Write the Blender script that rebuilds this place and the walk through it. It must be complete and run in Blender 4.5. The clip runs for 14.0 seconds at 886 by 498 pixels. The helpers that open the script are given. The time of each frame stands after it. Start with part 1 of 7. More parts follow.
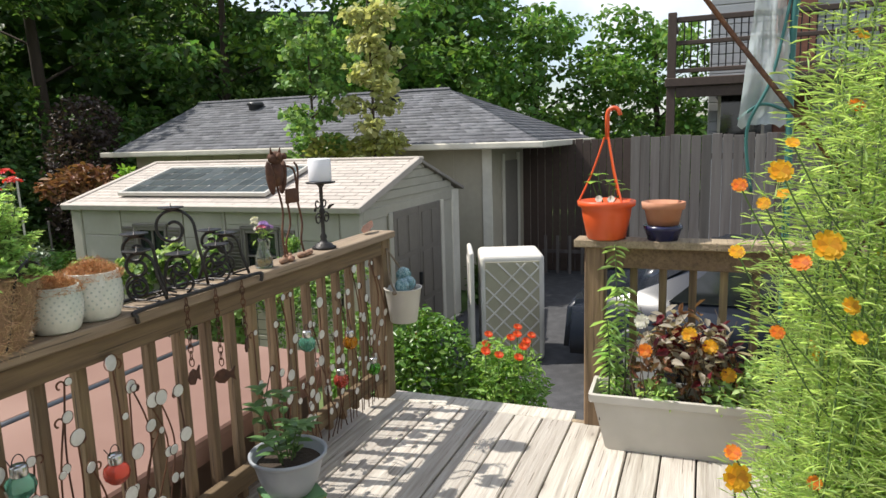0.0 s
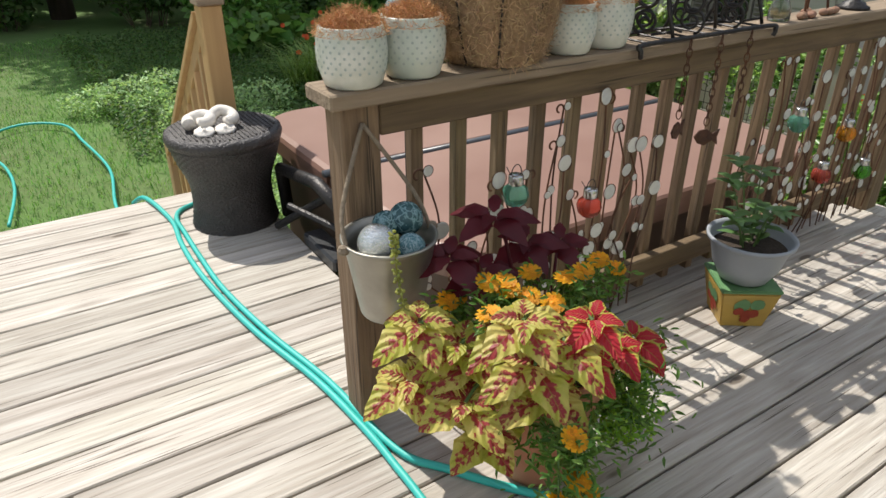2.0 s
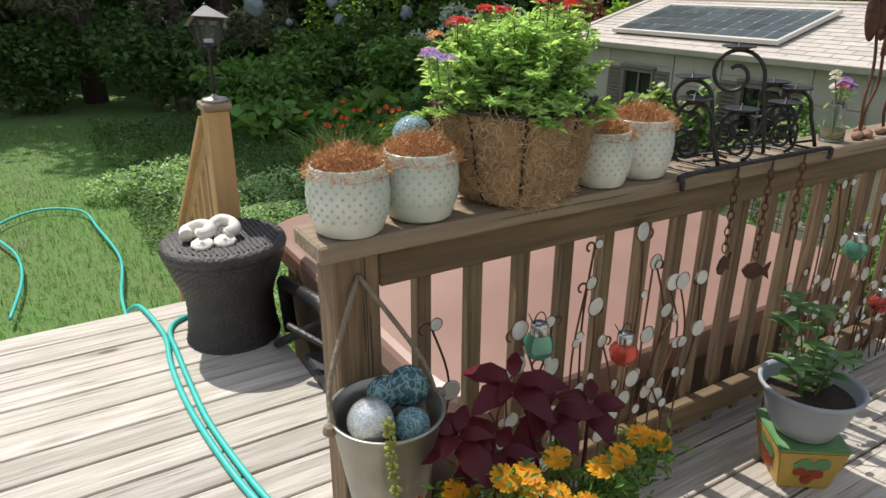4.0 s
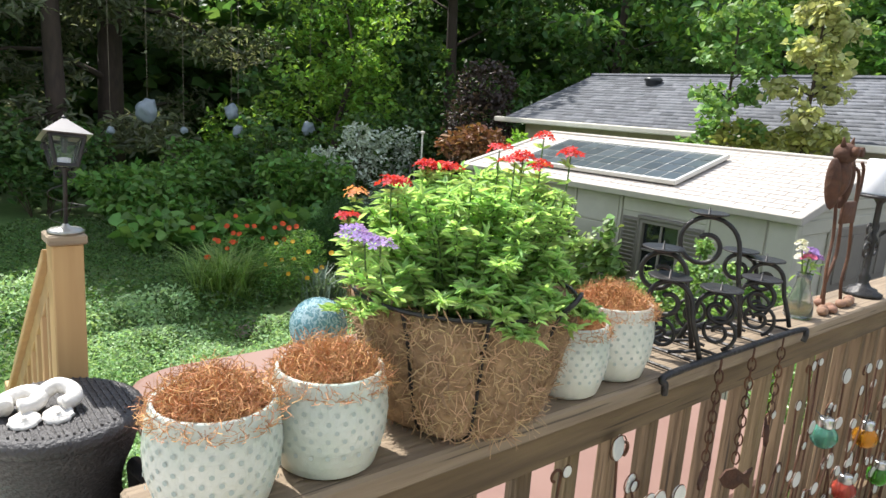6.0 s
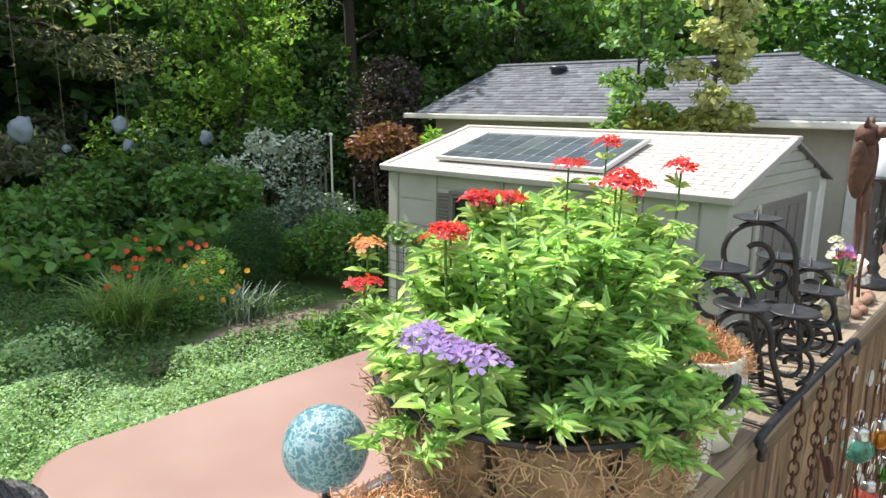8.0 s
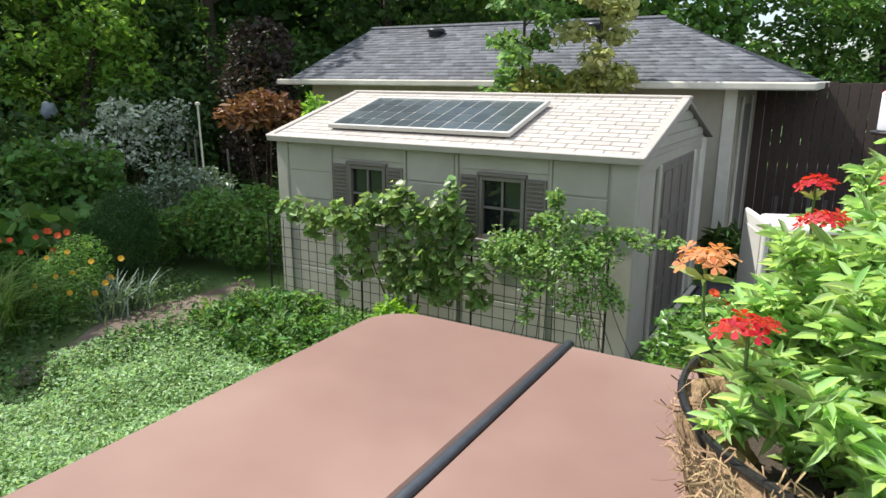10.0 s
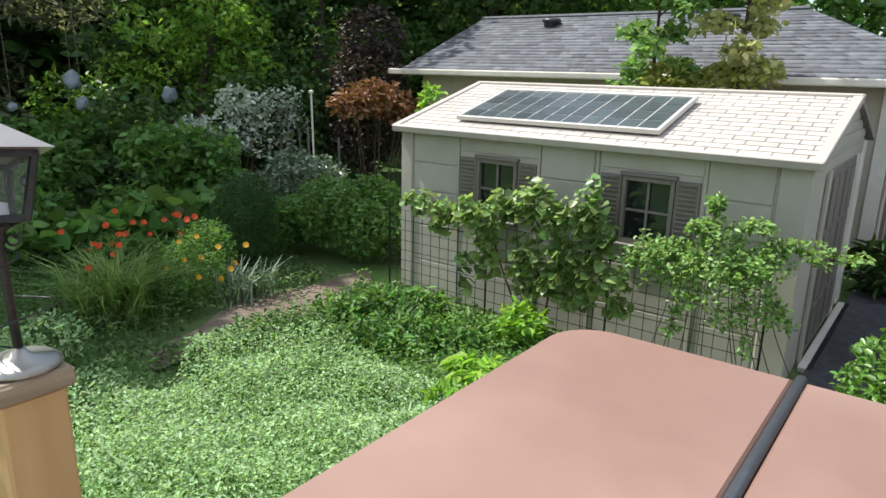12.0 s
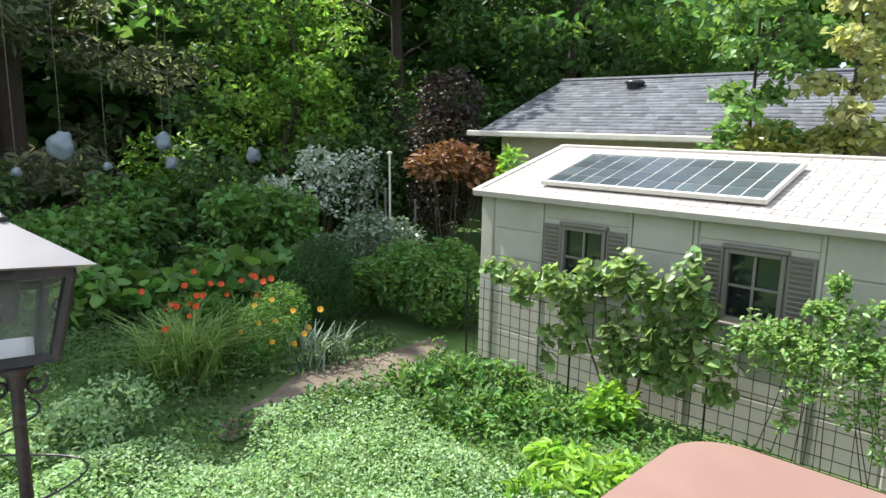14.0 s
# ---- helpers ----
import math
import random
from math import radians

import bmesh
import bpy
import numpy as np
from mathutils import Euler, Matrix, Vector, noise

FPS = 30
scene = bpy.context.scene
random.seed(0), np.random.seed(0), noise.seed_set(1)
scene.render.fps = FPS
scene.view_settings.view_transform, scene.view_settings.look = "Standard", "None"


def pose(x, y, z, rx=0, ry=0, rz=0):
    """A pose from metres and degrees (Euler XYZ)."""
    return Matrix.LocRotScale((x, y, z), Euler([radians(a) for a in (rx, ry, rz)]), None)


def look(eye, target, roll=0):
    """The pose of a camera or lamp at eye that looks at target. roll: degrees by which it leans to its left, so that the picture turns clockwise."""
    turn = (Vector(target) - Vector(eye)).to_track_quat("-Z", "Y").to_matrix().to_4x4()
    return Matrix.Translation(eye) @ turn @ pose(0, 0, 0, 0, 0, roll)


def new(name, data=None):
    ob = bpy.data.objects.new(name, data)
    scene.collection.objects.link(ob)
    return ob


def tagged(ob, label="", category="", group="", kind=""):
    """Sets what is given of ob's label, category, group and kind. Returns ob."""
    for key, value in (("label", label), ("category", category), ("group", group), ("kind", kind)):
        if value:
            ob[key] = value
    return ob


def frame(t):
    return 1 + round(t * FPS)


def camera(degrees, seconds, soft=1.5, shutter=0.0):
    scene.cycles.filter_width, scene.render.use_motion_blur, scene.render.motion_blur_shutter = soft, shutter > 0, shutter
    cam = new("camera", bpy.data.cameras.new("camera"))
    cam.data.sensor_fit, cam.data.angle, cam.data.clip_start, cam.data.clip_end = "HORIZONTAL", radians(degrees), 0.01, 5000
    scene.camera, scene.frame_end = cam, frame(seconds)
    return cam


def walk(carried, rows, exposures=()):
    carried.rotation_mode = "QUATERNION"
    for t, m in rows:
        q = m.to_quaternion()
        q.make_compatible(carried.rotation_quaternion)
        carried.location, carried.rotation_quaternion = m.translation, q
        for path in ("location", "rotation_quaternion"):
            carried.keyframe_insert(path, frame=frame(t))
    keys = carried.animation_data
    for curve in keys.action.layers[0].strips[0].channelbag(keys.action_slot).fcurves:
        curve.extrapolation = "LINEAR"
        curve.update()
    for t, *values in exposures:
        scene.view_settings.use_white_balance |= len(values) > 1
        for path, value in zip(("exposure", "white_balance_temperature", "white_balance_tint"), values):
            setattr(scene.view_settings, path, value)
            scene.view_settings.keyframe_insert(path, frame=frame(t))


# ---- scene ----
cam = camera(66.8, 14.0)
PATH = [
    (0, (-0.675, -1.739, 1.501), (1.162, -1.018, 1.177), -1.7),
    (0.5, (-0.647, -1.663, 1.465), (0.953, -0.535, 1.054), -0.2),
    (1, (-0.668, -1.621, 1.431), (0.622, -0.212, 0.839), -0.4),
    (1.5, (-0.682, -1.542, 1.403), (0.328, -0.013, 0.602), -1.0),
    (2, (-0.674, -1.437, 1.382), (0.288, 0.044, 0.444), 0.1),
    (2.5, (-0.675, -1.368, 1.368), (0.324, 0.069, 0.399), 0.0),
    (3, (-0.672, -1.328, 1.373), (0.307, 0.116, 0.394), -0.5),
    (3.5, (-0.6, -1.256, 1.401), (0.364, 0.245, 0.497), 0.2),
    (4, (-0.488, -1.184, 1.441), (0.474, 0.409, 0.708), 0.3),
    (4.2, (-0.454, -1.162, 1.453), (0.49, 0.466, 0.775), 0.4),
    (6.5, (-0.255, -0.627, 1.489), (1.088, 0.812, 1.133), 3.7),
    (7, (-0.228, -0.514, 1.5), (1.162, 0.885, 1.165), 2.0),
    (7.5, (-0.188, -0.428, 1.485), (1.225, 0.941, 1.122), 1.4),
    (8, (-0.168, -0.364, 1.483), (1.283, 0.952, 1.079), 0.9),
    (8.2, (-0.178, -0.311, 1.474), (1.295, 0.971, 1.041), 1.0),
    (10.3, (-0.154, 0.207, 1.454), (1.52, 1.185, 0.962), 0.2),
    (10.5, (-0.164, 0.262, 1.46), (1.463, 1.32, 0.977), 0.2),
    (11, (-0.162, 0.399, 1.432), (1.376, 1.558, 0.894), 1.9),
    (11.5, (-0.172, 0.597, 1.425), (1.367, 1.762, 0.903), 2.5),
    (12, (-0.192, 0.716, 1.439), (1.343, 1.889, 0.92), 1.2),
    (12.5, (-0.174, 0.832, 1.447), (1.31, 2.096, 0.999), 0.8),
    (13, (-0.119, 0.934, 1.47), (1.292, 2.286, 1.042), 0.6),
    (13.5, (-0.064, 1.005, 1.467), (1.322, 2.398, 1.093), 1.0),
    (14, (-0.004, 1.009, 1.48), (1.422, 2.365, 1.121), 1.2),
]
walk(cam, [(t, look(eye, target, roll)) for t, eye, target, roll in PATH], [(0, 0.36, 6500, 10), (0.6, 0.47, 6500, 10), (1.5, 0.45, 6500, 10), (2.2, 0.1, 6500, 10), (3.2, 0.05, 6500, 10), (4.2, 0.2, 6450, 10), (6.4, 0.87, 6200, 9), (8.2, 0.84, 6200, 8), (10.4, 0.50, 6180, 8), (12, 0.58, 6180, 8), (13.3, 0.95, 6100, 8), (14, 1.0, 6100, 8)])

# ---------------------------------------------------------------- light
world = bpy.data.worlds.new("world")
scene.world = world
world.use_nodes = True
SUN_DIR = Vector((-0.12, 0.655, 1.0)).normalized()
wn = world.node_tree.nodes
sky = wn.new("ShaderNodeTexSky")
sky.sky_type = "NISHITA"
sky.sun_disc = False
sky.sun_elevation = math.asin(SUN_DIR.z)
sky.sun_rotation = math.atan2(SUN_DIR.x, SUN_DIR.y)
sky.air_density, sky.dust_density = 1.0, 1.5
wn["Background"].inputs["Strength"].default_value = 0.15
wl = world.node_tree.links.new
cloud, cl_in = wn.new("ShaderNodeTexNoise"), wn.new("ShaderNodeTexCoord")
cloud.inputs["Scale"].default_value, cloud.inputs["Detail"].default_value = 2.6, 6
wl(cl_in.outputs["Generated"], cloud.inputs["Vector"])
cl_range, cl_mix = wn.new("ShaderNodeMapRange"), wn.new("ShaderNodeMix")
cl_range.inputs["From Min"].default_value, cl_range.inputs["From Max"].default_value = 0.42, 0.62
cl_mix.data_type = "RGBA"
wl(cloud.outputs[0], cl_range.inputs["Value"]); wl(cl_range.outputs[0], cl_mix.inputs[0])
wl(sky.outputs["Color"], cl_mix.inputs[6]); cl_mix.inputs[7].default_value = (6.5, 6.7, 7.0, 1)
wl(cl_mix.outputs[2], wn["Background"].inputs["Color"])
sun = new("sun", bpy.data.lights.new("sun", "SUN"))
sun.data.energy, sun.data.angle, sun.data.color = 5.0, radians(0.53), (1.0, 0.95, 0.87)
sun.matrix_world = look(SUN_DIR * 60, (0, 0, 0))

# ---------------------------------------------------------------- materials
def mat(name, col, col2=None, rough=0.7, scale=12.0, bump=0.0, metal=0.0, stretch=(1, 1, 1), island=0.0, objrand=0.0,
        col3=None, big=0.8, translucent=0.0, spec=0.5, contrast=0.28, alpha=None, trans=0.0, ior=1.45):
    """A surface with grain at two sizes: col to col2 by fine noise, col3 in larger stains; island and objrand vary piece by piece."""
    m = bpy.data.materials.new(name)
    m.use_nodes = True
    nt = m.node_tree
    N, L = nt.nodes, nt.links.new
    b = N["Principled BSDF"]
    col2 = col2 or tuple(c * 0.75 for c in col)
    col3 = col3 or tuple(c * 0.82 for c in col)
    tc, info = N.new("ShaderNodeTexCoord"), N.new("ShaderNodeObjectInfo")
    shift = N.new("ShaderNodeVectorMath"); shift.operation = "MULTIPLY_ADD"
    comb = N.new("ShaderNodeCombineXYZ")
    for k in range(3):
        L(info.outputs["Random"], comb.inputs[k])
    L(comb.outputs[0], shift.inputs[0])
    shift.inputs[1].default_value = (37, 17, 53)
    L(tc.outputs["Object"], shift.inputs[2])
    mp = N.new("ShaderNodeMapping")
    mp.inputs["Scale"].default_value = stretch
    L(shift.outputs[0], mp.inputs["Vector"])
    fine, large = N.new("ShaderNodeTexNoise"), N.new("ShaderNodeTexNoise")
    fine.inputs["Scale"].default_value, fine.inputs["Detail"].default_value = scale, 5
    large.inputs["Scale"].default_value, large.inputs["Detail"].default_value = scale * 0.13, 3
    L(mp.outputs[0], fine.inputs["Vector"]); L(mp.outputs[0], large.inputs["Vector"])
    def ramp(src, lo, hi):
        r = N.new("ShaderNodeMapRange")
        r.inputs["From Min"].default_value, r.inputs["From Max"].default_value = lo, hi
        L(src, r.inputs["Value"])
        return r.outputs[0]
    def mix(fac, a, c, mode="MIX"):
        x = N.new("ShaderNodeMix"); x.data_type = "RGBA"; x.blend_type = mode
        for sock, v in ((x.inputs[0], fac), (x.inputs[6], a), (x.inputs[7], c)):
            if isinstance(v, (int, float)):
                sock.default_value = v
            elif isinstance(v, tuple):
                sock.default_value = (*v, 1)
            else:
                L(v, sock)
        return x.outputs[2]
    c = mix(ramp(fine.outputs[0], 0.5 - contrast, 0.5 + contrast), col, col2)
    lg = N.new("ShaderNodeMath"); lg.operation = "MULTIPLY"
    L(ramp(large.outputs[0], 0.42, 0.68), lg.inputs[0]); lg.inputs[1].default_value = big
    c = mix(lg.outputs[0], c, col3)
    for amount, out in ((island, None), (objrand, info.outputs["Random"])):
        if amount:
            if out is None:
                out = N.new("ShaderNodeNewGeometry").outputs["Random Per Island"]
            hs = N.new("ShaderNodeHueSaturation")
            r1 = N.new("ShaderNodeMapRange"); L(out, r1.inputs["Value"])
            r1.inputs["To Min"].default_value, r1.inputs["To Max"].default_value = 1 - amount, 1 + amount
            L(r1.outputs[0], hs.inputs["Value"])
            wr = N.new("ShaderNodeMath"); wr.operation = "MULTIPLY_ADD"
            L(out, wr.inputs[0]); wr.inputs[1].default_value = 7.31; wr.inputs[2].default_value = 0
            fr = N.new("ShaderNodeMath"); fr.operation = "FRACT"; L(wr.outputs[0], fr.inputs[0])
            r2 = N.new("ShaderNodeMapRange"); L(fr.outputs[0], r2.inputs["Value"])
            r2.inputs["To Min"].default_value, r2.inputs["To Max"].default_value = 0.5 - amount * 0.05, 0.5 + amount * 0.05
            L(r2.outputs[0], hs.inputs["Hue"])
            L(c, hs.inputs["Color"]); c = hs.outputs[0]
    L(c, b.inputs["Base Color"])
    b.inputs["Roughness"].default_value, b.inputs["Metallic"].default_value = rough, metal
    b.inputs["Specular IOR Level"].default_value = spec
    if trans:
        b.inputs["Transmission Weight"].default_value, b.inputs["IOR"].default_value = trans, ior
    if alpha is not None:
        b.inputs["Alpha"].default_value = alpha
    if bump:
        bp = N.new("ShaderNodeBump")
        bp.inputs["Strength"].default_value, bp.inputs["Distance"].default_value = min(1, bump), 0.01
        L(fine.outputs[0], bp.inputs["Height"]); L(bp.outputs[0], b.inputs["Normal"])
    if translucent:
        tr = N.new("ShaderNodeBsdfTranslucent")
        L(mix(1.0, c, (1.0, 1.0, 0.6), "MULTIPLY"), tr.inputs["Color"])
        ms = N.new("ShaderNodeMixShader"); ms.inputs[0].default_value = translucent
        L(b.outputs[0], ms.inputs[1]); L(tr.outputs[0], ms.inputs[2]); L(ms.outputs[0], N["Material Output"].inputs["Surface"])
    return m

def leafmat(name, col, col2, island=0.35, translucent=0.35, rough=0.5, spec=0.4):
    return mat(name, col, col2, rough=rough, scale=6, island=island, translucent=translucent, spec=spec, big=0.3, col3=tuple(c * 1.25 for c in col))

def old_wood(name, pale, grey, dark, axis, knots=1.0, objrand=0.12, grain=1.0):
    """Weathered sawn wood: long streaks along one axis, dark drying cracks, and knots with a ringed edge."""
    m = mat(name, pale, grey, rough=0.85, scale=62, stretch=tuple(0.06 if k == axis else 1 for k in range(3)), bump=0.7, objrand=objrand, col3=tuple(0.55 * g + 0.45 * p for g, p in zip(grey, pale)), big=0.8, contrast=0.22 / grain)
    nt = m.node_tree
    N, L = nt.nodes, nt.links.new
    b = N["Principled BSDF"]
    base = b.inputs["Base Color"].links[0].from_socket
    coords = next(n for n in N if n.type == "MAPPING").inputs["Vector"].links[0].from_socket
    def mapped(scale):
        mp = N.new("ShaderNodeMapping"); mp.inputs["Scale"].default_value = scale
        L(coords, mp.inputs["Vector"])
        return mp.outputs[0]
    def ramped(src, lo, hi, to0=0.0, to1=1.0):
        r = N.new("ShaderNodeMapRange")
        for key, v in (("From Min", lo), ("From Max", hi), ("To Min", to0), ("To Max", to1)):
            r.inputs[key].default_value = v
        L(src, r.inputs["Value"])
        return r.outputs[0]
    def darkened(fac, c, col):
        x = N.new("ShaderNodeMix"); x.data_type = "RGBA"
        L(fac, x.inputs[0]); L(c, x.inputs[6]); x.inputs[7].default_value = (*col, 1)
        return x.outputs[2]
    along = lambda a, c: tuple(a if k == axis else c for k in range(3))
    streak = N.new("ShaderNodeTexNoise"); streak.inputs["Scale"].default_value, streak.inputs["Detail"].default_value = 1.0, 4
    L(mapped(along(1.3, 24)), streak.inputs["Vector"])
    c = darkened(ramped(streak.outputs[0], 0.50, 0.72, 0, 0.65), base, tuple(0.6 * g + 0.4 * d for g, d in zip(grey, dark)))
    crack = N.new("ShaderNodeTexNoise"); crack.inputs["Scale"].default_value, crack.inputs["Detail"].default_value = 1.0, 2
    L(mapped(along(2.6, 120)), crack.inputs["Vector"])
    c = darkened(ramped(crack.outputs[0], 0.645, 0.69, 0, 0.85), c, dark)
    vor = N.new("ShaderNodeTexVoronoi"); vor.inputs["Scale"].default_value = 1.0; vor.inputs["Randomness"].default_value = 1.0
    L(mapped((2.1, 6.5, 0.3) if axis == 0 else (5.5, 5.5, 1.6)), vor.inputs["Vector"])
    c = darkened(ramped(vor.outputs["Distance"], 0.24, 0.06, 0, 0.6 * knots), c, tuple(0.5 * g + 0.5 * d for g, d in zip(grey, dark)))
    c = darkened(ramped(vor.outputs["Distance"], 0.10, 0.07, 0, 0.85 * knots), c, dark)
    L(c, b.inputs["Base Color"])
    return m
M_DECK = old_wood("weathered deck wood", (0.53, 0.50, 0.445), (0.33, 0.29, 0.24), (0.10, 0.078, 0.058), 0, objrand=0.18)
M_RAILX = old_wood("brown stained rail wood", (0.20, 0.136, 0.074), (0.10, 0.066, 0.036), (0.04, 0.026, 0.016), 0, 0.7)
M_RAILZ = old_wood("brown stained post wood", (0.26, 0.182, 0.10), (0.115, 0.078, 0.043), (0.04, 0.028, 0.018), 2, 0.7, 0.2)
M_CAP = old_wood("grey worn rail cap wood", (0.34, 0.265, 0.175), (0.20, 0.15, 0.098), (0.075, 0.055, 0.038), 0, 0.8)
M_NEWEL = mat("yellow pine newel wood", (0.56, 0.37, 0.16), (0.45, 0.28, 0.115), rough=0.7, scale=22, stretch=(1, 1, 0.06), bump=0.3, objrand=0.1, col3=(0.45, 0.30, 0.16))
M_GROUND = mat("lawn soil", (0.075, 0.155, 0.03), (0.105, 0.18, 0.042), rough=0.95, scale=5, bump=0.8, col3=(0.10, 0.125, 0.045))
M_DIRT = mat("bare brown earth", (0.16, 0.12, 0.085), (0.10, 0.075, 0.052), rough=0.95, scale=18, bump=1.0, col3=(0.21, 0.165, 0.12))
M_COVER = mat("faded brown vinyl", (0.235, 0.138, 0.105), (0.215, 0.122, 0.092), rough=0.42, scale=7, bump=0.06, col3=(0.32, 0.205, 0.16), big=0.75, spec=0.45)
M_BLACK = mat("black vinyl", (0.022, 0.024, 0.027), (0.035, 0.037, 0.04), rough=0.4, scale=30, bump=0.2)
M_TUB = mat("tub side panel", (0.12, 0.075, 0.05), rough=0.6, scale=10, stretch=(1, 1, 0.1))
M_RESIN = mat("beige shed resin", (0.44, 0.415, 0.345), (0.40, 0.375, 0.31), rough=0.6, scale=14, bump=0.15, col3=(0.34, 0.315, 0.25), big=0.7)
M_RESIN_D = mat("taupe shed resin", (0.20, 0.178, 0.15), (0.17, 0.15, 0.125), rough=0.6, scale=14, bump=0.15)
M_GRIME = mat("grimy roof base resin", (0.29, 0.26, 0.23), (0.22, 0.20, 0.175), rough=0.85, scale=20, bump=0.2)
M_SROOF = mat("pale shed roof resin", (0.46, 0.41, 0.365), (0.38, 0.335, 0.295), rough=0.8, scale=14, bump=0.25, col3=(0.40, 0.36, 0.315), objrand=0.1)
M_GROOF = mat("dark grey asphalt shingle", (0.105, 0.108, 0.118), (0.07, 0.072, 0.08), rough=0.9, scale=60, bump=0.6, objrand=0.28, col3=(0.14, 0.14, 0.15))
M_GWALL = mat("beige garage siding", (0.42, 0.375, 0.29), (0.37, 0.33, 0.255), rough=0.8, scale=10, bump=0.2, col3=(0.32, 0.285, 0.22))
M_TRIMW = mat("cream painted trim", (0.72, 0.68, 0.58), (0.62, 0.58, 0.49), rough=0.55, scale=12, col3=(0.52, 0.48, 0.40))
M_FENCE = mat("grey weathered fence board", (0.185, 0.165, 0.15), (0.115, 0.10, 0.09), rough=0.9, scale=22, stretch=(1, 1, 0.06), bump=0.6, objrand=0.25, col3=(0.09, 0.078, 0.07))
M_DARKWOOD = mat("dark stained balcony wood", (0.085, 0.058, 0.045), (0.055, 0.038, 0.03), rough=0.8, scale=20, bump=0.3, objrand=0.1)
M_GLASSDARK = mat("dark window glass", (0.015, 0.018, 0.018), (0.02, 0.024, 0.024), rough=0.06, scale=2, spec=0.7)
M_PVCELL = mat("dark solar cell", (0.04, 0.052, 0.055), (0.07, 0.08, 0.08), rough=0.3, scale=9, objrand=0.3, spec=0.6)
M_ALU = mat("weathered aluminium", (0.62, 0.60, 0.55), (0.52, 0.50, 0.46), rough=0.45, metal=0.3, scale=20)
M_ASPH = mat("asphalt", (0.055, 0.055, 0.058), (0.035, 0.035, 0.037), rough=0.9, scale=60, bump=0.8, col3=(0.075, 0.075, 0.078))
M_CONC = mat("pale concrete", (0.46, 0.43, 0.36), (0.36, 0.33, 0.28), rough=0.9, scale=40, bump=0.5, col3=(0.30, 0.275, 0.23))
M_SIDING = mat("grey vinyl siding", (0.42, 0.43, 0.44), (0.36, 0.37, 0.38), rough=0.6, scale=8)
M_BRICK = mat("reddish brown brick", (0.24, 0.105, 0.07), (0.17, 0.075, 0.05), rough=0.85, scale=25, bump=0.5)
M_IRON = mat("black wrought iron", (0.022, 0.022, 0.024), (0.05, 0.043, 0.037), rough=0.45, metal=0.5, scale=60, bump=0.4)
M_RUST = mat("rusted iron", (0.115, 0.052, 0.03), (0.055, 0.03, 0.022), rough=0.8, metal=0.3, scale=50, bump=0.6, col3=(0.17, 0.075, 0.035))
M_BARK = mat("dark brown bark", (0.075, 0.052, 0.038), (0.035, 0.026, 0.02), rough=0.95, scale=14, stretch=(1, 1, 0.25), bump=1.0)
M_STEM = mat("green plant stem", (0.09, 0.16, 0.04), (0.07, 0.12, 0.03), rough=0.7, scale=20)
M_TWIG = mat("brown plant twig", (0.10, 0.07, 0.045), rough=0.8, scale=30)
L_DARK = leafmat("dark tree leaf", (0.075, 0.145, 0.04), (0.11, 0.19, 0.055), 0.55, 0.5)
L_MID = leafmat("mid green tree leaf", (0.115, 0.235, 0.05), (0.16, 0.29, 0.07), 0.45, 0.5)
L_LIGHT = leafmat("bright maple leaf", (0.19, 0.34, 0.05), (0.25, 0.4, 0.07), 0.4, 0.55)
L_YEL = leafmat("yellow green leaf", (0.34, 0.38, 0.09), (0.4, 0.4, 0.13), 0.3, 0.5)
L_PINE = leafmat("spruce needle", (0.16, 0.185, 0.115), (0.23, 0.245, 0.16), 0.5, 0.55)
L_GREY = leafmat("silvery vine leaf", (0.13, 0.19, 0.11), (0.20, 0.26, 0.17), 0.4, 0.25, rough=0.35, spec=0.7)
L_MINT = leafmat("mint ground leaf", (0.31, 0.47, 0.21), (0.40, 0.55, 0.29), 0.4, 0.45)
L_GRASS = leafmat("lawn grass blade", (0.115, 0.28, 0.05), (0.17, 0.33, 0.08), 0.45, 0.4)
L_LIME = leafmat("light lime leaf", (0.24, 0.44, 0.05), (0.3, 0.5, 0.07), 0.3, 0.5)
L_VERB = leafmat("fresh verbena leaf", (0.39, 0.60, 0.20), (0.50, 0.69, 0.30), 0.4, 0.6)
L_GRAPE = leafmat("grape leaf", (0.22, 0.34, 0.10), (0.32, 0.42, 0.17), 0.5, 0.5, rough=0.4, spec=0.6)
L_RAMBLE = leafmat("rambler leaf", (0.22, 0.36, 0.10), (0.30, 0.45, 0.15), 0.45, 0.5, rough=0.4, spec=0.6)
L_COSMOS = leafmat("feathery cosmos leaf", (0.55, 0.72, 0.27), (0.63, 0.78, 0.36), 0.25, 0.6)
L_RUSTY = leafmat("withered brown leaf", (0.20, 0.095, 0.045), (0.28, 0.14, 0.07), 0.35, 0.3)
L_BLUEGR = leafmat("blue green blade", (0.14, 0.20, 0.13), (0.19, 0.25, 0.17), 0.3, 0.25)

# ---------------------------------------------------------------- builders
def link(name, me, parent=None, m=None):
    ob = new(name, me)
    if m is not None:
        ob.matrix_basis = m
    if parent is not None:
        ob.parent = parent
    return ob

def part(name, bm, material, parent=None, label="", smooth=False, m=None):
    me = bpy.data.meshes.new(name)
    bm.normal_update()
    bm.to_mesh(me)
    bm.free()
    for mm in (material if isinstance(material, (list, tuple)) else [material]):
        me.materials.append(mm)
    if smooth:
        me.shade_smooth()
    ob = link(name, me, parent, m)
    if label:
        tagged(ob, label)
    return ob

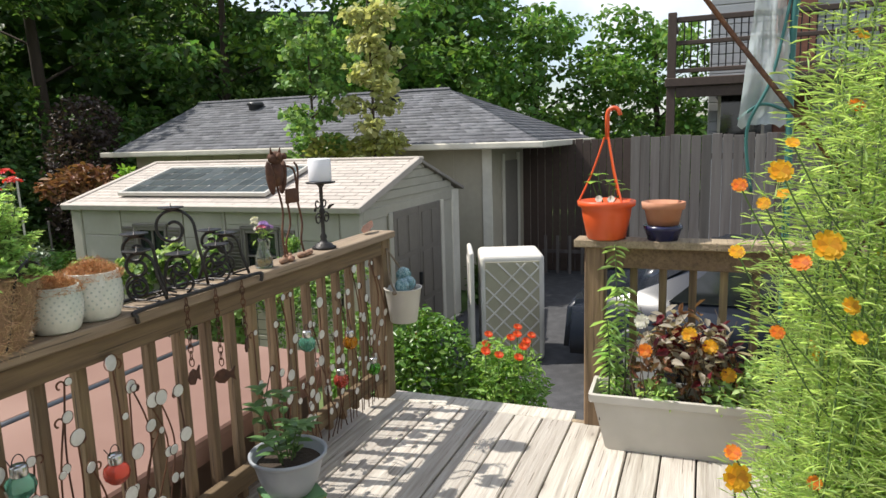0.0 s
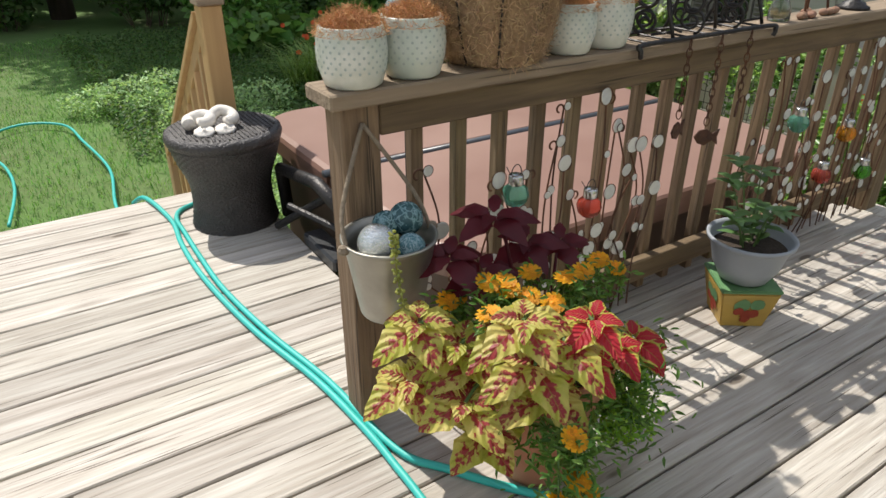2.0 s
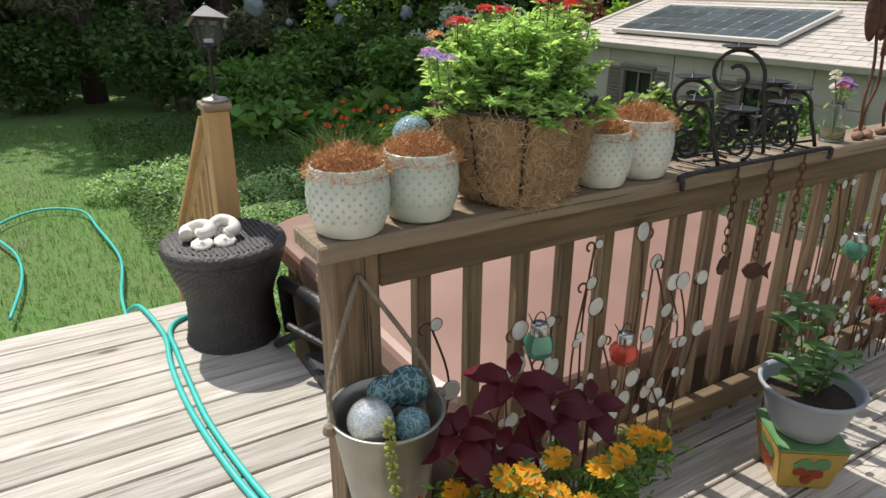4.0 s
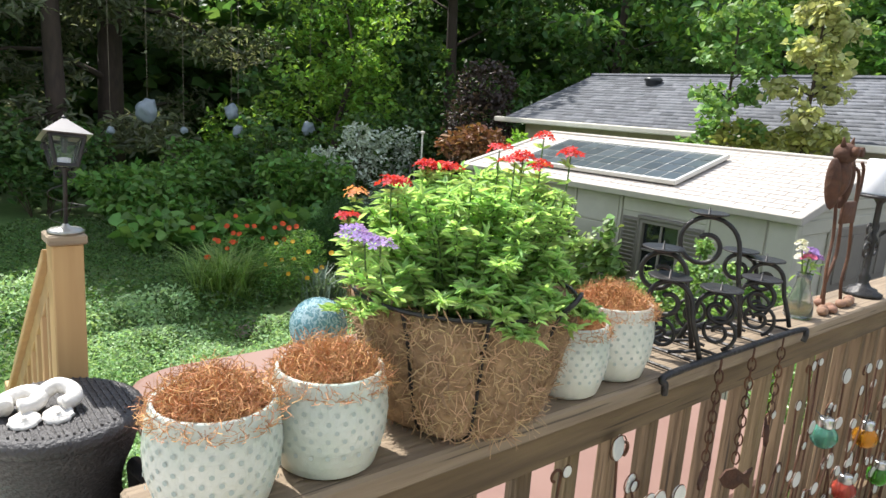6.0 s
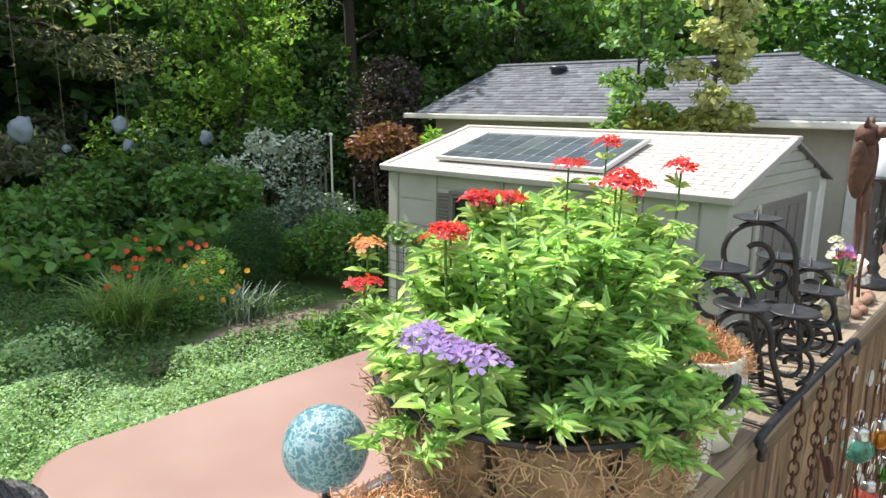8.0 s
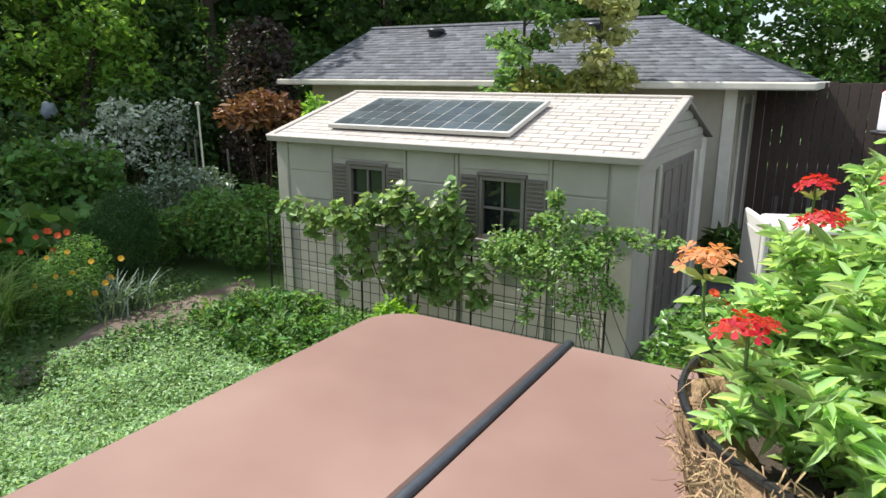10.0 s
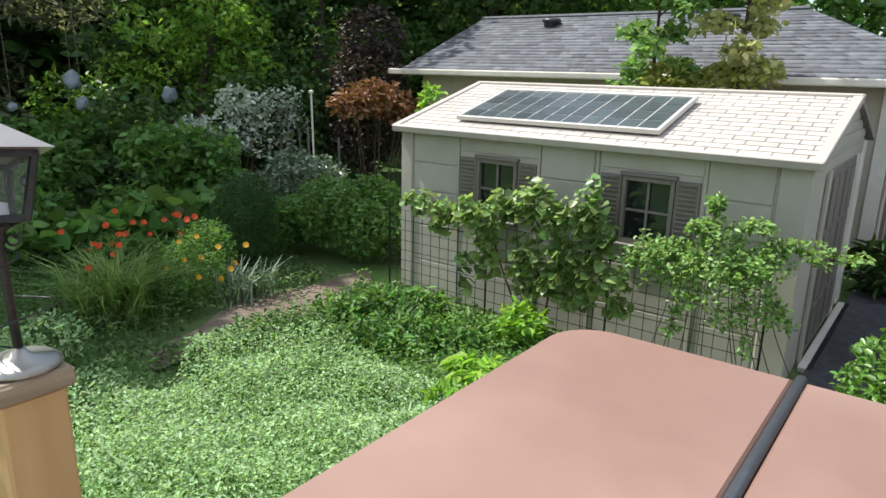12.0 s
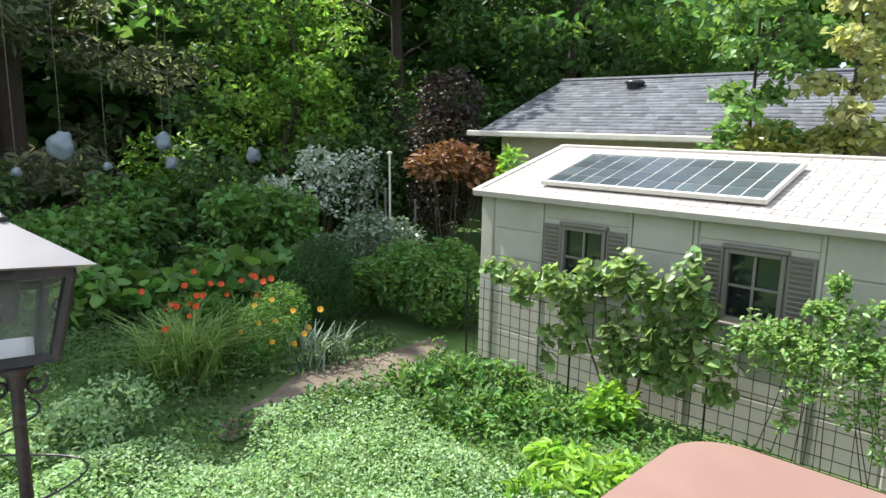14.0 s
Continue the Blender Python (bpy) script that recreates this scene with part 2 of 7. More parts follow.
def thing(name, label, category, m=None, group="", kind=""):
    ob = new(name)
    if m is not None:
        ob.matrix_basis = m
    return tagged(ob, label, category, group, kind)

def box(x0, y0, z0, x1, y1, z1, bevel=0.0, bm=None, seg=1):
    out = bm or bmesh.new()
    r = bmesh.ops.create_cube(out, size=1, matrix=Matrix.LocRotScale(((x0 + x1) / 2, (y0 + y1) / 2, (z0 + z1) / 2), None, (x1 - x0, y1 - y0, z1 - z0)))
    if bevel:
        es = list({e for v in r["verts"] for e in v.link_edges})
        bmesh.ops.bevel(out, geom=es, offset=bevel, segments=seg, affect="EDGES", profile=0.5)
    return out

def lathe(profile, n=24, bm=None, center=(0, 0, 0), close=False):
    """A turned shape from (radius, height) pairs."""
    out = bm or bmesh.new()
    rings = []
    for r, z in profile:
        if r < 1e-5:
            rings.append([out.verts.new((center[0], center[1], center[2] + z))])
        else:
            rings.append([out.verts.new((center[0] + r * math.cos(2 * math.pi * k / n), center[1] + r * math.sin(2 * math.pi * k / n), center[2] + z)) for k in range(n)])
    for a, c in zip(rings, rings[1:]):
        for k in range(n):
            q = [a[k % len(a)], a[(k + 1) % n % len(a)], c[(k + 1) % n % len(c)], c[k % len(c)]]
            q = list(dict.fromkeys(q))
            if len(q) > 2:
                out.faces.new(q)
    return out

def tube(points, r, n=8, bm=None, r1=None):
    """A round bar along points, from radius r to r1."""
    out = bm or bmesh.new()
    P = [Vector(p) for p in points]
    r1 = r if r1 is None else r1
    rings, side = [], None
    for i, p in enumerate(P):
        d = (P[min(i + 1, len(P) - 1)] - P[max(i - 1, 0)]).normalized()
        side = d.orthogonal().normalized() if side is None else (side - d * side.dot(d)).normalized()
        up = d.cross(side)
        rr = r + (r1 - r) * i / max(1, len(P) - 1)
        rings.append([out.verts.new(p + rr * (math.cos(2 * math.pi * k / n) * side + math.sin(2 * math.pi * k / n) * up)) for k in range(n)])
    for a, c in zip(rings, rings[1:]):
        for k in range(n):
            out.faces.new((a[k], a[(k + 1) % n], c[(k + 1) % n], c[k]))
    out.faces.new(rings[0][::-1]); out.faces.new(rings[-1])
    return out

def smooth_line(points, steps=6):
    """Points on a soft curve through the given ones."""
    P = [Vector(p) for p in points]
    out = []
    for i in range(len(P) - 1):
        a, b, c, d = P[max(i - 1, 0)], P[i], P[i + 1], P[min(i + 2, len(P) - 1)]
        for k in range(steps):
            t = k / steps
            out.append(0.5 * ((2 * b) + (c - a) * t + (2 * a - 5 * b + 4 * c - d) * t * t + (3 * b - a - 3 * c + d) * t ** 3))
    return out + [P[-1]]

def spiral(cx, cz, r0, r1, a0, a1, n=26, y=0.0):
    return [(cx + (r0 + (r1 - r0) * k / n) * math.cos(a0 + (a1 - a0) * k / n), y, cz + (r0 + (r1 - r0) * k / n) * math.sin(a0 + (a1 - a0) * k / n)) for k in range(n + 1)]

def raw_mesh(name, verts, faces, materials, parent=None, smooth=False):
    """A mesh from numpy arrays of corners and of faces with equally many corners."""
    me = bpy.data.meshes.new(name)
    nv, (nf, k) = len(verts), faces.shape
    me.vertices.add(nv); me.vertices.foreach_set("co", np.asarray(verts, np.float32).ravel())
    me.loops.add(nf * k); me.loops.foreach_set("vertex_index", faces.astype(np.int32).ravel())
    me.polygons.add(nf); me.polygons.foreach_set("loop_start", np.arange(0, nf * k, k, dtype=np.int32))
    for mm in materials:
        me.materials.append(mm)
    me.update(calc_edges=True)
    if smooth:
        me.shade_smooth()
    return link(name, me, parent)

rng = np.random.default_rng(7)

def unit(v):
    return v / np.maximum(np.linalg.norm(v, axis=-1, keepdims=True), 1e-9)

def leaf_arrays(centers, size, aspect=0.55, lift=0.5, toward=None, fold=0.18, droop=0.0, vary=0.35, outline="leaf"):
    """Folded leaves: six corners each, two quads, pointing about along toward (or anywhere), with their faces mostly up."""
    n = len(centers)
    d = rng.normal(size=(n, 3)) if toward is None else toward + 0.45 * rng.normal(size=(n, 3))
    d[:, 2] = d[:, 2] * 0.6 - droop
    d = unit(d)
    nrm = rng.normal(size=(n, 3)); nrm[:, 2] = np.abs(nrm[:, 2]) + lift
    nrm = unit(nrm - d * (nrm * d).sum(-1, keepdims=True))
    s = np.cross(d, nrm)
    L = (size * (1 + vary * (2 * rng.random(n) - 1)))[:, None]
    W = L * aspect * 0.5
    f = fold * L
    base, tip = centers, centers + d * L - nrm * L * 0.12
    m1, m2 = centers + d * L * 0.33, centers + d * L * 0.7
    w1, w2 = (1.0, 0.75) if outline == "leaf" else (0.75, 1.0)
    a, b = m1 + s * W * w1 + nrm * f * 0.5, m2 + s * W * w2 + nrm * f * 0.35
    c, e = m1 - s * W * w1 + nrm * f * 0.5, m2 - s * W * w2 + nrm * f * 0.35
    v = np.stack([base, a, b, tip, e, c], 1).reshape(-1, 3)
    k = np.arange(n)[:, None] * 6
    faces = np.concatenate([k + [[0, 1, 2, 3]], k + [[0, 3, 4, 5]]], 0)
    return v, faces

def leaves(name, centers, size, material, parent=None, **kw):
    v, fc = leaf_arrays(np.asarray(centers, float), size, **kw)
    return raw_mesh(name, v, fc, [material], parent)

def blades(name, roots, height, width, material, parent=None, lean=0.5, vary=0.4):
    """Grass-like blades: two quads each, bending over."""
    n = len(roots)
    a = rng.random(n) * 2 * np.pi
    out = np.stack([np.cos(a), np.sin(a), np.zeros(n)], 1)
    side = np.stack([-np.sin(a), np.cos(a), np.zeros(n)], 1)
    H = (height * (1 + vary * (2 * rng.random(n) - 1)))[:, None]
    ln = lean * (0.3 + rng.random(n))[:, None]
    up = np.array([[0, 0, 1.0]])
    mid = roots + H * 0.6 * up + out * H * ln * 0.35
    tip = roots + H * (1 - 0.25 * ln) * up + out * H * ln
    w = width * 0.5
    v = np.stack([roots - side * w, roots + side * w, mid + side * w * 0.8, mid - side * w * 0.8, tip + side * w * 0.12, tip - side * w * 0.12], 1).reshape(-1, 3)
    k = np.arange(n)[:, None] * 6
    return raw_mesh(name, v, np.concatenate([k + [[0, 1, 2, 3]], k + [[3, 2, 4, 5]]], 0), [material], parent)

def in_ball(n, hollow=0.5):
    """Points in a unit ball, mostly near its skin."""
    return unit(rng.normal(size=(n, 3))) * (hollow + (1 - hollow) * rng.random((n, 1)) ** 0.6)

def clumps(balls, n, hollow=0.55):
    """n points over uneven clumps (x, y, z, rx, rz), shared out by surface."""
    B = np.array(balls, float)
    w = B[:, 3] * B[:, 4]
    counts = np.maximum(1, (n * w / w.sum()).astype(int))
    pts = [B[i, :3] + in_ball(c, hollow) * [B[i, 3], B[i, 3], B[i, 4]] for i, c in enumerate(counts)]
    return np.concatenate(pts)

def tree(label, x, y, height, spread, n, size, material, trunk_r=0.16, low=0.15, seed=1, conifer=False, z0=-1.0, extra=None, aspect=0.6):
    """A tree: tapered trunk with limbs, and a crown of leaves in uneven clumps."""
    rs = random.Random(seed)
    t = thing("tree", label, "tree", pose(x, y, z0))
    bm = bmesh.new()
    top = height * 0.92
    line = smooth_line([(0, 0, -0.15), (rs.uniform(-.15, .15), rs.uniform(-.15, .15), height * .35), (rs.uniform(-.3, .3), rs.uniform(-.3, .3), height * .65), (rs.uniform(-.3, .3), rs.uniform(-.3, .3), top)], 4)
    tube(line, trunk_r, 9, bm, trunk_r * 0.15)
    balls = []
    count = 26 if conifer else 15
    for k in range(count):
        f = low + (0.96 - low) * (k + rs.random() * .6) / count
        a = k * 2.4 + rs.uniform(-.4, .4)
        if conifer:
            reach = spread * (1.08 - f) * rs.uniform(.75, 1.1)
        else:
            reach = spread * math.sqrt(max(0.12, 1 - (2 * (f - low) / (1 - low) - 0.85) ** 2 * 0.8)) * rs.uniform(.55, 1.0)
        p0 = line[min(len(line) - 1, int(f * (len(line) - 1)))]
        end = Vector((p0.x + reach * math.cos(a), p0.y + reach * math.sin(a), f * height + (-.25 if conifer else .35) * reach * rs.uniform(.4, 1)))
        tube(smooth_line([p0, p0.lerp(end, .5) + Vector((0, 0, .12 * reach)), end], 3), trunk_r * 0.3 * (1.1 - f), 5, bm, trunk_r * .05)
        steps = (0.45, 0.75, 1.0) if conifer else (0.5, 0.78, 1.02)
        for s in steps:
            q = p0.lerp(end, s)
            rr = spread * (rs.uniform(.16, .26) if conifer else rs.uniform(.22, .36))
            balls.append((q.x + rs.uniform(-.2, .2), q.y + rs.uniform(-.2, .2), q.z + rs.uniform(-.15, .2), rr, rr * rs.uniform(.4, .75)))
    part("trunk", bm, M_BARK, t, smooth=True)
    leaves("crown", clumps(balls, n), size, material, t, lift=0.4 if not conifer else 0.1, aspect=aspect, droop=0.25)
    # Sunlit patches put into the colour: some clumps repeated with lighter leaves
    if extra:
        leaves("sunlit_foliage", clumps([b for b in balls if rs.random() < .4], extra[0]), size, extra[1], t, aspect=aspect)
    return t

def shrub(name, label, category, balls, n, size, material, z0=-1.0, x=0.0, y=0.0, stems=8, twig=None, aspect=0.55, hollow=0.5, seed=3, lift=0.5, droop=0.0, outline="leaf"):
    """A bush: thin stems from its foot into leaf clumps."""
    rs = random.Random(seed)
    t = thing(name, label, category, pose(x, y, z0))
    bm = bmesh.new()
    for k in range(stems):
        b = balls[k % len(balls)]
        foot = (b[0] * .35 + rs.uniform(-.06, .06), b[1] * .35 + rs.uniform(-.06, .06), -0.03)
        end = (b[0] + rs.uniform(-.5, .5) * b[3], b[1] + rs.uniform(-.5, .5) * b[3], b[2] + rs.uniform(-.2, .5) * b[4])
        mid = ((foot[0] + end[0]) / 2 + rs.uniform(-.05, .05), (foot[1] + end[1]) / 2, end[2] * .55)
        tube(smooth_line([foot, mid, end], 3), 0.012, 5, bm, 0.004)
    part("branching_stem", bm, twig or M_TWIG, t, smooth=True)
    leaves("foliage", clumps(balls, n, hollow), size, material, t, aspect=aspect, lift=lift, droop=droop, outline=outline)
    return t

# ---------------------------------------------------------------- ground and yard
GZ = -1.0
bm = bmesh.new()
bmesh.ops.create_grid(bm, x_segments=160, y_segments=160, size=200)
for v in bm.verts:
    d = math.hypot(v.co.x - 2, v.co.y - 4)
    v.co.z = GZ - 0.02 + 0.05 * noise.noise((v.co.x * .15, v.co.y * .15, 0)) * (d > 4)
tagged(part("ground", bm, M_GROUND, smooth=True), "green lawn and garden soil of the back yard", "ground", kind="structure")
bm = bmesh.new()
outline = []
for k in range(40):
    a = 2 * math.pi * k / 40
    outline.append(bm.verts.new((3.95 + 1.5 * math.cos(a) + .16 * math.sin(3 * a), 5.98 + .40 * math.sin(a) + .16 * math.cos(a) + .08 * math.sin(5 * a), GZ + .012)))
bm.faces.new(outline)
r = bmesh.ops.extrude_face_region(bm, geom=bm.faces[:])
bmesh.ops.translate(bm, vec=(0, 0, 0.006), verts=[v for v in r["geom"] if isinstance(v, bmesh.types.BMVert)])
tagged(part("dirt_path", bm, M_DIRT), "bare brown earth path between garden beds", "path", kind="structure")
bm = bmesh.new()
box(3.9, -9, GZ - .1, 30, 1.45, GZ + 0.03, 0, bm)
tagged(part("road", bm, M_ASPH), "dark asphalt driveway beside the deck", "driveway", kind="structure")

# ---------------------------------------------------------------- deck
deck = thing("floor", "weathered grey-brown wooden deck boards", "deck", kind="structure")
PITCH, BW = 0.1555, 0.1475
def board_mesh(length, width=BW, thick=0.03):
    b = bmesh.new()
    box(-length / 2, -width / 2, -thick, length / 2, width / 2, 0, 0.004, b)
    me = bpy.data.meshes.new("board"); b.to_mesh(me); b.free(); me.materials.append(M_DECK)
    return me
long_board, short_board = board_mesh(3.5), board_mesh(3.27)
left_board = board_mesh(2.85)
y = 1.912
while y > -3.2:
    wob = 0.002 * math.sin(y * 40)
    spans = [(left_board, -1.17), (left_board, -4.03)] if y > 0.13 else [(short_board, 1.06), (long_board, -2.33)] if int(y * 7) % 2 else [(long_board, 0.945), (short_board, -2.445)]
    for me, x in spans:
        link("board", me, deck, pose(x, y, wob))
    y -= PITCH
bm = bmesh.new()
box(-4.04, -3.2, -0.26, 2.68, 0.06, -0.05, 0, bm)
box(-5.5, 0.06, -0.26, 0.24, 1.98, -0.05, 0, bm)
part("joists", bm, M_DARKWOOD, deck)
bm = bmesh.new()
for x in (-3.4, -1.4, 0.14):
    box(x, 1.86, GZ - .1, x + .09, 1.95, -0.26, 0, bm)
part("support_posts", bm, M_DARKWOOD, deck)
bm = box(2.70, -3.2, -0.20, 2.735, 0.04, 0.002, .004)
part("fascia", bm, M_CAP, deck)
bm = box(2.695, -1.12, -0.032, 2.835, -0.03, 0.004, .005)
part("edge_board", bm, M_DECK, deck)
st = thing("deck_steps", "pale worn wooden steps down from the deck", "steps")
for k in range(1, 5):
    z = -0.2 * k
    part("tread", box(2.74 + .29 * (k - 1), -1.12, z - .04, 3.05 + .29 * (k - 1), -0.05, z, .006), M_DECK, st)
part("stringer", box(2.74, -1.12, GZ, 3.1, -1.08, -0.24), M_DARKWOOD, st)
part("stringer", box(2.74, -.09, GZ, 3.1, -.05, -0.24), M_DARKWOOD, st)

# ---------------------------------------------------------------- railings
def baluster_mesh(z0, z1, w=0.036):
    b = bmesh.new()
    box(-w / 2, -w / 2, z0, w / 2, w / 2, z1, 0.003, b)
    me = bpy.data.meshes.new("baluster"); b.to_mesh(me); b.free(); me.materials.append(M_RAILZ)
    return me
rail = thing("deck_railing", "brown stained wooden deck railing with a wide weathered cap", "railing")
part("post", box(-0.05, -0.045, 0, 0.05, 0.05, 0.945, .005), M_RAILZ, rail)
part("post", box(2.70, -0.045, 0, 2.80, 0.05, 0.945, .005), M_RAILZ, rail)
part("cap", box(-0.085, -0.072, 0.945, 2.82, 0.075, 0.984, .005), M_CAP, rail)
part("top_rail", box(0.052, -0.042, 0.86, 2.698, -0.004, 0.943, .004), M_RAILX, rail)
part("bottom_rail", box(0.052, -0.042, 0.12, 2.698, -0.004, 0.205, .004), M_RAILX, rail)
bal = baluster_mesh(0.05, 0.943)
for k in range(18):
    link("baluster", bal, rail, pose(0.18 + 0.1395 * k, 0.018, 0))

rail2 = thing("deck_railing", "short brown wooden railing beside the deck steps", "railing")
part("post", box(2.68, -1.285, 0.0, 2.78, -1.185, 0.945, .005), M_RAILZ, rail2)
part("post", box(2.68, -3.0, 0.0, 2.78, -2.9, 0.945, .005), M_RAILZ, rail2)
part("cap", box(2.655, -3.05, 0.945, 2.80, -1.135, 0.984, .005), M_CAP, rail2)
part("top_rail", box(2.70, -2.9, 0.84, 2.738, -1.287, 0.943, .004), M_RAILX, rail2)
part("bottom_rail", box(2.70, -2.9, 0.12, 2.738, -1.287, 0.205, .004), M_RAILX, rail2)
for k in range(12):
    link("baluster", bal, rail2, pose(2.758, -1.42 - 0.1395 * k, 0))

# newel with a sloping stair rail down to the lawn
nw = thing("newel_post", "yellow pine newel post with a sloping stair rail", "post")
part("post", box(0.13, 1.80, -0.25, 0.23, 1.90, 0.93, .005), M_NEWEL, nw)
part("cap", box(0.118, 1.788, 0.93, 0.242, 1.912, 0.965, .006), M_CAP, nw, "weathered grey post cap")
def slope_bar(z_top, w, h, x0, name):
    b = box(x0, 0, -h, x0 + w, 1.35, 0, .004)
    for v in b.verts:
        v.co.z += -0.80 * v.co.y
    bmesh.ops.translate(b, vec=(0, 1.902, z_top), verts=b.verts)
    part(name, b, M_NEWEL, nw)
slope_bar(0.90, 0.09, 0.04, 0.115, "handrail")
slope_bar(0.855, 0.038, 0.085, 0.14, "stair_top_rail")
slope_bar(0.25, 0.038, 0.085, 0.14, "stair_bottom_rail")
for k in range(8):
    y0 = 2.0 + .15 * k
    b = box(0.14, y0, 0.1 - .8 * (y0 - 1.9), 0.176, y0 + .036, 0.86 - .8 * (y0 - 1.9), .003)
    part("baluster", b, M_NEWEL, nw)
part("post", box(0.12, 3.22, GZ - .1, 0.21, 3.31, -0.12, .005), M_NEWEL, nw)
for k in range(1, 5):
    part("tread", box(-1.1, 1.99 + .28 * (k - 1), -0.2 * k - .04, 0.14, 2.29 + .28 * (k - 1), -0.2 * k, .005), M_DECK, nw)
part("stringer", box(0.09, 2.0, GZ, 0.13, 2.28, -0.24), M_DARKWOOD, nw)

# ---------------------------------------------------------------- hot tub
tub = thing("hot_tub", "hot tub under faded brown vinyl cover with black hinge strip", "hot tub")
def slab(x0, y0, x1, y1, z0, z1, round_corners, r=0.22):
    """A padded cover half with rounded outer corners and a soft rim."""
    pts = []
    for (cx, cy, sx, sy, rounded) in round_corners:
        if rounded:
            a0 = math.atan2(sy, sx) - math.pi / 4
            for k in range(9):
                a = a0 + math.pi / 2 * k / 8
                pts.append((cx - sx * r + r * math.cos(a), cy - sy * r + r * math.sin(a)))
        else:
            pts.append((cx, cy))
    b = bmesh.new()
    cx, cy = (x0 + x1) / 2, (y0 + y1) / 2
    levels = [(0.0, z0), (0.0, z1 - .03), (0.008, z1 - .01), (0.03, z1)]
    rings = [[b.verts.new((px + (cx - px) * ins, py + (cy - py) * ins, z)) for px, py in pts] for ins, z in levels]
    for A, B in zip(rings, rings[1:]):
        for k in range(len(pts)):
            b.faces.new((A[k], A[(k + 1) % len(pts)], B[(k + 1) % len(pts)], B[k]))
    b.faces.new(rings[-1]); b.faces.new(rings[0][::-1])
    return b
X0, X1, Y0, Y1, YM = 0.36, 2.46, 0.10, 1.985, 1.045
part("cover_half", slab(X0, YM + .02, X1, Y1, .24, .345, [(X1, YM + .02, 1, -1, False), (X1, Y1, 1, 1, True), (X0, Y1, -1, 1, True), (X0, YM + .02, -1, -1, False)]), M_COVER, tub, smooth=False)
part("cover_half", slab(X0, Y0, X1, YM - .02, .24, .345, [(X1, Y0, 1, -1, True), (X1, YM - .02, 1, 1, False), (X0, YM - .02, -1, 1, False), (X0, Y0, -1, -1, True)]), M_COVER, tub)
hb = tube([(X0 - .02, YM, .338), (X1 + .02, YM, .338)], 0.021, 10)
for v in hb.verts:
    v.co.z = .335 + (v.co.z - .335) * .75
part("hinge_strip", hb, mat("worn blue black vinyl", (0.055, 0.062, 0.072), (0.035, 0.04, 0.048), rough=0.35, scale=25, bump=0.2), tub, "black vinyl hinge strip", smooth=True)
part("tub_wall", slab(X0 + .05, Y0 + .05, X1 - .05, Y1 - .05, GZ, .236, [(X1 - .05, Y0 + .05, 1, -1, True), (X1 - .05, Y1 - .05, 1, 1, True), (X0 + .05, Y1 - .05, -1, 1, True), (X0 + .05, Y0 + .05, -1, -1, True)]), M_TUB, tub)
lift = tube([(0.30, 1.42, 0.02), (0.28, 1.40, 0.26), (0.31, 1.05, 0.30), (0.33, 0.85, 0.24)], 0.03, 10)
part("lifter_arm", lift, M_IRON, tub, smooth=True)
part("lifter_bracket", box(0.25, 0.80, 0.0, 0.345, 1.12, 0.06, .01), M_BLACK, tub)
part("lifter_brace", tube([(0.20, 1.12, 0.20), (0.34, 0.86, 0.14)], 0.014, 8), M_IRON, tub)
part("lifter_brace", tube([(0.20, 1.30, 0.03), (0.33, 1.00, 0.25)], 0.018, 8), M_IRON, tub)

# ---------------------------------------------------------------- garden shed
shed = thing("garden_shed", "beige resin garden shed with pale shingled roof", "shed")
SX0, SX1, SY0, SY1 = 5.40, 8.34, 1.56, 5.56
SXM, ZE, ZR, SB = 6.92, 0.83, 1.285, -1.02
def wall_with_holes(x, y0, y1, z0, z1, holes, th=0.06):
    """An upright wall in the plane x, thickness th to +x, with rectangular holes (y0, y1, z0, z1)."""
    b = bmesh.new()
    ys = sorted({y0, y1, *[h[0] for h in holes], *[h[1] for h in holes]})
    zs = sorted({z0, z1, *[h[2] for h in holes], *[h[3] for h in holes]})
    for a, c in zip(ys, ys[1:]):
        for d, e in zip(zs, zs[1:]):
            my, mz = (a + c) / 2, (d + e) / 2
            if not any(h[0] < my < h[1] and h[2] < mz < h[3] for h in holes):
                box(x, a, d, x + th, c, e, 0, b)
    bmesh.ops.remove_doubles(b, verts=b.verts, dist=1e-4)
    return b
WINS = [(2.56, 3.02), (4.10, 4.57)]
part("front_wall", wall_with_holes(SX0 + .012, SY0, SY1, SB, ZE - .03, [(a, b_, -0.02, 0.575) for a, b_ in WINS]), M_RESIN, shed)
part("back_wall", box(SX1 - .06, SY0, SB, SX1, SY1, ZE - .03), M_RESIN, shed)
def gable(y0, y1, hole=None):
    b = bmesh.new()
    prof = [(SX0 + .075, SB), (SX1 - .065, SB), (SX1 - .065, ZE - .03), (SXM, ZR - .05), (SX0 + .075, ZE - .03)]
    A = [b.verts.new((px, y0, pz)) for px, pz in prof]; B = [b.verts.new((px, y1, pz)) for px, pz in prof]
    b.faces.new(A); b.faces.new(B[::-1])
    for k in range(5):
        b.faces.new((A[k], B[k], B[(k + 1) % 5], A[(k + 1) % 5]))
    return b
part("gable_wall", gable(SY0, SY0 + .05), M_RESIN, shed)
part("gable_wall", gable(SY1 - .05, SY1), M_RESIN, shed)
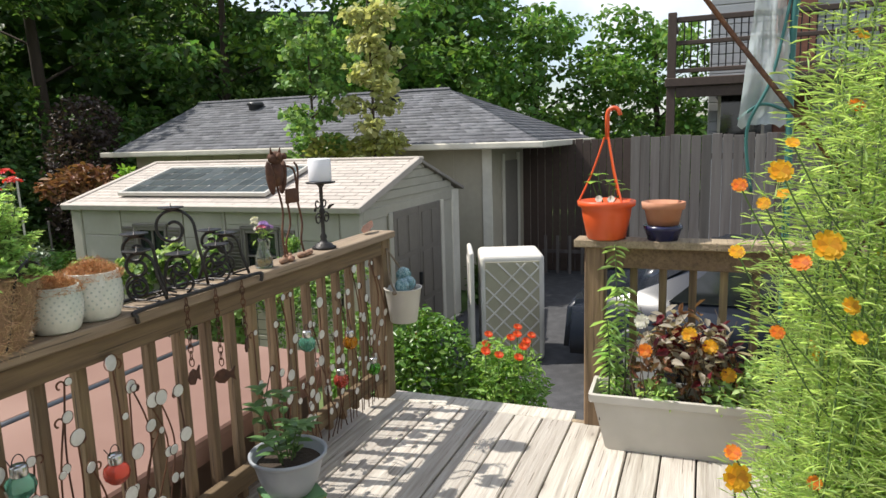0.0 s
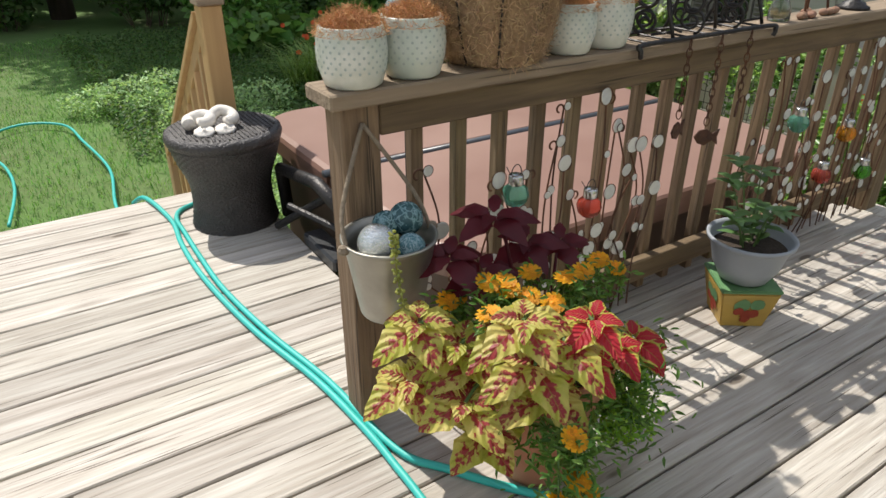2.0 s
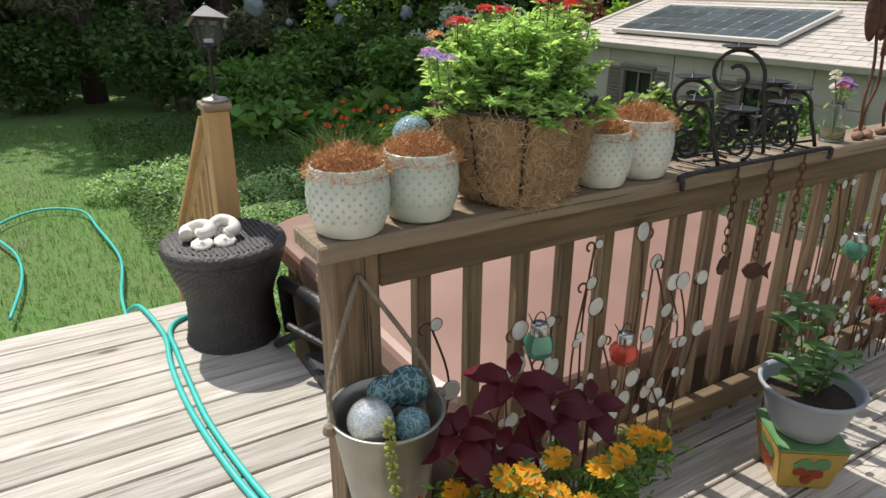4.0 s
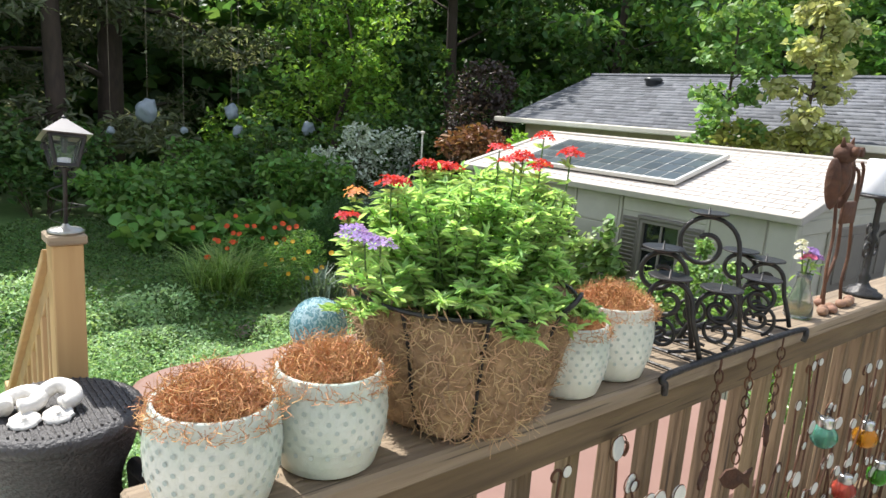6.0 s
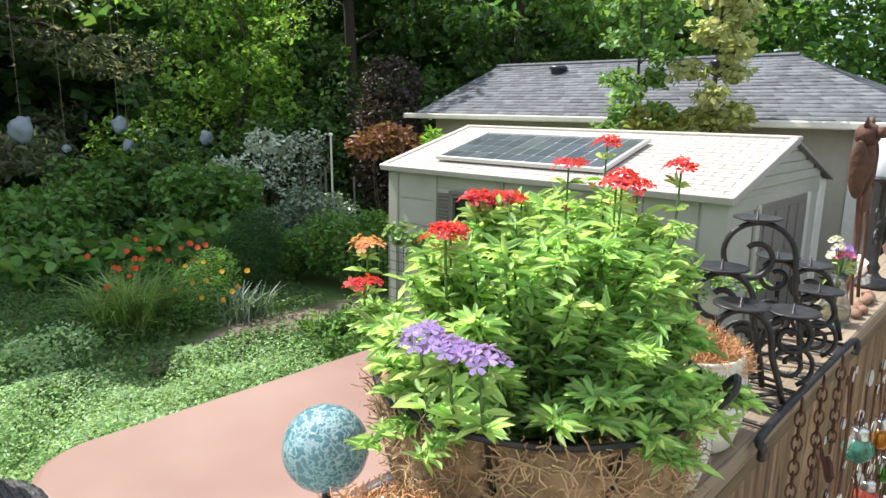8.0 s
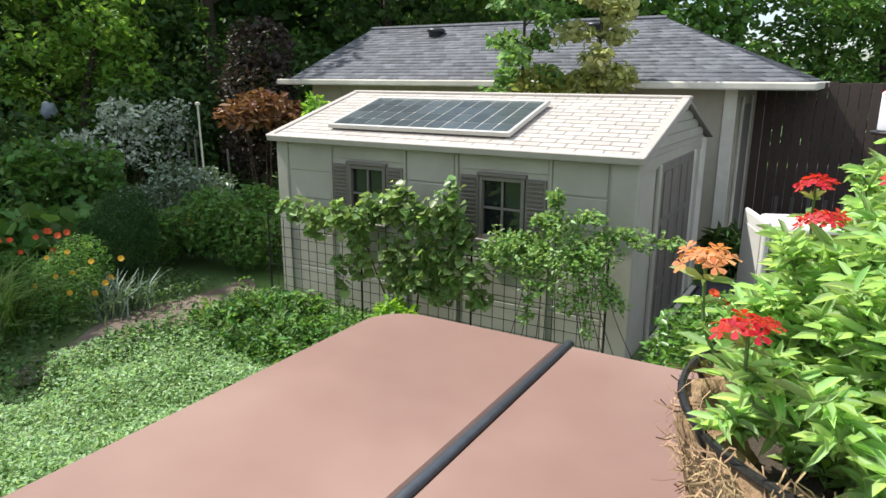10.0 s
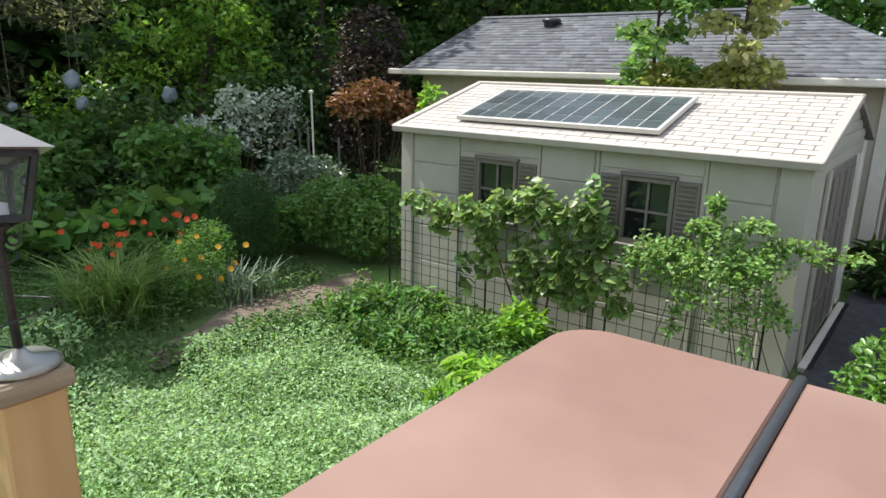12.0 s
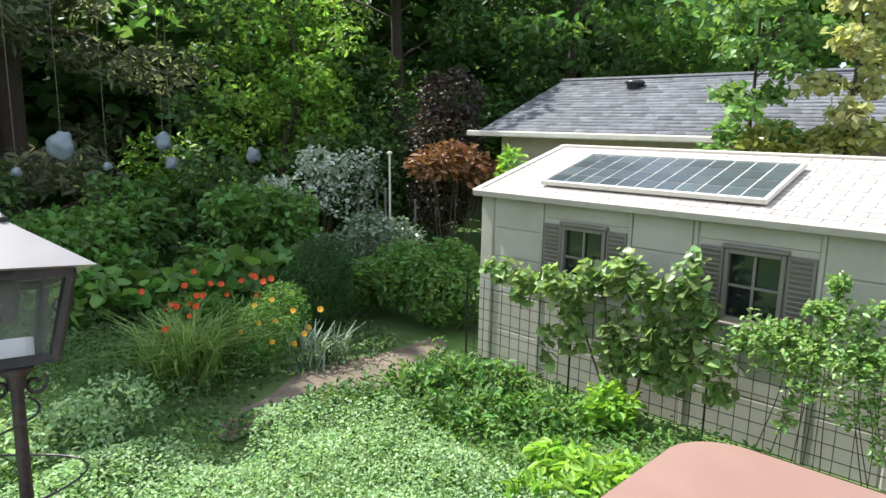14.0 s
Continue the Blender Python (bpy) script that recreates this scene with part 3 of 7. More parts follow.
# wall panels with their horizontal grooves
zs = [SB, -0.62, -0.22, 0.16, 0.46, ZE - .04]
ycuts = [SY0 + .22, 2.32, 3.26, 3.86, 4.81, SY1 - .14]
for a, c in ((SY0 + .24, 2.30), (3.30, 3.84), (4.83, SY1 - .16)):
    for d, e in zip(zs, zs[1:]):
        part("panel", box(SX0, a, d + .008, SX0 + .012, c, e - .008, .004), M_RESIN, shed)
for a, c in ((2.34, 3.24), (3.88, 4.79)):
    for d, e in ((SB, -.62), (-.62, -.22), (-.22, -.06), (.62, ZE - .04)):
        part("panel", box(SX0, a, d + .008, SX0 + .012, c, e - .008, .004), M_RESIN, shed)
for a in (2.30, 3.25, 3.845, 4.79):
    part("batten", box(SX0 - .012, a + .003, SB, SX0 + .011, a + .037, ZE - .04, .004), M_RESIN, shed)
part("corner_post", box(SX0 - .02, SY0 - .02, SB, SX0 + .07, SY0 + .22, ZE - .035, .012), M_RESIN, shed)
part("corner_post", box(SX0 - .02, SY1 - .14, SB, SX0 + .07, SY1 + .02, ZE - .035, .012), M_RESIN, shed)
part("corner_post", box(SX1 - .24, SY0 - .02, SB, SX1 + .02, SY0 + .048, ZE - .035, .012), M_TRIMW, shed)
part("lintel", box(SX0 + .07, SY0 - .015, ZE - .16, SX1 - .25, SY0 - .003, ZE - .04, .004), M_RESIN, shed)
for k in range(4):
    z = ZE + .02 + .1 * k
    w = (ZR - .07 - z) / (ZR - ZE) * 1.42
    if w > .05:
        part("gable_board", box(SXM - w, SY0 - .018, z, SXM + w, SY0 - .002, z + .094, .004), M_RESIN, shed)
for (a, c) in WINS:
    w = part("window", box(SX0 + .03, a + .03, -0.02 + .03, SX0 + .036, c - .03, .575 - .03), M_GLASSDARK, shed, "dark window pane")
    b = bmesh.new()
    for yy0, yy1, z0, z1 in ((a, a + .035, -.02, .575), (c - .035, c, -.02, .575), (a + .036, c - .036, -.02, .02), (a + .036, c - .036, .535, .575)):
        box(SX0 - .022, yy0, z0, SX0 + .03, yy1, z1, .004, b)
    part("frame", b, M_RESIN_D, w)
    part("muntin", box(SX0 + .004, (a + c) / 2 - .011, .021, SX0 + .024, (a + c) / 2 + .011, .534, .002), M_RESIN_D, w)
    part("muntin", box(SX0 + .006, a + .036, .265, SX0 + .022, c - .036, .287, .002), M_RESIN_D, w)
    part("sill", box(SX0 - .05, a - .02, -.05, SX0 + .011, c + .02, -.022, .005), M_RESIN_D, w)
    part("head", box(SX0 - .04, a - .02, .577, SX0 + .011, c + .02, .61, .005), M_RESIN_D, w)
    for s0 in (a - .21, c + .01):
        sh = part("shutter", box(SX0 - .012, s0, -.02, SX0 + .011, s0 + .2, .575, .005), M_RESIN_D, shed, "slatted taupe shutter")
        for q in range(14):
            b = box(-.006, s0 + .025, -.017, .006, s0 + .175, .017, .002)
            bmesh.ops.rotate(b, cent=(0, 0, 0), matrix=Matrix.Rotation(radians(-28), 3, "Y"), verts=b.verts)
            bmesh.ops.translate(b, vec=(SX0 - .016, 0, .02 + .04 * q), verts=b.verts)
            part("slat", b, M_RESIN_D, sh)
# doors
for x0, x1 in ((6.16, 6.87), (6.88, 7.60)):
    d = part("door", box(x0, SY0 - .03, SB + .06, x1, SY0 - .002, .70, .006), M_RESIN_D, shed, "taupe panelled shed door")
    for px in (x0 + .07, (x0 + x1) / 2 + .025):
        for pz0, pz1 in ((-.88, -.52), (-.46, .12), (.18, .62)):
            part("door_panel", box(px, SY0 - .042, pz0, px + .26, SY0 - .031, pz1, .01), M_RESIN_D, d)
part("door_handle", box(6.82, SY0 - .075, -.28, 6.85, SY0 - .031, -.12, .006), M_BLACK, shed)
part("door_trim", box(7.62, SY0 - .035, SB, 7.72, SY0 - .003, .70, .006), M_TRIMW, shed)
part("door_trim", box(6.04, SY0 - .035, SB, 6.14, SY0 - .003, .70, .006), M_RESIN, shed)
part("door_sill", box(5.9, SY0 - .16, SB, 8.1, SY0 - .04, SB + .05, .006), M_TRIMW, shed)
# roof: slopes of shingle-like tiles
def roof_side(sign):
    xe = 5.29 if sign < 0 else 8.46
    run = SXM - xe if sign < 0 else xe - SXM
    ang = math.atan2(ZR - ZE, run)
    b = bmesh.new()
    L = math.hypot(run, ZR - ZE)
    box(0, SY0 - .07, -.05, L, SY1 + .06, -.012, .004, b)
    m = Matrix.Translation((SXM, 0, ZR)) @ Matrix.Rotation(math.pi if sign < 0 else 0, 4, "Z") @ Matrix.Rotation(ang, 4, "Y")
    if sign < 0:
        for v in b.verts:
            v.co.y = -v.co.y
    r = part("roof", b, M_GRIME, shed, m=m)
    return r, m, L
r1, rm, RL = roof_side(-1)
r2, rm2, RL2 = roof_side(1)
rows = 15
tile_me = {}
def tile(w, d):
    if (w, d) not in tile_me:
        b = box(0, 0, 0, d, w, .008, .0025)
        for v in b.verts:
            v.co.z += (v.co.x / d) * .003
        me = bpy.data.meshes.new("shingle"); b.to_mesh(me); b.free(); me.materials.append(M_SROOF)
        tile_me[(w, d)] = me
    return tile_me[(w, d)]
dpt = (RL - .10) / rows
verge_end = -(SY0 - .005)
for i in range(rows):
    yy, w = -(SY1 + .045), .124 if i % 2 else .244
    while yy < verge_end - .02:
        w = min(w, round(verge_end - yy, 3))
        link("shingle", tile(w, round(dpt - .006, 4)), r1, pose(.05 + i * dpt, yy, -.011))
        yy += w + .006
        w = .244
part("ridge_cap", box(SXM - .07, SY0 - .08, ZR - .03, SXM + .07, SY1 + .07, ZR + .012, .012), M_SROOF, shed)
b = box(RL - .05, -(SY1 + .065), -.055, RL + .01, -(SY0 - .075), .012, .006)
part("eave_trim", b, M_SROOF, r1)
for yy in (-(SY1 + .08), -(SY0 - .0)):
    part("verge_trim", box(.0, yy - .0, -.06, RL, yy + .08, .014, .006), M_SROOF, r1)
# solar panel lying on the roof slope
sp = thing("solar_panel", "dark framed solar panel lying on the shed roof", "solar panel", rm @ Matrix.Translation((0, 0, 0.02)))
PX0, PX1, PY0, PY1 = .41, 1.41, -4.96, -2.80
for f in ((PX0, PY0, PX0 + .035, PY1), (PX1 - .035, PY0, PX1, PY1), (PX0 + .036, PY0, PX1 - .036, PY0 + .035), (PX0 + .036, PY1 - .035, PX1 - .036, PY1)):
    part("frame_bar", box(f[0], f[1], 0, f[2], f[3], .045, .003), M_ALU, sp)
part("backing", box(PX0 + .036, PY0 + .036, .01, PX1 - .036, PY1 - .036, .03), M_ALU, sp)
cx, cy = (PX1 - PX0 - .08) / 4, (PY1 - PY0 - .08) / 11
cell = bpy.data.meshes.new("cell")
b = box(.009, .009, 0, cx - .009, cy - .009, .004); b.to_mesh(cell); b.free(); cell.materials.append(M_PVCELL)
for i in range(4):
    for j in range(11):
        link("cell", cell, sp, pose(PX0 + .04 + i * cx, PY0 + .04 + j * cy, .031))

# ---------------------------------------------------------------- garage
gar = thing("garage", "beige garage with a grey shingled hip roof", "garage")
GX0, GX1, GY0, GY1, GE = 9.62, 13.9, 1.45, 8.75, 1.36
for wall_box in ((GX0, GY0, GZ, GX0 + .1, GY1, GE), (GX1 - .1, GY0, GZ, GX1, GY1, GE), (GX0 + .1, GY0, GZ, GX1 - .1, GY0 + .1, GE), (GX0 + .1, GY1 - .1, GZ, GX1 - .1, GY1, GE)):
    part("wall", box(*wall_box), M_GWALL, gar)
for k in range(12):
    yy = GY0 + .02 + k * .6
    part("batten", box(GX0 - .014, yy, GZ, GX0 - .001, yy + .03, GE - .02), M_GWALL, gar)
part("corner_board", box(GX0 - .03, GY0 - .03, GZ, GX0 - .016, GY0 + .13, GE - .02, .004), M_TRIMW, gar)
part("side_door", box(GX0 + .75, GY0 - .03, GZ, GX0 + 1.55, GY0 - .004, 1.1, .006), M_RESIN_D, gar)
for x in (GX0 + .6, GX0 + 1.57):
    part("door_trim", box(x, GY0 - .036, GZ, x + .13, GY0 - .004, 1.22, .006), M_TRIMW, gar)
ex0, ex1, ey0, ey1 = 9.3, 14.2, 0.58, 9.0
RX, RY0, RY1, RZ = 11.9, 2.95, 9.05, 2.43
part("fascia", box(ex0, ey0, GE - .02, ex0 + .03, ey1, GE + .06), M_TRIMW, gar)
part("fascia", box(ex0 + .03, ey0, GE - .02, ex1, ey0 + .03, GE + .06), M_TRIMW, gar)
gut = bmesh.new()
box(ex0 - .09, ey0 - .08, GE - .035, ex0 - .003, ey1 + .25, GE + .065, .02, gut, 2)
part("gutter", gut, M_TRIMW, gar, "cream eaves gutter")
part("gutter", box(ex0, ey0 - .09, GE - .035, ex1, ey0 - .003, GE + .065, .02, seg=2), M_TRIMW, gar)
part("soffit", box(ex0 + .03, ey0 + .03, GE - .02, ex1, ey1, GE), M_TRIMW, gar)
rb = bmesh.new()
c = [rb.verts.new(p) for p in ((ex0, ey0, GE + .06), (ex1, ey0, GE + .06), (ex1, ey1, GE + .06), (ex0, ey1, GE + .06), (RX, RY0, RZ), (RX, RY1, RZ))]
for q in ((0, 4, 5, 3), (0, 1, 4), (1, 2, 5, 4), (2, 3, 5), (3, 2, 1, 0)):
    rb.faces.new([c[i] for i in q])
groof = part("roof", rb, M_GROOF, gar)
# shingle courses on the two slopes that face the yard
def courses(p00, p01, p10, p11, rows, per, seed):
    """Shingles between an eave p00-p01 and a top edge p10-p11."""
    rs = random.Random(seed)
    p00, p01, p10, p11 = map(Vector, (p00, p01, p10, p11))
    nrm = (p01 - p00).cross(p10 - p00).normalized()
    if nrm.z < 0:
        nrm = -nrm
    V, F = [], []
    for i in range(rows):
        a0, a1 = p00.lerp(p10, i / rows), p01.lerp(p11, i / rows)
        b0, b1 = p00.lerp(p10, (i + 1) / rows), p01.lerp(p11, (i + 1) / rows)
        length = (a1 - a0).length
        n = max(1, int(length / per))
        cuts = sorted({0.0, 1.0, *[min(1, max(0, (k + (.5 if i % 2 else 0) + rs.uniform(-.25, .25)) / n)) for k in range(1, n)]})
        for u, w in zip(cuts, cuts[1:]):
            th = rs.choice((.008, .011, .016))
            low = [a0.lerp(a1, u), a0.lerp(a1, w)]; up = [b0.lerp(b1, w), b0.lerp(b1, u)]
            s = len(V)
            V += [low[0] + nrm * th, low[1] + nrm * th, up[0] + nrm * .006, up[1] + nrm * .006, low[0], low[1]]
            F += [(s, s + 1, s + 2, s + 3), (s + 4, s + 5, s + 1, s)]
    return np.array([tuple(v) for v in V]), np.array(F)
M_GSH = mat("dark grey asphalt shingle tab", (0.125, 0.128, 0.14), (0.085, 0.088, 0.097), rough=0.9, scale=60, bump=0.6, island=0.3, col3=(0.15, 0.15, 0.16))
for pts in (((ex0, ey1, GE + .062), (ex0, ey0, GE + .062), (RX, RY1, RZ + .002), (RX, RY0, RZ + .002)), ((ex0, ey0, GE + .062), (ex1, ey0, GE + .062), (RX, RY0, RZ + .002), (RX + .001, RY0, RZ + .002))):
    v, f = courses(*pts, 19, .24, 3)
    tagged(raw_mesh("shingles", v, f, [M_GSH], gar), kind="stuff")
part("ridge_cap", tube([(RX, RY0, RZ + .01), (RX, RY1, RZ + .01)], .05, 6), M_GSH, gar)
for yy in (7.15, 4.0):
    vb = lathe([(.0, .16), (.15, .15), (.19, .1), (.15, .08), (.13, -.05)], 12)
    part("roof_vent", vb, M_BLACK, gar, "black roof vent", smooth=True, m=pose(11.4, yy, 2.22))

# ---------------------------------------------------------------- fence, neighbour, house
def fence(x0, y0, x1, y1, z0, z1, label, n, wood=M_FENCE):
    f = thing("fence", label, "fence")
    d = Vector((x1 - x0, y1 - y0, 0)); L = d.length; ang = math.degrees(math.atan2(d.y, d.x))
    b = box(0, -.011, 0, L / n - .008, .011, z1 - z0, .003)
    me = bpy.data.meshes.new("fence_board"); b.to_mesh(me); b.free(); me.materials.append(wood)
    rs = random.Random(n)
    for k in range(n):
        link("fence_board", me, f, Matrix.Translation(Vector((x0, y0, z0 + rs.uniform(-.015, .015))) + d * (k / n)) @ pose(0, 0, 0, 0, 0, ang))
    for zz in (z0 + .3, z1 - .3):
        part("fence_rail", box(0, .013, -.04, L, .05, .04, .003), M_FENCE, f, m=Matrix.Translation((x0, y0, zz)) @ pose(0, 0, 0, 0, 0, ang))
    return f
fence(9.5, -0.72, 9.5, -6.2, GZ, 1.45, "tall grey weathered board fence along the driveway", 40)
fence(11.5, 1.4, 11.5, -0.8, GZ, 1.42, "dark brown board fence beside the garage", 16, M_DARKWOOD)

# ---------------------------------------------------------------- more materials
M_POT = mat("white glazed ceramic", (0.66, 0.65, 0.58), (0.50, 0.52, 0.45), rough=0.3, scale=30, bump=0.35, col3=(0.44, 0.52, 0.45), big=0.85, spec=0.5)
M_DIMPLE = mat("grey green glaze dimple", (0.41, 0.47, 0.43), (0.34, 0.39, 0.36), rough=0.35, scale=40)
M_COIR = mat("orange brown coconut fibre", (0.58, 0.31, 0.14), (0.46, 0.23, 0.10), rough=0.95, scale=60, bump=0.8, island=0.35)
M_COIRL = mat("pale brown coconut mat", (0.38, 0.25, 0.135), (0.19, 0.115, 0.06), rough=0.98, scale=60, bump=1.0, col3=(0.17, 0.105, 0.06), contrast=0.2, big=0.6)
M_FIBRE = mat("loose coconut fibre", (0.46, 0.31, 0.17), (0.30, 0.19, 0.10), rough=0.95, scale=40, island=0.35)
M_GALV = mat("dull galvanised steel", (0.42, 0.405, 0.36), (0.30, 0.29, 0.255), rough=0.38, metal=0.8, scale=22, bump=0.2, col3=(0.27, 0.255, 0.215))
M_WHITEPL = mat("off white plastic", (0.53, 0.50, 0.45), (0.46, 0.435, 0.39), rough=0.5, scale=10, col3=(0.38, 0.35, 0.30))
M_GREYPL = mat("grey blue plastic", (0.33, 0.35, 0.38), (0.29, 0.31, 0.335), rough=0.45, scale=12, col3=(0.26, 0.275, 0.295))
M_ORANGE = mat("orange red plastic", (0.72, 0.105, 0.025), (0.64, 0.085, 0.02), rough=0.4, scale=10)
M_TERRA = mat("terracotta", (0.42, 0.16, 0.075), (0.34, 0.125, 0.058), rough=0.85, scale=25, bump=0.3, col3=(0.48, 0.25, 0.16))
M_NAVY = mat("dark blue glaze", (0.018, 0.02, 0.07), rough=0.25, scale=10)
M_SOIL = mat("dark potting soil", (0.035, 0.025, 0.018), (0.07, 0.05, 0.035), rough=1.0, scale=60, bump=1.0)
M_WICKER = mat("dark brown wicker", (0.030, 0.026, 0.025), (0.055, 0.048, 0.046), rough=0.45, scale=90, bump=1.0, col3=(0.022, 0.019, 0.018), spec=0.6)
M_HOSE = mat("turquoise rubber hose", (0.035, 0.46, 0.40), (0.03, 0.38, 0.335), rough=0.5, scale=30, bump=0.2)
M_PLASTER = mat("white plaster", (0.74, 0.70, 0.64), (0.60, 0.56, 0.50), rough=0.9, scale=50, bump=0.6)
M_ROPE = mat("grey brown rope", (0.26, 0.21, 0.15), (0.16, 0.125, 0.09), rough=0.95, scale=80, bump=0.8)
M_CHROME = mat("brushed metal lid", (0.62, 0.62, 0.60), (0.5, 0.5, 0.48), rough=0.25, metal=0.9, scale=30)
M_MIRROR = mat("small mirror disc", (0.66, 0.66, 0.62), (0.58, 0.58, 0.54), rough=0.3, metal=0.15, scale=10)
M_WAX = mat("white candle wax", (0.76, 0.75, 0.76), (0.68, 0.68, 0.72), rough=0.6, scale=9, col3=(0.62, 0.65, 0.75), spec=0.3)
M_TIN_Y = mat("yellow painted tin", (0.50, 0.33, 0.07), (0.42, 0.26, 0.055), rough=0.5, scale=20, col3=(0.40, 0.28, 0.10))
M_TIN_G = mat("green painted tin", (0.10, 0.22, 0.09), (0.16, 0.30, 0.14), rough=0.5, scale=25)
M_TIN_R = mat("red painted tin", (0.34, 0.05, 0.02), (0.24, 0.03, 0.015), rough=0.5, scale=25)
M_TEAL = mat("teal painted metal", (0.045, 0.17, 0.16), (0.03, 0.12, 0.115), rough=0.5, scale=30, metal=0.2)
M_FLESH = mat("terracotta pebble", (0.30, 0.17, 0.11), (0.20, 0.105, 0.065), rough=0.85, scale=40, bump=0.5, objrand=0.2)
def glassmat(name, col, rough=0.08, trans=0.8):
    return mat(name, col, tuple(c * .8 for c in col), rough=rough, scale=35, trans=trans, ior=1.35, bump=0.25)
def crackle(name, col, seam, scale, width, metal=0.0, trans=0.0):
    """Glass blown in a crackle: irregular cells with bright seams between them."""
    m = mat(name, col, tuple(c * .55 for c in col), rough=0.06, scale=40, metal=metal, trans=trans, ior=1.3, spec=0.8, big=0.5)
    N, L = m.node_tree.nodes, m.node_tree.links.new
    b, tc, v = N["Principled BSDF"], N.new("ShaderNodeTexCoord"), N.new("ShaderNodeTexVoronoi")
    v.feature = "DISTANCE_TO_EDGE"; v.inputs["Scale"].default_value = scale
    nz, ad = N.new("ShaderNodeTexNoise"), N.new("ShaderNodeMixRGB")
    nz.inputs["Scale"].default_value = scale * 1.3; ad.inputs[0].default_value = 0.05
    L(tc.outputs["Object"], nz.inputs["Vector"]); L(tc.outputs["Object"], ad.inputs[1]); L(nz.outputs["Color"], ad.inputs[2]); L(ad.outputs[0], v.inputs["Vector"])
    r, x = N.new("ShaderNodeMapRange"), N.new("ShaderNodeMix")
    r.inputs["From Min"].default_value, r.inputs["From Max"].default_value = width, 0.0
    L(v.outputs["Distance"], r.inputs["Value"])
    x.data_type = "RGBA"; L(r.outputs[0], x.inputs[0]); L(b.inputs["Base Color"].links[0].from_socket, x.inputs[6]); x.inputs[7].default_value = (*seam, 1)
    L(x.outputs[2], b.inputs["Base Color"])
    bp = N.new("ShaderNodeBump"); bp.inputs["Strength"].default_value, bp.inputs["Distance"].default_value = 0.5, 0.004
    L(v.outputs["Distance"], bp.inputs["Height"]); L(bp.outputs[0], b.inputs["Normal"])
    return m
G_CLEAR, G_TEAL = crackle("silver crackle glass", (0.62, 0.66, 0.66), (0.95, 0.97, 0.97), 95, .10, metal=.75), crackle("dark teal marbled glass", (0.055, 0.13, 0.145), (0.22, 0.36, 0.38), 38, .16, trans=.1)
G_BLUE = crackle("pale blue crackle glass", (0.20, 0.43, 0.50), (0.58, 0.78, 0.82), 60, .16, trans=.5)
G_GREEN, G_RED, G_ORANGE, G_LIME = glassmat("sea green glass", (0.22, 0.62, 0.48)), glassmat("coral red glass", (0.85, 0.16, 0.11)), glassmat("amber orange glass", (0.95, 0.42, 0.03)), glassmat("bright green glass", (0.18, 0.60, 0.07))
G_VASE = glassmat("clear bottle glass", (0.9, 0.93, 0.9), .03, .95)
G_FILM = mat("clear plastic film", (0.75, 0.82, 0.82), (0.6, 0.7, 0.7), rough=0.15, scale=8, alpha=0.45, bump=0.8, spec=0.8)
def petal(name, c, c2=None):
    return mat(name, c, c2 or tuple(x * .8 for x in c), rough=0.6, scale=15, island=0.2, translucent=0.5)
P_RED, P_ORANGE, P_YELLOW, P_PURPLE, P_GOLD, P_PEACH, P_PINK, P_WHITE = (petal("red petal", (0.75, 0.03, 0.03)), petal("orange petal", (0.85, 0.24, 0.02)), petal("yellow petal", (0.88, 0.46, 0.02)),
    petal("purple petal", (0.46, 0.30, 0.72)), petal("golden marigold petal", (0.95, 0.45, 0.01)), petal("peach petal", (0.9, 0.38, 0.16)), petal("pink petal", (0.75, 0.18, 0.35)), petal("white petal", (0.8, 0.78, 0.72)))
P_SCARLET = petal("scarlet orange petal", (0.80, 0.085, 0.012))

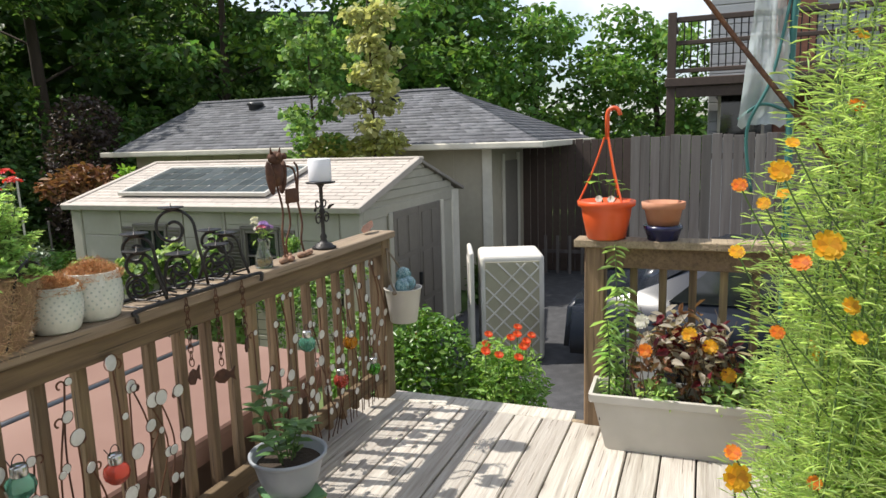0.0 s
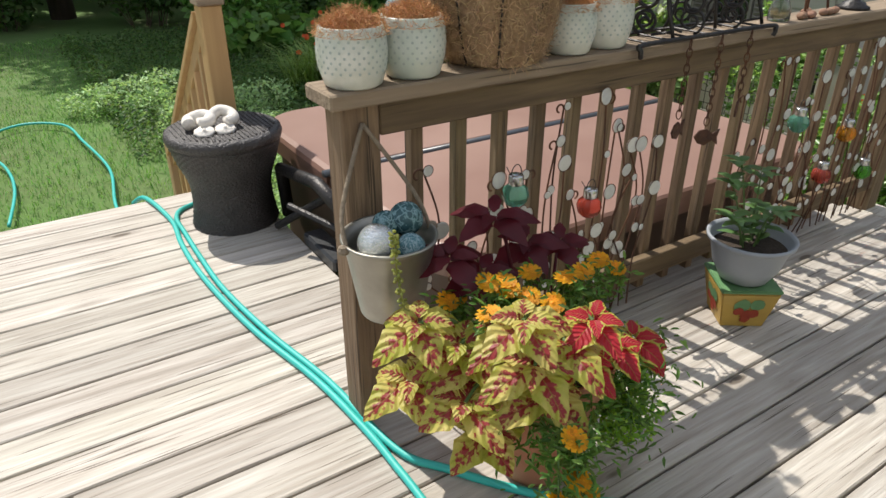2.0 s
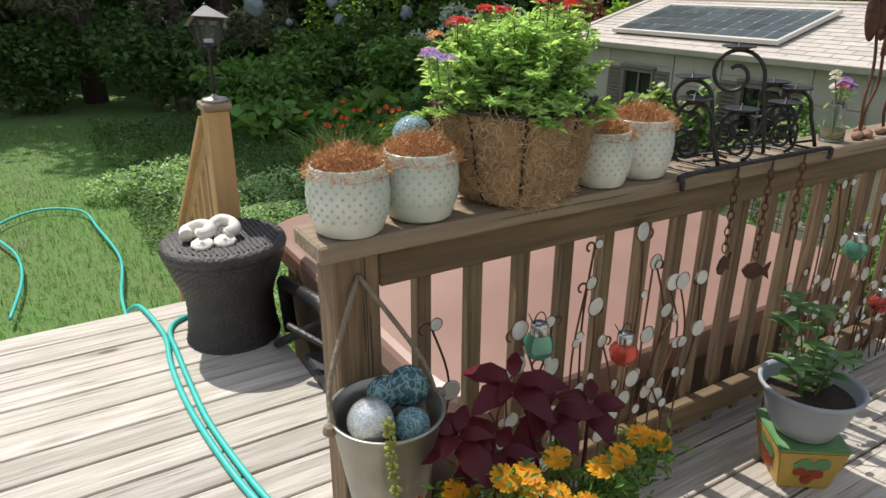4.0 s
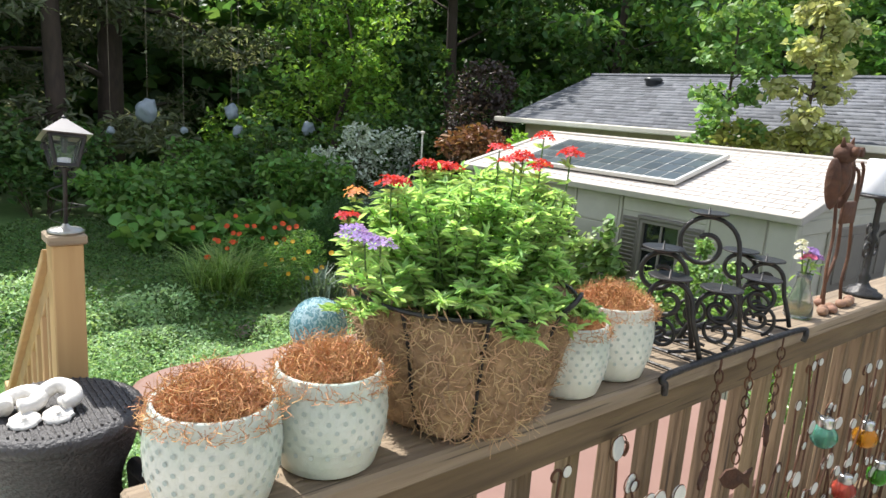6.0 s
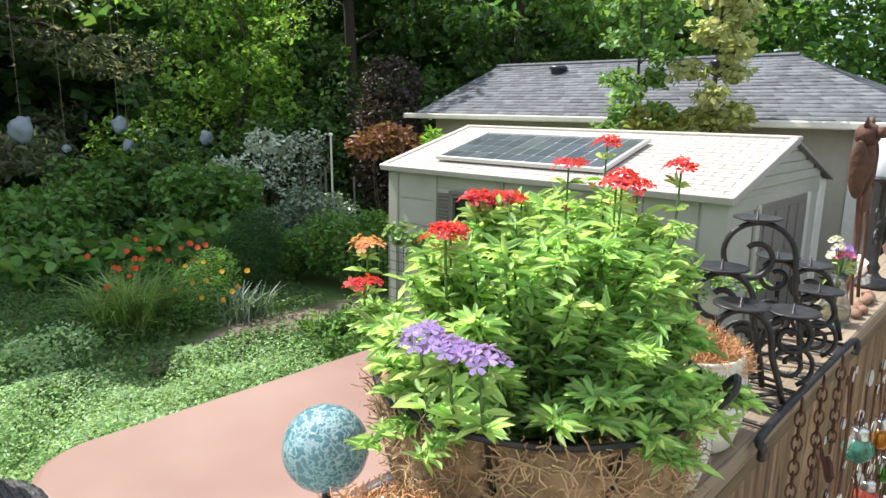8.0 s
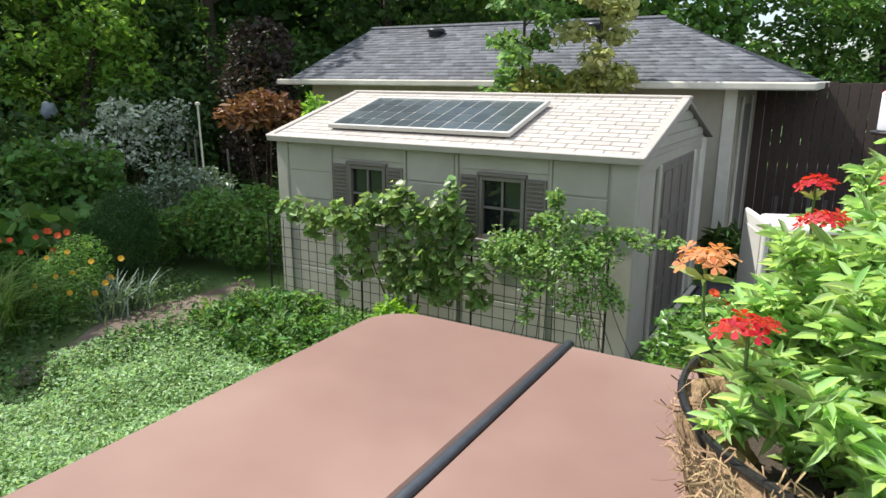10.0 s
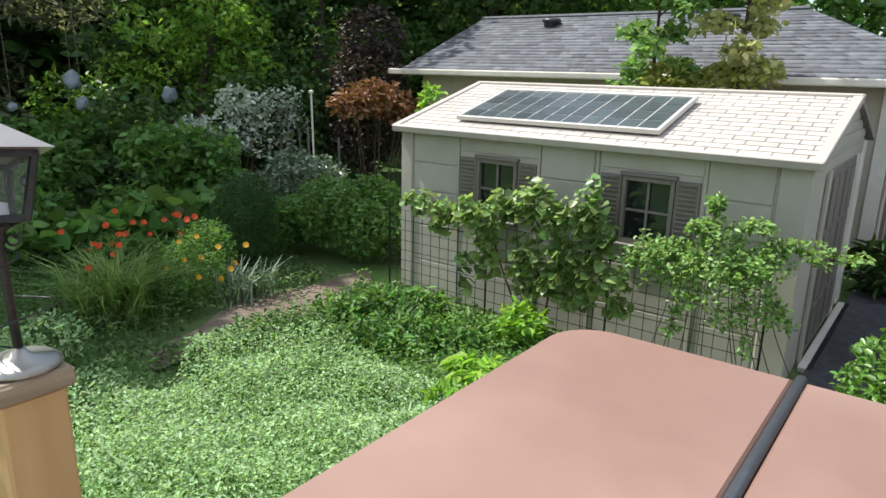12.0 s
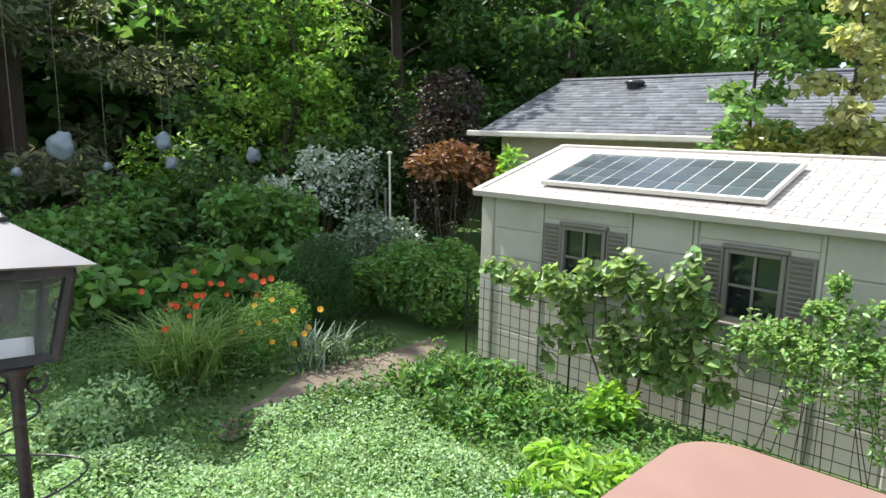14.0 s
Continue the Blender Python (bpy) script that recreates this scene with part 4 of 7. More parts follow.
def coleus_mat(name, edge, pale, heart, reach, soft, vein_count=7.0, ragged=0.5):
    """A leaf marked along its side veins: a coloured heart that feathers out between pale veins to a plain edge, by the leaf's own coordinates."""
    m = bpy.data.materials.new(name); m.use_nodes = True
    nt = m.node_tree; N, L = nt.nodes, nt.links.new
    def calc(op, a, c=None, d=None):
        n = N.new("ShaderNodeMath"); n.operation = op
        for k, v in enumerate((a, c, d)):
            if isinstance(v, (int, float)): n.inputs[k].default_value = v
            elif v is not None: L(v, n.inputs[k])
        return n.outputs[0]
    uv = N.new("ShaderNodeUVMap"); sep = N.new("ShaderNodeSeparateXYZ"); L(uv.outputs[0], sep.inputs[0])
    across, along = calc("ABSOLUTE", sep.outputs[0]), sep.outputs[1]
    tc = N.new("ShaderNodeTexCoord"); nz = N.new("ShaderNodeTexNoise"); nz.inputs["Scale"].default_value = 70; nz.inputs["Detail"].default_value = 3
    L(tc.outputs["Object"], nz.inputs["Vector"])
    rough_ = calc("SUBTRACT", nz.outputs[0], 0.5)
    phase = calc("MULTIPLY", calc("SUBTRACT", along, calc("MULTIPLY", across, 0.32)), vein_count * 2 * math.pi)
    wave = calc("SINE", calc("MULTIPLY_ADD", rough_, 3.0, phase))
    level = calc("ADD", calc("MULTIPLY_ADD", wave, -0.13 * ragged, across), calc("MULTIPLY", rough_, 2.1 * ragged))
    def ramped(src, lo, hi):
        r = N.new("ShaderNodeMapRange"); r.inputs["From Min"].default_value, r.inputs["From Max"].default_value = lo, hi
        L(src, r.inputs["Value"]); return r.outputs[0]
    def blend(fac, a, c):
        x = N.new("ShaderNodeMix"); x.data_type = "RGBA"; L(fac, x.inputs[0])
        for k, v in ((6, a), (7, c)):
            if isinstance(v, tuple): x.inputs[k].default_value = (*v, 1)
            else: L(v, x.inputs[k])
        return x.outputs[2]
    big = N.new("ShaderNodeTexNoise"); big.inputs["Scale"].default_value = 16; L(tc.outputs["Object"], big.inputs["Vector"])
    ground = blend(ramped(big.outputs[0], 0.4, 0.62), pale, edge)
    c = blend(ramped(level, reach - soft, reach + soft), heart, ground)
    c = blend(ramped(across, 0.05, 0.015), c, tuple(0.5 * h + 0.3 * e for h, e in zip(heart, edge)))
    b = N["Principled BSDF"]; L(c, b.inputs["Base Color"]); b.inputs["Roughness"].default_value = 0.5
    bp = N.new("ShaderNodeBump"); bp.inputs["Strength"].default_value, bp.inputs["Distance"].default_value = 0.5, 0.004
    L(wave, bp.inputs["Height"]); L(bp.outputs[0], b.inputs["Normal"])
    tr = N.new("ShaderNodeBsdfTranslucent"); L(c, tr.inputs["Color"])
    ms = N.new("ShaderNodeMixShader"); ms.inputs[0].default_value = 0.42
    L(b.outputs[0], ms.inputs[1]); L(tr.outputs[0], ms.inputs[2]); L(ms.outputs[0], N["Material Output"].inputs["Surface"])
    return m
C_YEL = coleus_mat("cream yellow coleus leaf feathered with maroon", (0.40, 0.41, 0.05), (0.60, 0.51, 0.14), (0.30, 0.032, 0.035), 0.30, 0.12, 5.0, 1.15)
C_RED = coleus_mat("red coleus leaf with lime edge", (0.52, 0.50, 0.08), (0.52, 0.50, 0.08), (0.48, 0.022, 0.035), 0.78, 0.07, 7.0, 0.25)
C_DARK = mat("maroon coleus leaf", (0.10, 0.006, 0.014), (0.15, 0.01, 0.02), rough=0.5, scale=20, translucent=0.45)

def big_leaf(bm, at, out, up, length, width, mi=0, rows=6, serrate=0.08, droop=0.35):
    """One broad leaf with a bent midrib, raised halves and a toothed edge; its uv runs across (-1..1) and along."""
    uvl = bm.loops.layers.uv.verify()
    at, out, up = Vector(at), Vector(out).normalized(), Vector(up).normalized()
    side = out.cross(up).normalized(); up = side.cross(out)
    prev, uvs = None, {}
    for i in range(rows + 1):
        t = i / rows
        w = width * .5 * math.sin(math.pi * min(1, t ** .8 * .97 + .03)) ** .8 * (1 + serrate * (1 if i % 2 else -1))
        if i == rows: w = .002
        c = at + out * length * t * (1 - .1 * t) - up * length * droop * t * t
        row = []
        for s in (-1, -.5, 0, .5, 1):
            v = bm.verts.new(c + side * w * s + up * (abs(s) * w * .35 - s * s * w * .25))
            uvs[v] = (s if i < rows else 0, t); row.append(v)
        if prev:
            for k in range(4):
                f = bm.faces.new((prev[k], prev[k + 1], row[k + 1], row[k])); f.material_index = mi; f.smooth = True
                for l in f.loops: l[uvl].uv = uvs[l.vert]
        prev = row

def rosette_flower(bm, c, r, petals=8, cup=0.3, normal=(0, 0, 1), layers=1, mi=0, slim=1.0):
    """A flower of separate petals round c."""
    n = Vector(normal).normalized(); u = n.orthogonal().normalized(); w = n.cross(u); c = Vector(c)
    for ly in range(layers):
        rr = r * (1 - .28 * ly)
        for k in range(petals):
            a = 2 * math.pi * (k + .5 * ly) / petals + .2 * ly
            d = u * math.cos(a) + w * math.sin(a); s = n.cross(d)
            lift = cup * (1 + .9 * ly)
            p0, p1 = c + n * .002 * ly, c + d * rr * .6 + n * rr * lift * .7
            p2 = c + d * rr + n * rr * lift
            hw = rr * 1.15 * math.pi / petals * .75 * slim
            vs = [bm.verts.new(p) for p in (p0, p1 + s * hw, p2 + s * hw * .75 + n * rr * .06, p2 - s * hw * .75 - n * rr * .04, p1 - s * hw)]
            bm.faces.new(vs).material_index = mi

def flower_head(bm, c, r, n=14, floret=0.010, seed=1, slim=1.0):
    """A dome of many small five-petalled florets."""
    rs = random.Random(seed)
    for k in range(n):
        a, q = k * 2.4, math.sqrt((k + .5) / n)
        d = Vector((math.cos(a) * q, math.sin(a) * q, .5 * math.sqrt(max(0, 1 - q * q)) + rs.uniform(-.15, .15)))
        rosette_flower(bm, Vector(c) + d * r * rs.uniform(.85, 1.15), floret, 5, .12, d + Vector((rs.uniform(-.4, .4), rs.uniform(-.4, .4), .8)), slim=slim)

def coir_tuft(name, parent, c, r, h, n=420, material=M_COIR, width=0.0016, seed=1):
    """Curly fibres heaped in a pot."""
    rs = np.random.default_rng(seed)
    V, F = [], []
    q = np.sqrt(rs.random(n)); a = rs.random(n) * 2 * np.pi
    for i in range(n):
        p = np.array([c[0] + r * q[i] * math.cos(a[i]), c[1] + r * q[i] * math.sin(a[i]), c[2] + h * .75 * (1 - q[i] ** 2) * rs.random()])
        d = unit(rs.normal(size=3) * [1, 1, .7] + [.25 * math.cos(a[i]), .25 * math.sin(a[i]), .35])
        ax = unit(rs.normal(size=3)); k = len(V)
        for s in range(5):
            side = unit(np.cross(d, ax)) * width * .4
            V += [p - side, p + side]
            p = p + d * r * .15; d = unit(d + np.cross(ax, d) * .8 + rs.normal(size=3) * .15)
            p[2] = max(p[2], c[2])
        for s in range(4):
            F.append((k + 2 * s, k + 2 * s + 1, k + 2 * s + 3, k + 2 * s + 2))
    return raw_mesh(name, np.array(V), np.array(F), [material], parent)

# ---------------------------------------------------------------- on the rail cap
CAP = 0.9845
def ceramic_pot(label, x, r, h, dimples, seed, y=0.0):
    t = thing("plant_pot", label, "pot", pose(x, y, CAP), group="white pots on the railing")
    prof = [(0, 0), (r * .72, 0), (r * .82, .006), (r * .97, h * .35), (r, h * .58), (r * .95, h * .85), (r * .90, h * .985), (r * .885, h), (r * .84, h), (r * .82, h * .97), (r * .86, h * .8), (r * .8, h * .75), (0, h * .75)]
    part("body", lathe(prof, 40), M_POT, t, smooth=True)
    if dimples:
        b = bmesh.new()
        for i in range(7):
            z = h * (.30 + .085 * i)
            rr = r * (1.002 if .4 < z / h < .75 else .985 if z / h < .85 else .955)
            for k in range(24):
                a = 2 * math.pi * (k + .5 * (i % 2)) / 24
                n = Vector((math.cos(a), math.sin(a), 0))
                c = n * rr + Vector((0, 0, z))
                bmesh.ops.create_circle(b, cap_ends=True, segments=6, radius=.0034, matrix=Matrix.Translation(c) @ n.to_track_quat("Z", "Y").to_matrix().to_4x4())
        tagged(part("dimple_pattern", b, M_DIMPLE, t), "rows of small grey-green dimples", kind="stuff")
    part("filling", lathe([(r * .86, h * .8), (r * .6, h * .98), (0, h * 1.08)], 20), M_COIR, t, smooth=True)
    coir_tuft("coir", t, (0, 0, h * .86), r * .8, r * .72, 4200, width=.0012, seed=seed)
    return t
ceramic_pot("white dimpled ceramic pot filled with coconut fibre", 0.005, .083, .136, True, 1, -.008)
ceramic_pot("white dimpled ceramic pot filled with coconut fibre", 0.172, .083, .142, True, 2, .004)
ceramic_pot("pale green-white ceramic pot filled with coconut fibre", 0.672, .076, .135, True, 3, -.004)
ceramic_pot("pale green-white ceramic pot filled with coconut fibre", 0.82, .084, .148, True, 4, .01)

# round basket with coir liner and verbena
bk = thing("basket_planter", "round wire basket planter with ragged coconut liner", "planter", pose(0.442, 0.04, CAP))
LOBES = 9
def liner_radius(a, z):
    """The liner bulges between the ribs and widens to the rim."""
    return (.122 + .052 * min(1, z / .2) ** .7) * (.94 + .15 * abs(math.sin(LOBES * a / 2)) ** .55)
for k in range(LOBES):
    b, rings = bmesh.new(), []
    for z, sc in ((0.002, .93), (.02, 1.0), (.07, 1.01), (.13, 1.0), (.18, 1.0), (.205, .97), (.208, .9), (.19, .86)):
        row = []
        for i in range(11):
            a = 2 * math.pi * (k + i / 10) / LOBES
            r = liner_radius(a, z) * sc + .005 * noise.noise((a * 9, z * 30, k)) * (0 < i < 10)
            row.append(b.verts.new((r * math.cos(a), r * math.sin(a), z + (.007 * noise.noise((a * 14, k, 0)) if z > .1 else 0))))
        rings.append(row)
    rings.append([b.verts.new(v.co * .82) for v in rings[-1]])
    for A, B in zip(rings, rings[1:]):
        for q in range(10):
            b.faces.new((A[q], A[q + 1], B[q + 1], B[q]))
    part("liner", b, M_COIRL, bk, "shaggy brown coconut fibre liner", smooth=True)
fr = np.random.default_rng(5)
V, F = [], []
for i in range(4200):
    a, z = fr.uniform(0, 2 * math.pi), .205 * fr.random() ** .8
    r = liner_radius(a, z) + .001
    p = np.array([r * math.cos(a), r * math.sin(a), z + .002]); out = np.array([math.cos(a), math.sin(a), 0]); d = unit(fr.normal(size=3) + .1 * out); d = unit(d - out * d.dot(out) * .75); k = len(V)
    for s in range(4):
        side = unit(np.cross(d, out + [.1, .1, .2])) * .0007
        V += [p - side, p + side]; p = p + d * .010; d = unit(d + fr.normal(size=3) * .4 + out * .05)
    F += [(k + 2 * s, k + 2 * s + 1, k + 2 * s + 3, k + 2 * s + 2) for s in range(3)]
tagged(raw_mesh("fibre_fuzz", np.array(V), np.array(F), [M_FIBRE], bk), kind="stuff")
part("wire_rim", tube([(.185 * math.cos(a), .185 * math.sin(a), .212) for a in [2 * math.pi * i / 48 for i in range(49)]], .0035, 6), M_IRON, bk)
for k in range(LOBES):
    a = 2 * math.pi * k / LOBES
    part("wire_rib", tube(smooth_line([(r * math.cos(a), r * math.sin(a), z) for r, z in ((.184, .212), (.161, .15), (.143, .07), (.119, .004))], 4), .003, 6), M_IRON, bk)
part("wire_hook", tube(smooth_line([(.02, -.188, .212), (.03, -.205, .235), (.05, -.20, .245), (.055, -.185, .225)], 4), .004, 6), M_IRON, bk)
part("soil", lathe([(.15, .15), (.145, .178), (0, .19)], 24), M_SOIL, bk)
vb = thing("verbena", "bushy green verbena with red, purple and peach flower heads", "flowers", pose(0.392, 0.01, CAP + .188))
rs = random.Random(11)
b = bmesh.new(); cs, ds = [], []
def verb_stem(end, r=.0022):
    foot = Vector((.045 + (end[0] - .045) * .5, .03 + (end[1] - .03) * .5, -.02))
    ln = smooth_line([foot, foot.lerp(Vector(end), .5) + Vector((0, 0, .02)), end], 5)
    tube(ln, r, 5, b, r * .5)
    for q in range(2, len(ln)):
        for _ in range(15):
            a = rs.uniform(0, 6.28)
            cs.append(ln[q] + Vector((rs.uniform(-.006, .006), rs.uniform(-.006, .006), 0))); ds.append((math.cos(a), math.sin(a), .45))
for k in range(190):
    a, q = rs.uniform(0, 6.28), math.sqrt(rs.random())
    x, y = .035 + .215 * q * math.cos(a), .02 + .165 * q * math.sin(a)
    verb_stem((x + rs.uniform(-.02, .02), y, (.19 * (1 - .5 * q * q) + .03 * (x > .1) + rs.uniform(-.04, .04)) * (1 if rs.random() < .85 else .5) - .03 * (q > .85)))
for k in range(18):
    verb_stem((.04 + rs.uniform(-.12, .12), -.14 - rs.uniform(0, .03), rs.uniform(.0, .04)))
heads = [(.642, .08, 1.442, P_RED), (.509, .055, 1.420, P_RED), (.554, -.06, 1.422, P_RED), (.456, -.035, 1.408, P_RED), (.478, -.03, 1.414, P_RED), (.525, -.025, 1.400, P_RED), (.634, .148, 1.346, P_RED), (.425, .074, 1.386, P_RED), (.402, .08, 1.388, P_RED), (.379, .084, 1.390, P_RED), (.286, .045, 1.368, P_RED), (.31, .06, 1.365, P_RED), (.47, .136, 1.338, P_RED),
         (.325, .20, 1.33, P_PEACH), (.29, .165, 1.297, P_RED), (.172, -.035, 1.315, P_PURPLE), (.176, -.06, 1.312, P_PURPLE), (.185, -.082, 1.308, P_PURPLE)]
heads = [(x - .392, y - .01, z - CAP - .188, m_) for x, y, z, m_ in heads]
for x, y, z, pm in heads:
    ln = smooth_line([(x * .7, y * .6, .05), (x * .95, y * .95, z * .6), (x, y, z)], 4); tube(ln, .0017, 5, b, .0013)
    for p in ln[3:-1]:
        for _ in range(7):
            a = rs.uniform(0, 6.28); cs.append(p.copy()); ds.append((math.cos(a), math.sin(a), .5))
part("branching_stem", b, M_STEM, vb)
v, f = leaf_arrays(np.array([tuple(p) for p in cs]), .019, aspect=.25, lift=.8, toward=np.array(ds), vary=.6)
raw_mesh("foliage", v, f, [L_VERB], vb)
for i, (x, y, z, pm) in enumerate(heads):
    b = bmesh.new(); flower_head(b, (x, y, z), .0185, 15, .0078, i, .55); part("flower_head", b, pm, vb)

# glass globe behind the pots
gl = thing("glass_globe", "pale blue crackle glass garden globe on a stake", "garden globe", pose(.262, .20, 1.108))
b = bmesh.new(); bmesh.ops.create_uvsphere(b, u_segments=24, v_segments=16, radius=.049); part("globe", b, G_BLUE, gl, smooth=True)
part("stake", tube([(0, .0, -.05), (0, 0, -.765)], .006, 8), M_IRON, gl)

# candle tree of wrought iron
cd = thing("candelabra", "black wrought-iron scroll candelabra with seven candle pans", "candelabra", pose(0, 0, CAP))
part("base_bar", tube(smooth_line([(.885, -.088, -.028), (.88, -.09, -.008), (.90, -.083, .008), (1.2, -.08, .008), (1.50, -.083, .008), (1.525, -.09, -.006), (1.52, -.088, -.026)], 6), .0075, 8), M_IRON, cd, smooth=True)
part("base_bar", tube([(.9, .07, .008), (1.5, .07, .008)], .0065, 8), M_IRON, cd)
for x in (.93, 1.02, 1.11, 1.2, 1.29, 1.38, 1.47):
    part("cross_bar", tube([(x, -.078, .007), (x, .07, .007)], .004, 6), M_IRON, cd)
def pan(x, y, z, r=.038):
    p = part("candle_pan", lathe([(0, -.003), (r * .5, -.003), (r, .003), (r, .006), (r * .5, .001), (.0035, .001), (.001, .02), (0, .02)], 20), M_IRON, cd, smooth=True, m=pose(x, y, z))
    return p
pans = [(1.225, .06, .296, .078, 1), (1.042, .055, .226, .058, 1), (.993, .0, .178, .052, 1), (1.43, .07, .186, .045, 1), (1.445, .006, .174, .048, 1), (1.125, -.05, .148, .046, -1), (1.327, -.043, .148, .046, -1)]
for x, y, z, R, s in pans:
    arm = Matrix.Translation((x, y, 0)) @ Matrix.Rotation(radians(-62), 4, "Z") @ Matrix.Translation((-x, -y, 0))
    pan(x, y, z, .046)
    cz, turn = z - .86 * R - .006, 2.7 * math.pi
    arch = [(x + s * R * (1 - .75 * a / turn) * math.cos(a), y, cz + R * (1 - .75 * a / turn) * math.sin(a)) for a in [turn * (1 - i / 40) for i in range(41)]]
    foot = [(x + s * (R + .006), y, cz * .72), (x + s * (R + .022), y, cz * .35), (x + s * (R + .03), y, .012)]
    part("scroll", tube(arch + foot, .0058, 7), M_IRON, cd, smooth=True, m=arm)
    r2 = min(.042, cz * .42)
    part("foot_scroll", tube([(x - s * .004 + s * px, y, pz) for px, _, pz in spiral(0, r2 + .01, r2 * .2, r2, 0, math.radians(610), 34)], .0045, 7), M_IRON, cd, smooth=True, m=arm)
    part("tie", tube([(x + s * (R + .024), y, .03), (x - s * .004 + s * r2 * .5, y, .016)], .004, 6), M_IRON, cd, m=arm)
# chains with rusted fish
def chain(x, y, z_top, n, fish, seed):
    t = thing("chain_ornament", "rusted chain with hanging metal fish" if fish else "rusted hanging iron chain", "ornament", group="chains on the railing")
    for k in range(n):
        z = z_top - .024 * k
        pts = [(math.cos(a) * .0085, 0, math.sin(a) * .0165) for a in [2 * math.pi * i / 10 for i in range(11)]]
        part("link", tube(pts, .002, 5), M_RUST, t, m=pose(x, y, z, 0, 0, 90 * (k % 2) + 20))
    if fish:
        z = z_top - .024 * n - .03
        b = bmesh.new()
        prof = [(-.035, 0), (-.02, .022), (.005, .028), (.028, .012), (.05, .028), (.044, 0), (.05, -.028), (.028, -.012), (.005, -.03), (-.02, -.022)]
        A = [b.verts.new((px, -.003, pz)) for px, pz in prof]; B = [b.verts.new((px, .003, pz)) for px, pz in prof]
        b.faces.new(A[::-1]); b.faces.new(B)
        for i in range(len(prof)):
            b.faces.new((A[i], B[i], B[(i + 1) % len(prof)], A[(i + 1) % len(prof)]))
        part("fish", b, M_RUST, t, m=pose(x, y, z, 0, 0, 15 * seed))
chain(1.10, -.088, CAP - .012, 10, True, 1)
chain(1.25, -.088, CAP - .012, 12, True, -2)
chain(1.40, -.088, CAP - .012, 9, True, 2)

# flower bottle
vs = thing("flower_vase", "small clear glass jug holding purple and white flowers", "vase", pose(1.655, -.01, CAP))
part("jug", lathe([(0, 0), (.034, 0), (.038, .006), (.036, .04), (.024, .075), (.018, .1), (.021, .125), (.019, .125), (.016, .1), (.022, .074), (.033, .04), (.034, .01), (0, .008)], 24), G_VASE, vs, smooth=True)
part("jug_handle", tube(smooth_line([(.018, 0, .118), (.045, 0, .11), (.042, 0, .08), (.026, 0, .066)], 5), .004, 7), G_VASE, vs, smooth=True)
part("water", lathe([(0, .009), (.031, .011), (.031, .04), (0, .04)], 16), mat("amber water", (0.55, 0.45, 0.2), rough=.05, trans=.9), vs)
b = bmesh.new()
tips = [(-.02, -.01, .17), (.015, 0, .185), (.035, .01, .175), (.0, .015, .165), (-.045, 0, .195), (.045, -.01, .165), (-.03, .01, .21)]
for p in tips:
    tube(smooth_line([(0, 0, .02), (p[0] * .3, p[1] * .3, .11), p], 4), .0015, 5, b)
part("branching_stem", b, M_STEM, vs)
for i, (p, pm) in enumerate(zip(tips, (P_PINK, P_PURPLE, P_PURPLE, P_WHITE, P_WHITE, P_PURPLE, P_WHITE))):
    b = bmesh.new(); flower_head(b, p, .018 if i < 4 else .011, 10, .010, i); part("flower", b, pm, vs)
leaves("leaf_sprays", np.array([(rs.uniform(-.03, .03), rs.uniform(-.02, .02), rs.uniform(.12, .16)) for _ in range(24)]), .022, L_VERB, vs, aspect=.4)

# long-legged rusty owl
ow = thing("owl_figure", "rusted scrap-metal owl on long bent wire legs", "garden figure", pose(0, 0, CAP))
b = bmesh.new(); bmesh.ops.create_uvsphere(b, u_segments=16, v_segments=10, radius=1, matrix=Matrix.LocRotScale((1.80, .0, .39), None, (.038, .026, .06)))
bmesh.ops.create_uvsphere(b, u_segments=14, v_segments=8, radius=1, matrix=Matrix.LocRotScale((1.795, -.004, .455), None, (.042, .03, .03)))
for sx in (-1, 1):
    tube([(1.795 + sx * .018, -.028, .462), (1.795 + sx * .018, -.042, .462)], .014, 10, b)
    bmesh.ops.create_uvsphere(b, u_segments=10, v_segments=8, radius=1, matrix=Matrix.LocRotScale((1.80 + sx * .045, .0, .37), Euler((0, sx * .18, 0)), (.012, .022, .075)))
    tube([(1.795 + sx * .028, -.005, .475), (1.795 + sx * .036, -.005, .50)], .008, 6, b, .002)
box(1.86, -.004, .25, 1.96, .006, .315, .002, b)
for pts in ([(1.80, 0, .33), (1.83, 0, .22), (1.80, -.01, .12), (1.80, -.02, .0)], [(1.87, 0, .25), (1.88, 0, .16), (1.84, 0, .08), (1.86, .01, .0)], [(1.95, 0, .25), (1.975, 0, .15), (1.96, 0, .07), (1.985, 0, .0)], [(1.84, .0, .42), (1.93, .0, .40), (1.95, .0, .30)], [(1.955, .0, .31), (1.965, 0, .40), (1.94, 0, .43)]):
    tube(smooth_line(pts, 6), .005, 7, b)
part("owl_body", b, M_RUST, ow, smooth=True)
for i, (x, y) in enumerate(((1.775, -.03), (1.80, -.045), (1.825, -.03), (1.85, .01), (1.88, .02), (1.90, -.03), (1.93, -.035), (1.965, -.03), (1.99, -.02), (1.745, -.04))):
    b = bmesh.new(); bmesh.ops.create_icosphere(b, subdivisions=2, radius=.017)
    for v in b.verts: v.co *= 1 + .18 * noise.noise(v.co * 60 + Vector((i, 0, 0)))
    ob = part("pebble", b, M_FLESH, None, smooth=True, m=pose(x, y, CAP + .0115))
    ob.scale = (1.15, .9, .75); tagged(ob, "round reddish brown pebble on the railing cap", "pebble", "pebbles on the railing")

